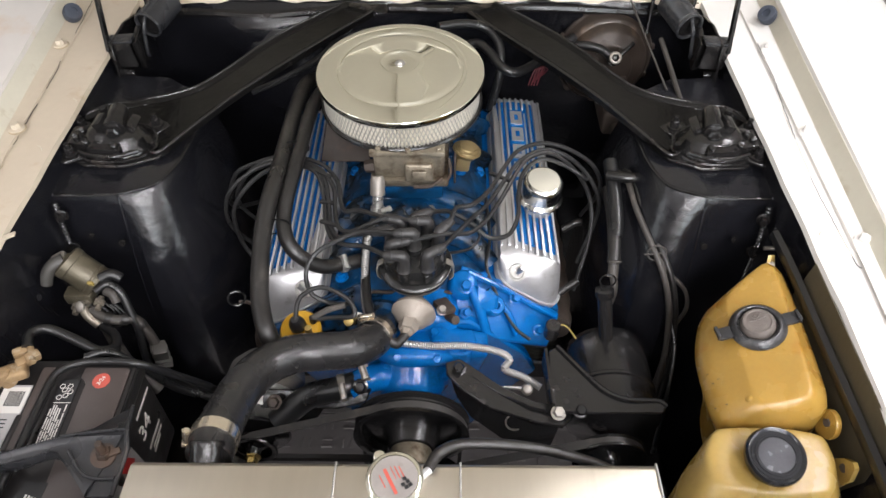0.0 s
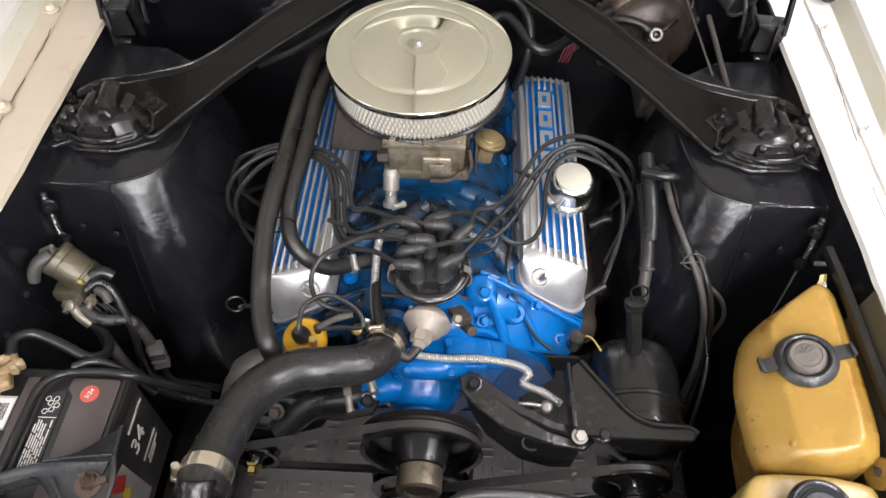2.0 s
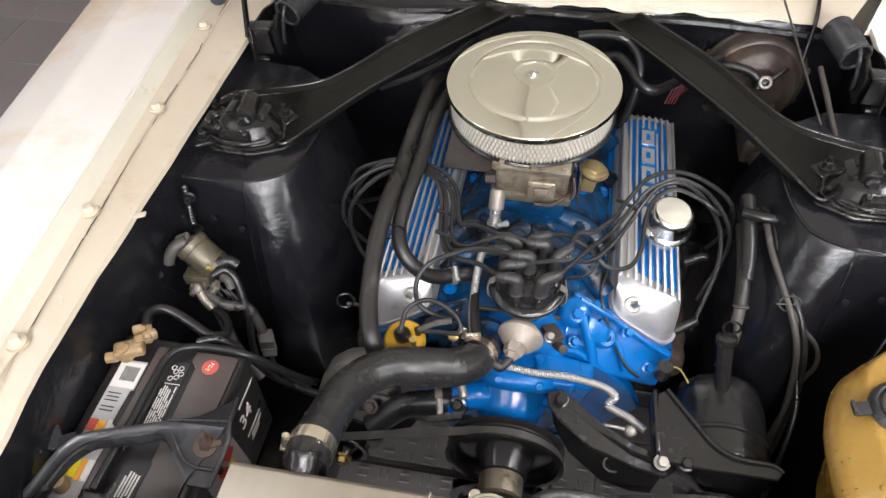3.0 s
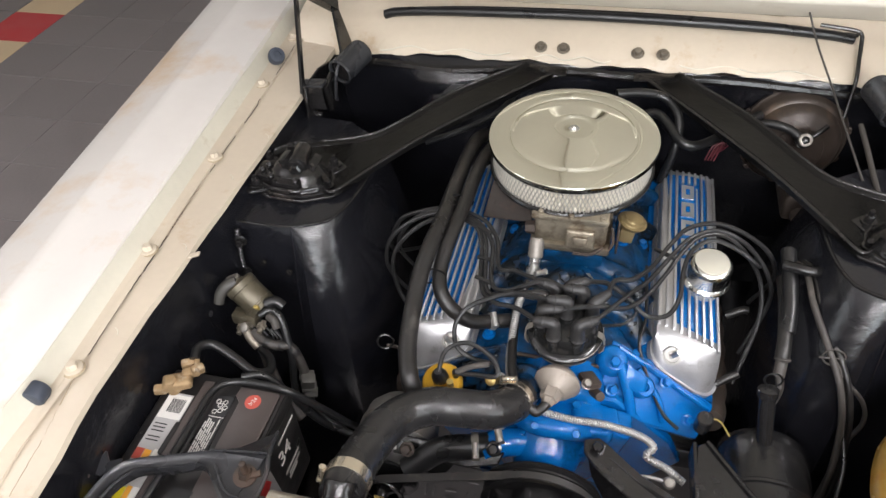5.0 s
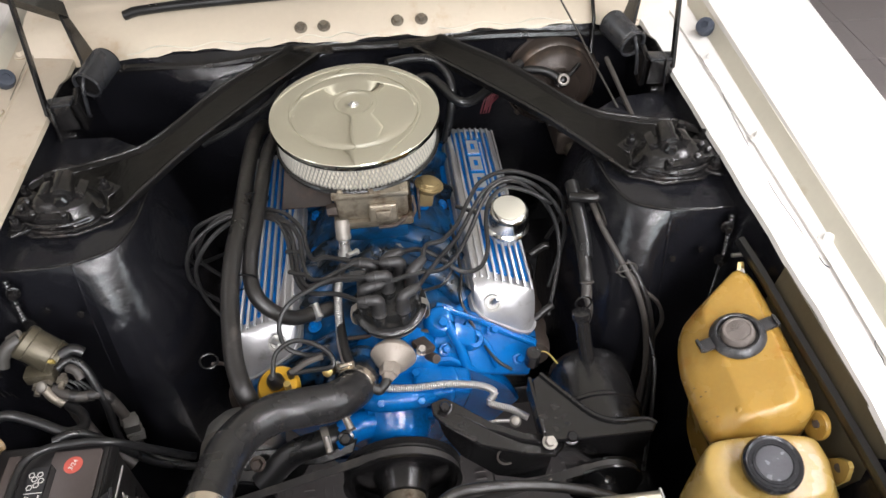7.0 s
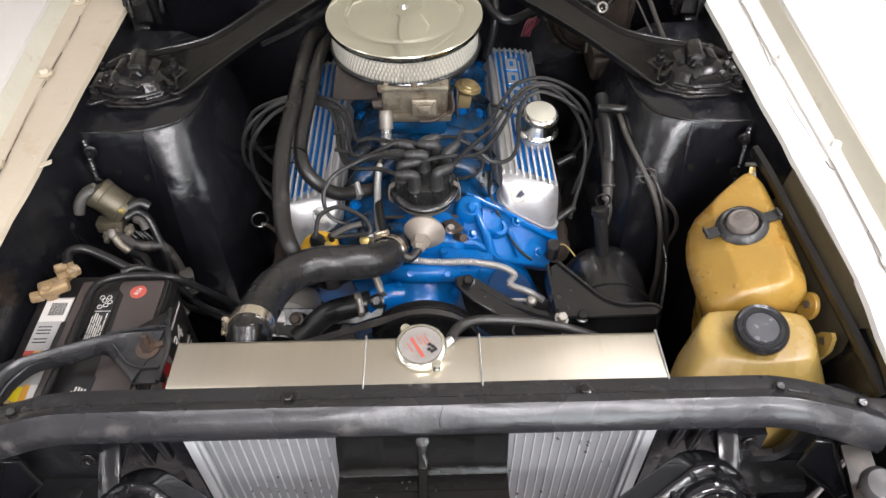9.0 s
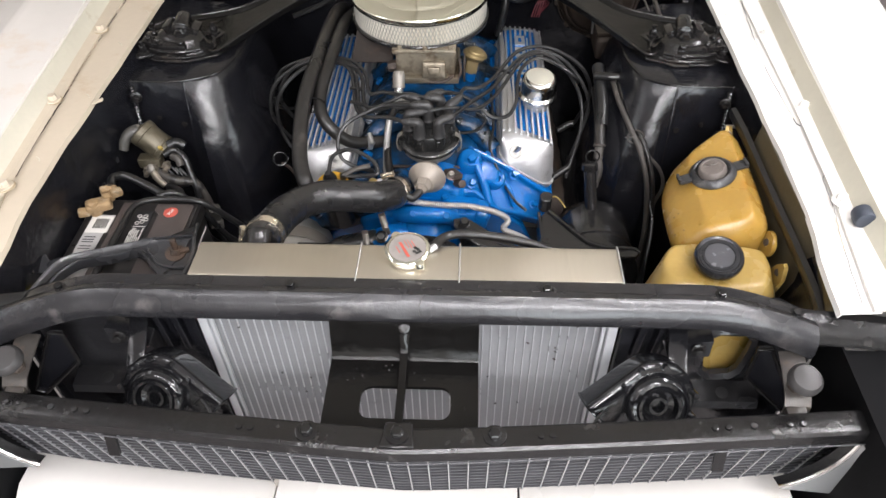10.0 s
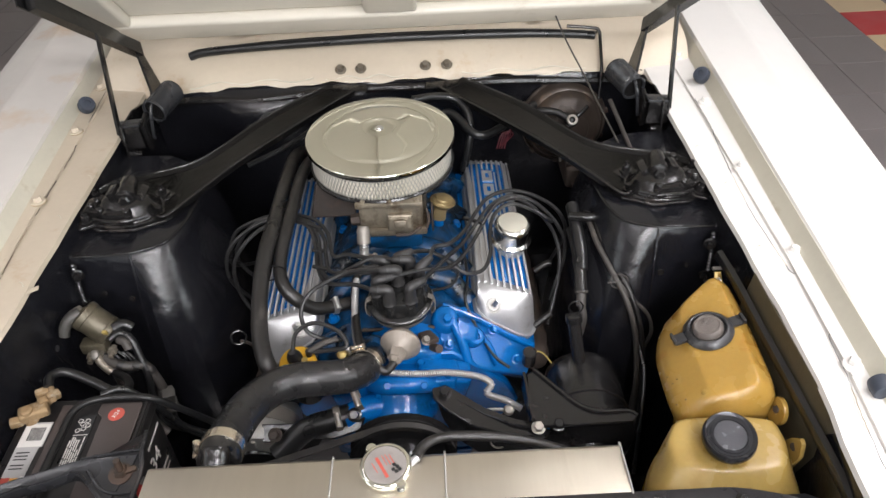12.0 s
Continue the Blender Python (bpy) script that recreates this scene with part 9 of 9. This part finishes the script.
    part("line", tube([(0.490, 0.92, 0.945), (0.497, 0.87, 0.93), (0.503, 0.82, 0.915), (0.51, 0.77, 0.90)], 0.005, 8, 5), GREYW, tube_th)
    # red wires behind the cover
    rw = thing("red_wires", (0.25, 0.95, 0.83), "small bundle of red wires behind the valve cover", "wire")
    for k in range(4):
        o = 0.006 * k
        part("wire", tube([(0.235 + o, 0.945, 0.815), (0.243 + o * 1.2, 0.950, 0.842 + o), (0.252 + o, 0.958, 0.852), (0.258 + o, 0.972, 0.835), (0.25, 0.98, 0.80)], 0.0016, 6, 5), PINKW, rw)


def right_loom():
    th = thing("wiring_loom", (0.42, 0.48, 0.62), "grey-brown taped wiring loom clipped to the shock tower", "wiring")
    a = [(0.372, 0.62, 0.852), (0.385, 0.593, 0.857), (0.394, 0.536, 0.842), (0.413, 0.477, 0.818), (0.432, 0.434, 0.790), (0.446, 0.410, 0.75), (0.455, 0.392, 0.70), (0.46, 0.37, 0.62)]
    part("strand", tube(a + [(0.455, 0.34, 0.50), (0.43, 0.32, 0.42)], 0.0056, 10, 6), GREYW, th)
    part("strand", tube([(x + 0.012, y + 0.004, z + 0.001) for x, y, z in a] + [(0.465, 0.34, 0.50), (0.44, 0.32, 0.42)], 0.0050, 10, 6), HOSE, th)
    part("branch", tube([(0.424, 0.455, 0.806), (0.448, 0.434, 0.782), (0.478, 0.424, 0.75), (0.487, 0.412, 0.715), (0.470, 0.395, 0.67), (0.455, 0.36, 0.56), (0.44, 0.33, 0.44)], 0.0038, 8, 6), GREYW, th)
    part("cable_tie", tube([Vector((0.424, 0.459, 0.808)) + Vector((0.017 * math.cos(q), 0.006 * math.sin(q), 0.012 * math.sin(q))) for q in [2 * math.pi * k / 14 for k in range(15)]] + [(0.400, 0.452, 0.812)], 0.0016, 6, 2), GREYW, th, "pale cable tie")
    part("clip", tube([(0.350, 0.600, 0.862), (0.372, 0.588, 0.868), (0.395, 0.586, 0.868), (0.412, 0.596, 0.866), (0.420, 0.585, 0.870)], 0.0095, 10, 5), SATIN, th, "black loom clip")
    th = thing("spare_cable", (0.47, 0.35, 0.5), "thin black cable hanging beside the bottle", "cable")
    part("cable", tube([(0.46, 0.40, 0.70), (0.468, 0.36, 0.66), (0.455, 0.30, 0.60), (0.44, 0.24, 0.5)], 0.004, 8, 5), RUBBER, th)
    th = thing("heater_pipe", (0.36, 0.55, 0.65), "black rubber hose standing beside the engine", "hose")
    part("hose", tube([(0.360, 0.64, 0.86), (0.361, 0.583, 0.845), (0.362, 0.535, 0.825), (0.359, 0.50, 0.805)], 0.0125, 12, 5), RUBBER, th)
    th = thing("plug_shield", (0.30, 0.55, 0.66), "grey plug boot sticking out below the valve cover", "boot")
    part("boot", tube([(0.262, 0.452, 0.700), (0.285, 0.462, 0.715), (0.300, 0.468, 0.722)], 0.007, 10, 4), HOSE, th)
    part("boot_rear", tube([(0.285, 0.60, 0.720), (0.31, 0.605, 0.735), (0.32, 0.605, 0.735)], 0.007, 10, 4), HOSE, th)
    th = thing("ground_wire", (0.15, 0.4, 0.70), "thin black wire running down the engine front", "wire")
    part("wire", tube([(0.132, 0.62, 0.80), (0.136, 0.50, 0.800), (0.128, 0.445, 0.795), (0.138, 0.415, 0.775), (0.158, 0.385, 0.745), (0.180, 0.362, 0.718), (0.205, 0.352, 0.70)], 0.003, 8, 6), RUBBER, th)
    part("clip_wire", tube([(0.06, 0.44, 0.825), (0.10, 0.455, 0.822), (0.118, 0.485, 0.826), (0.10, 0.50, 0.835)], 0.0028, 8, 5), RUBBER, th)


def underbody():
    for s in (1, -1):
        th = thing("frame_rail", (s * 0.36, 0.4, 0.30), "black box-section frame rail beside the engine", "rail", "frame rails")
        part("rail", box((s * 0.385, 0.40, 0.37), (0.09, 1.2, 0.12), bevel=0.006), BLACK, th)
    solo("crossmember", box((0, 0.62, 0.30), (0.70, 0.14, 0.08), bevel=0.015, seg=3), BLACK, (0, 0.62, 0.26), "black engine crossmember under the oil pan", "crossmember")
    # added black sheet stands for the dark floor below; side sheets close the bay
    th = thing("dark_floor_sheet", (0, -0.02, 0.41), "black sheet standing for the dark floor under the radiator", "shield")
    part("panel", box((0.0, -0.02, 0.42), (1.16, 0.20, 0.006), bevel=0), BLACK, th)
    for x in (-0.36, -0.12, 0.12, 0.36):
        part("rib", box((x, -0.02, 0.427), (0.02, 0.18, 0.008), bevel=0.003), BLACK, th)
    for s in (1, -1):
        solo("side_sheet", box((s * 0.53, 0.30, 0.33), (0.20, 1.0, 0.006), bevel=0), BLACK, (s * 0.53, 0.30, 0.32), "black sheet closing the bay beside the frame rail", "shield")
    # rest of the body, closing the car round the bay
    cb = thing("car_body", (0, 2.15, 0.0), "plain white car body behind the cowl", "car body")
    part("shell", box((0, 2.15, 0.62), (1.78, 1.25, 0.72), bevel=0.05, seg=3), WHITE, cb)
    for s in (1, -1):
        wh = part("front_wheel", lathe([(0.19, -0.09), (0.29, -0.095), (0.315, -0.07), (0.318, 0.0), (0.315, 0.07), (0.29, 0.095), (0.19, 0.09)], (s * 0.74, 0.62, 0.318), (1, 0, 0), 40), RUBBER, cb, "black rubber tyre")
        part("rim", lathe([(0, -0.02), (0.10, -0.02), (0.17, -0.06), (0.19, -0.085), (0.19, 0.085), (0, 0.06)], (s * 0.74, 0.62, 0.318), (1, 0, 0), 32), SILVER, wh)


# ---- put together ----
garage()
for side in (1, -1):
    fender(side)
    shock_tower(side)
    strut_brace(side)
    horn(side)
    hood_stop(side)
aprons()
cowl()
hood()
radiator_support()
grille()
bumper()
underbody()
radiator()
engine()
for side in (1, -1):
    valve_cover(side)
breather()
air_cleaner()
carburetor()
lead_tops, vac_end = distributor()
plug_leads(lead_tops)
hoses(vac_end)
coil()
front_drive()
power_steering()
battery()
holddown()
solenoid()
washer_tank()
overflow_tank()
brakes()
right_loom()
floor_tiles()
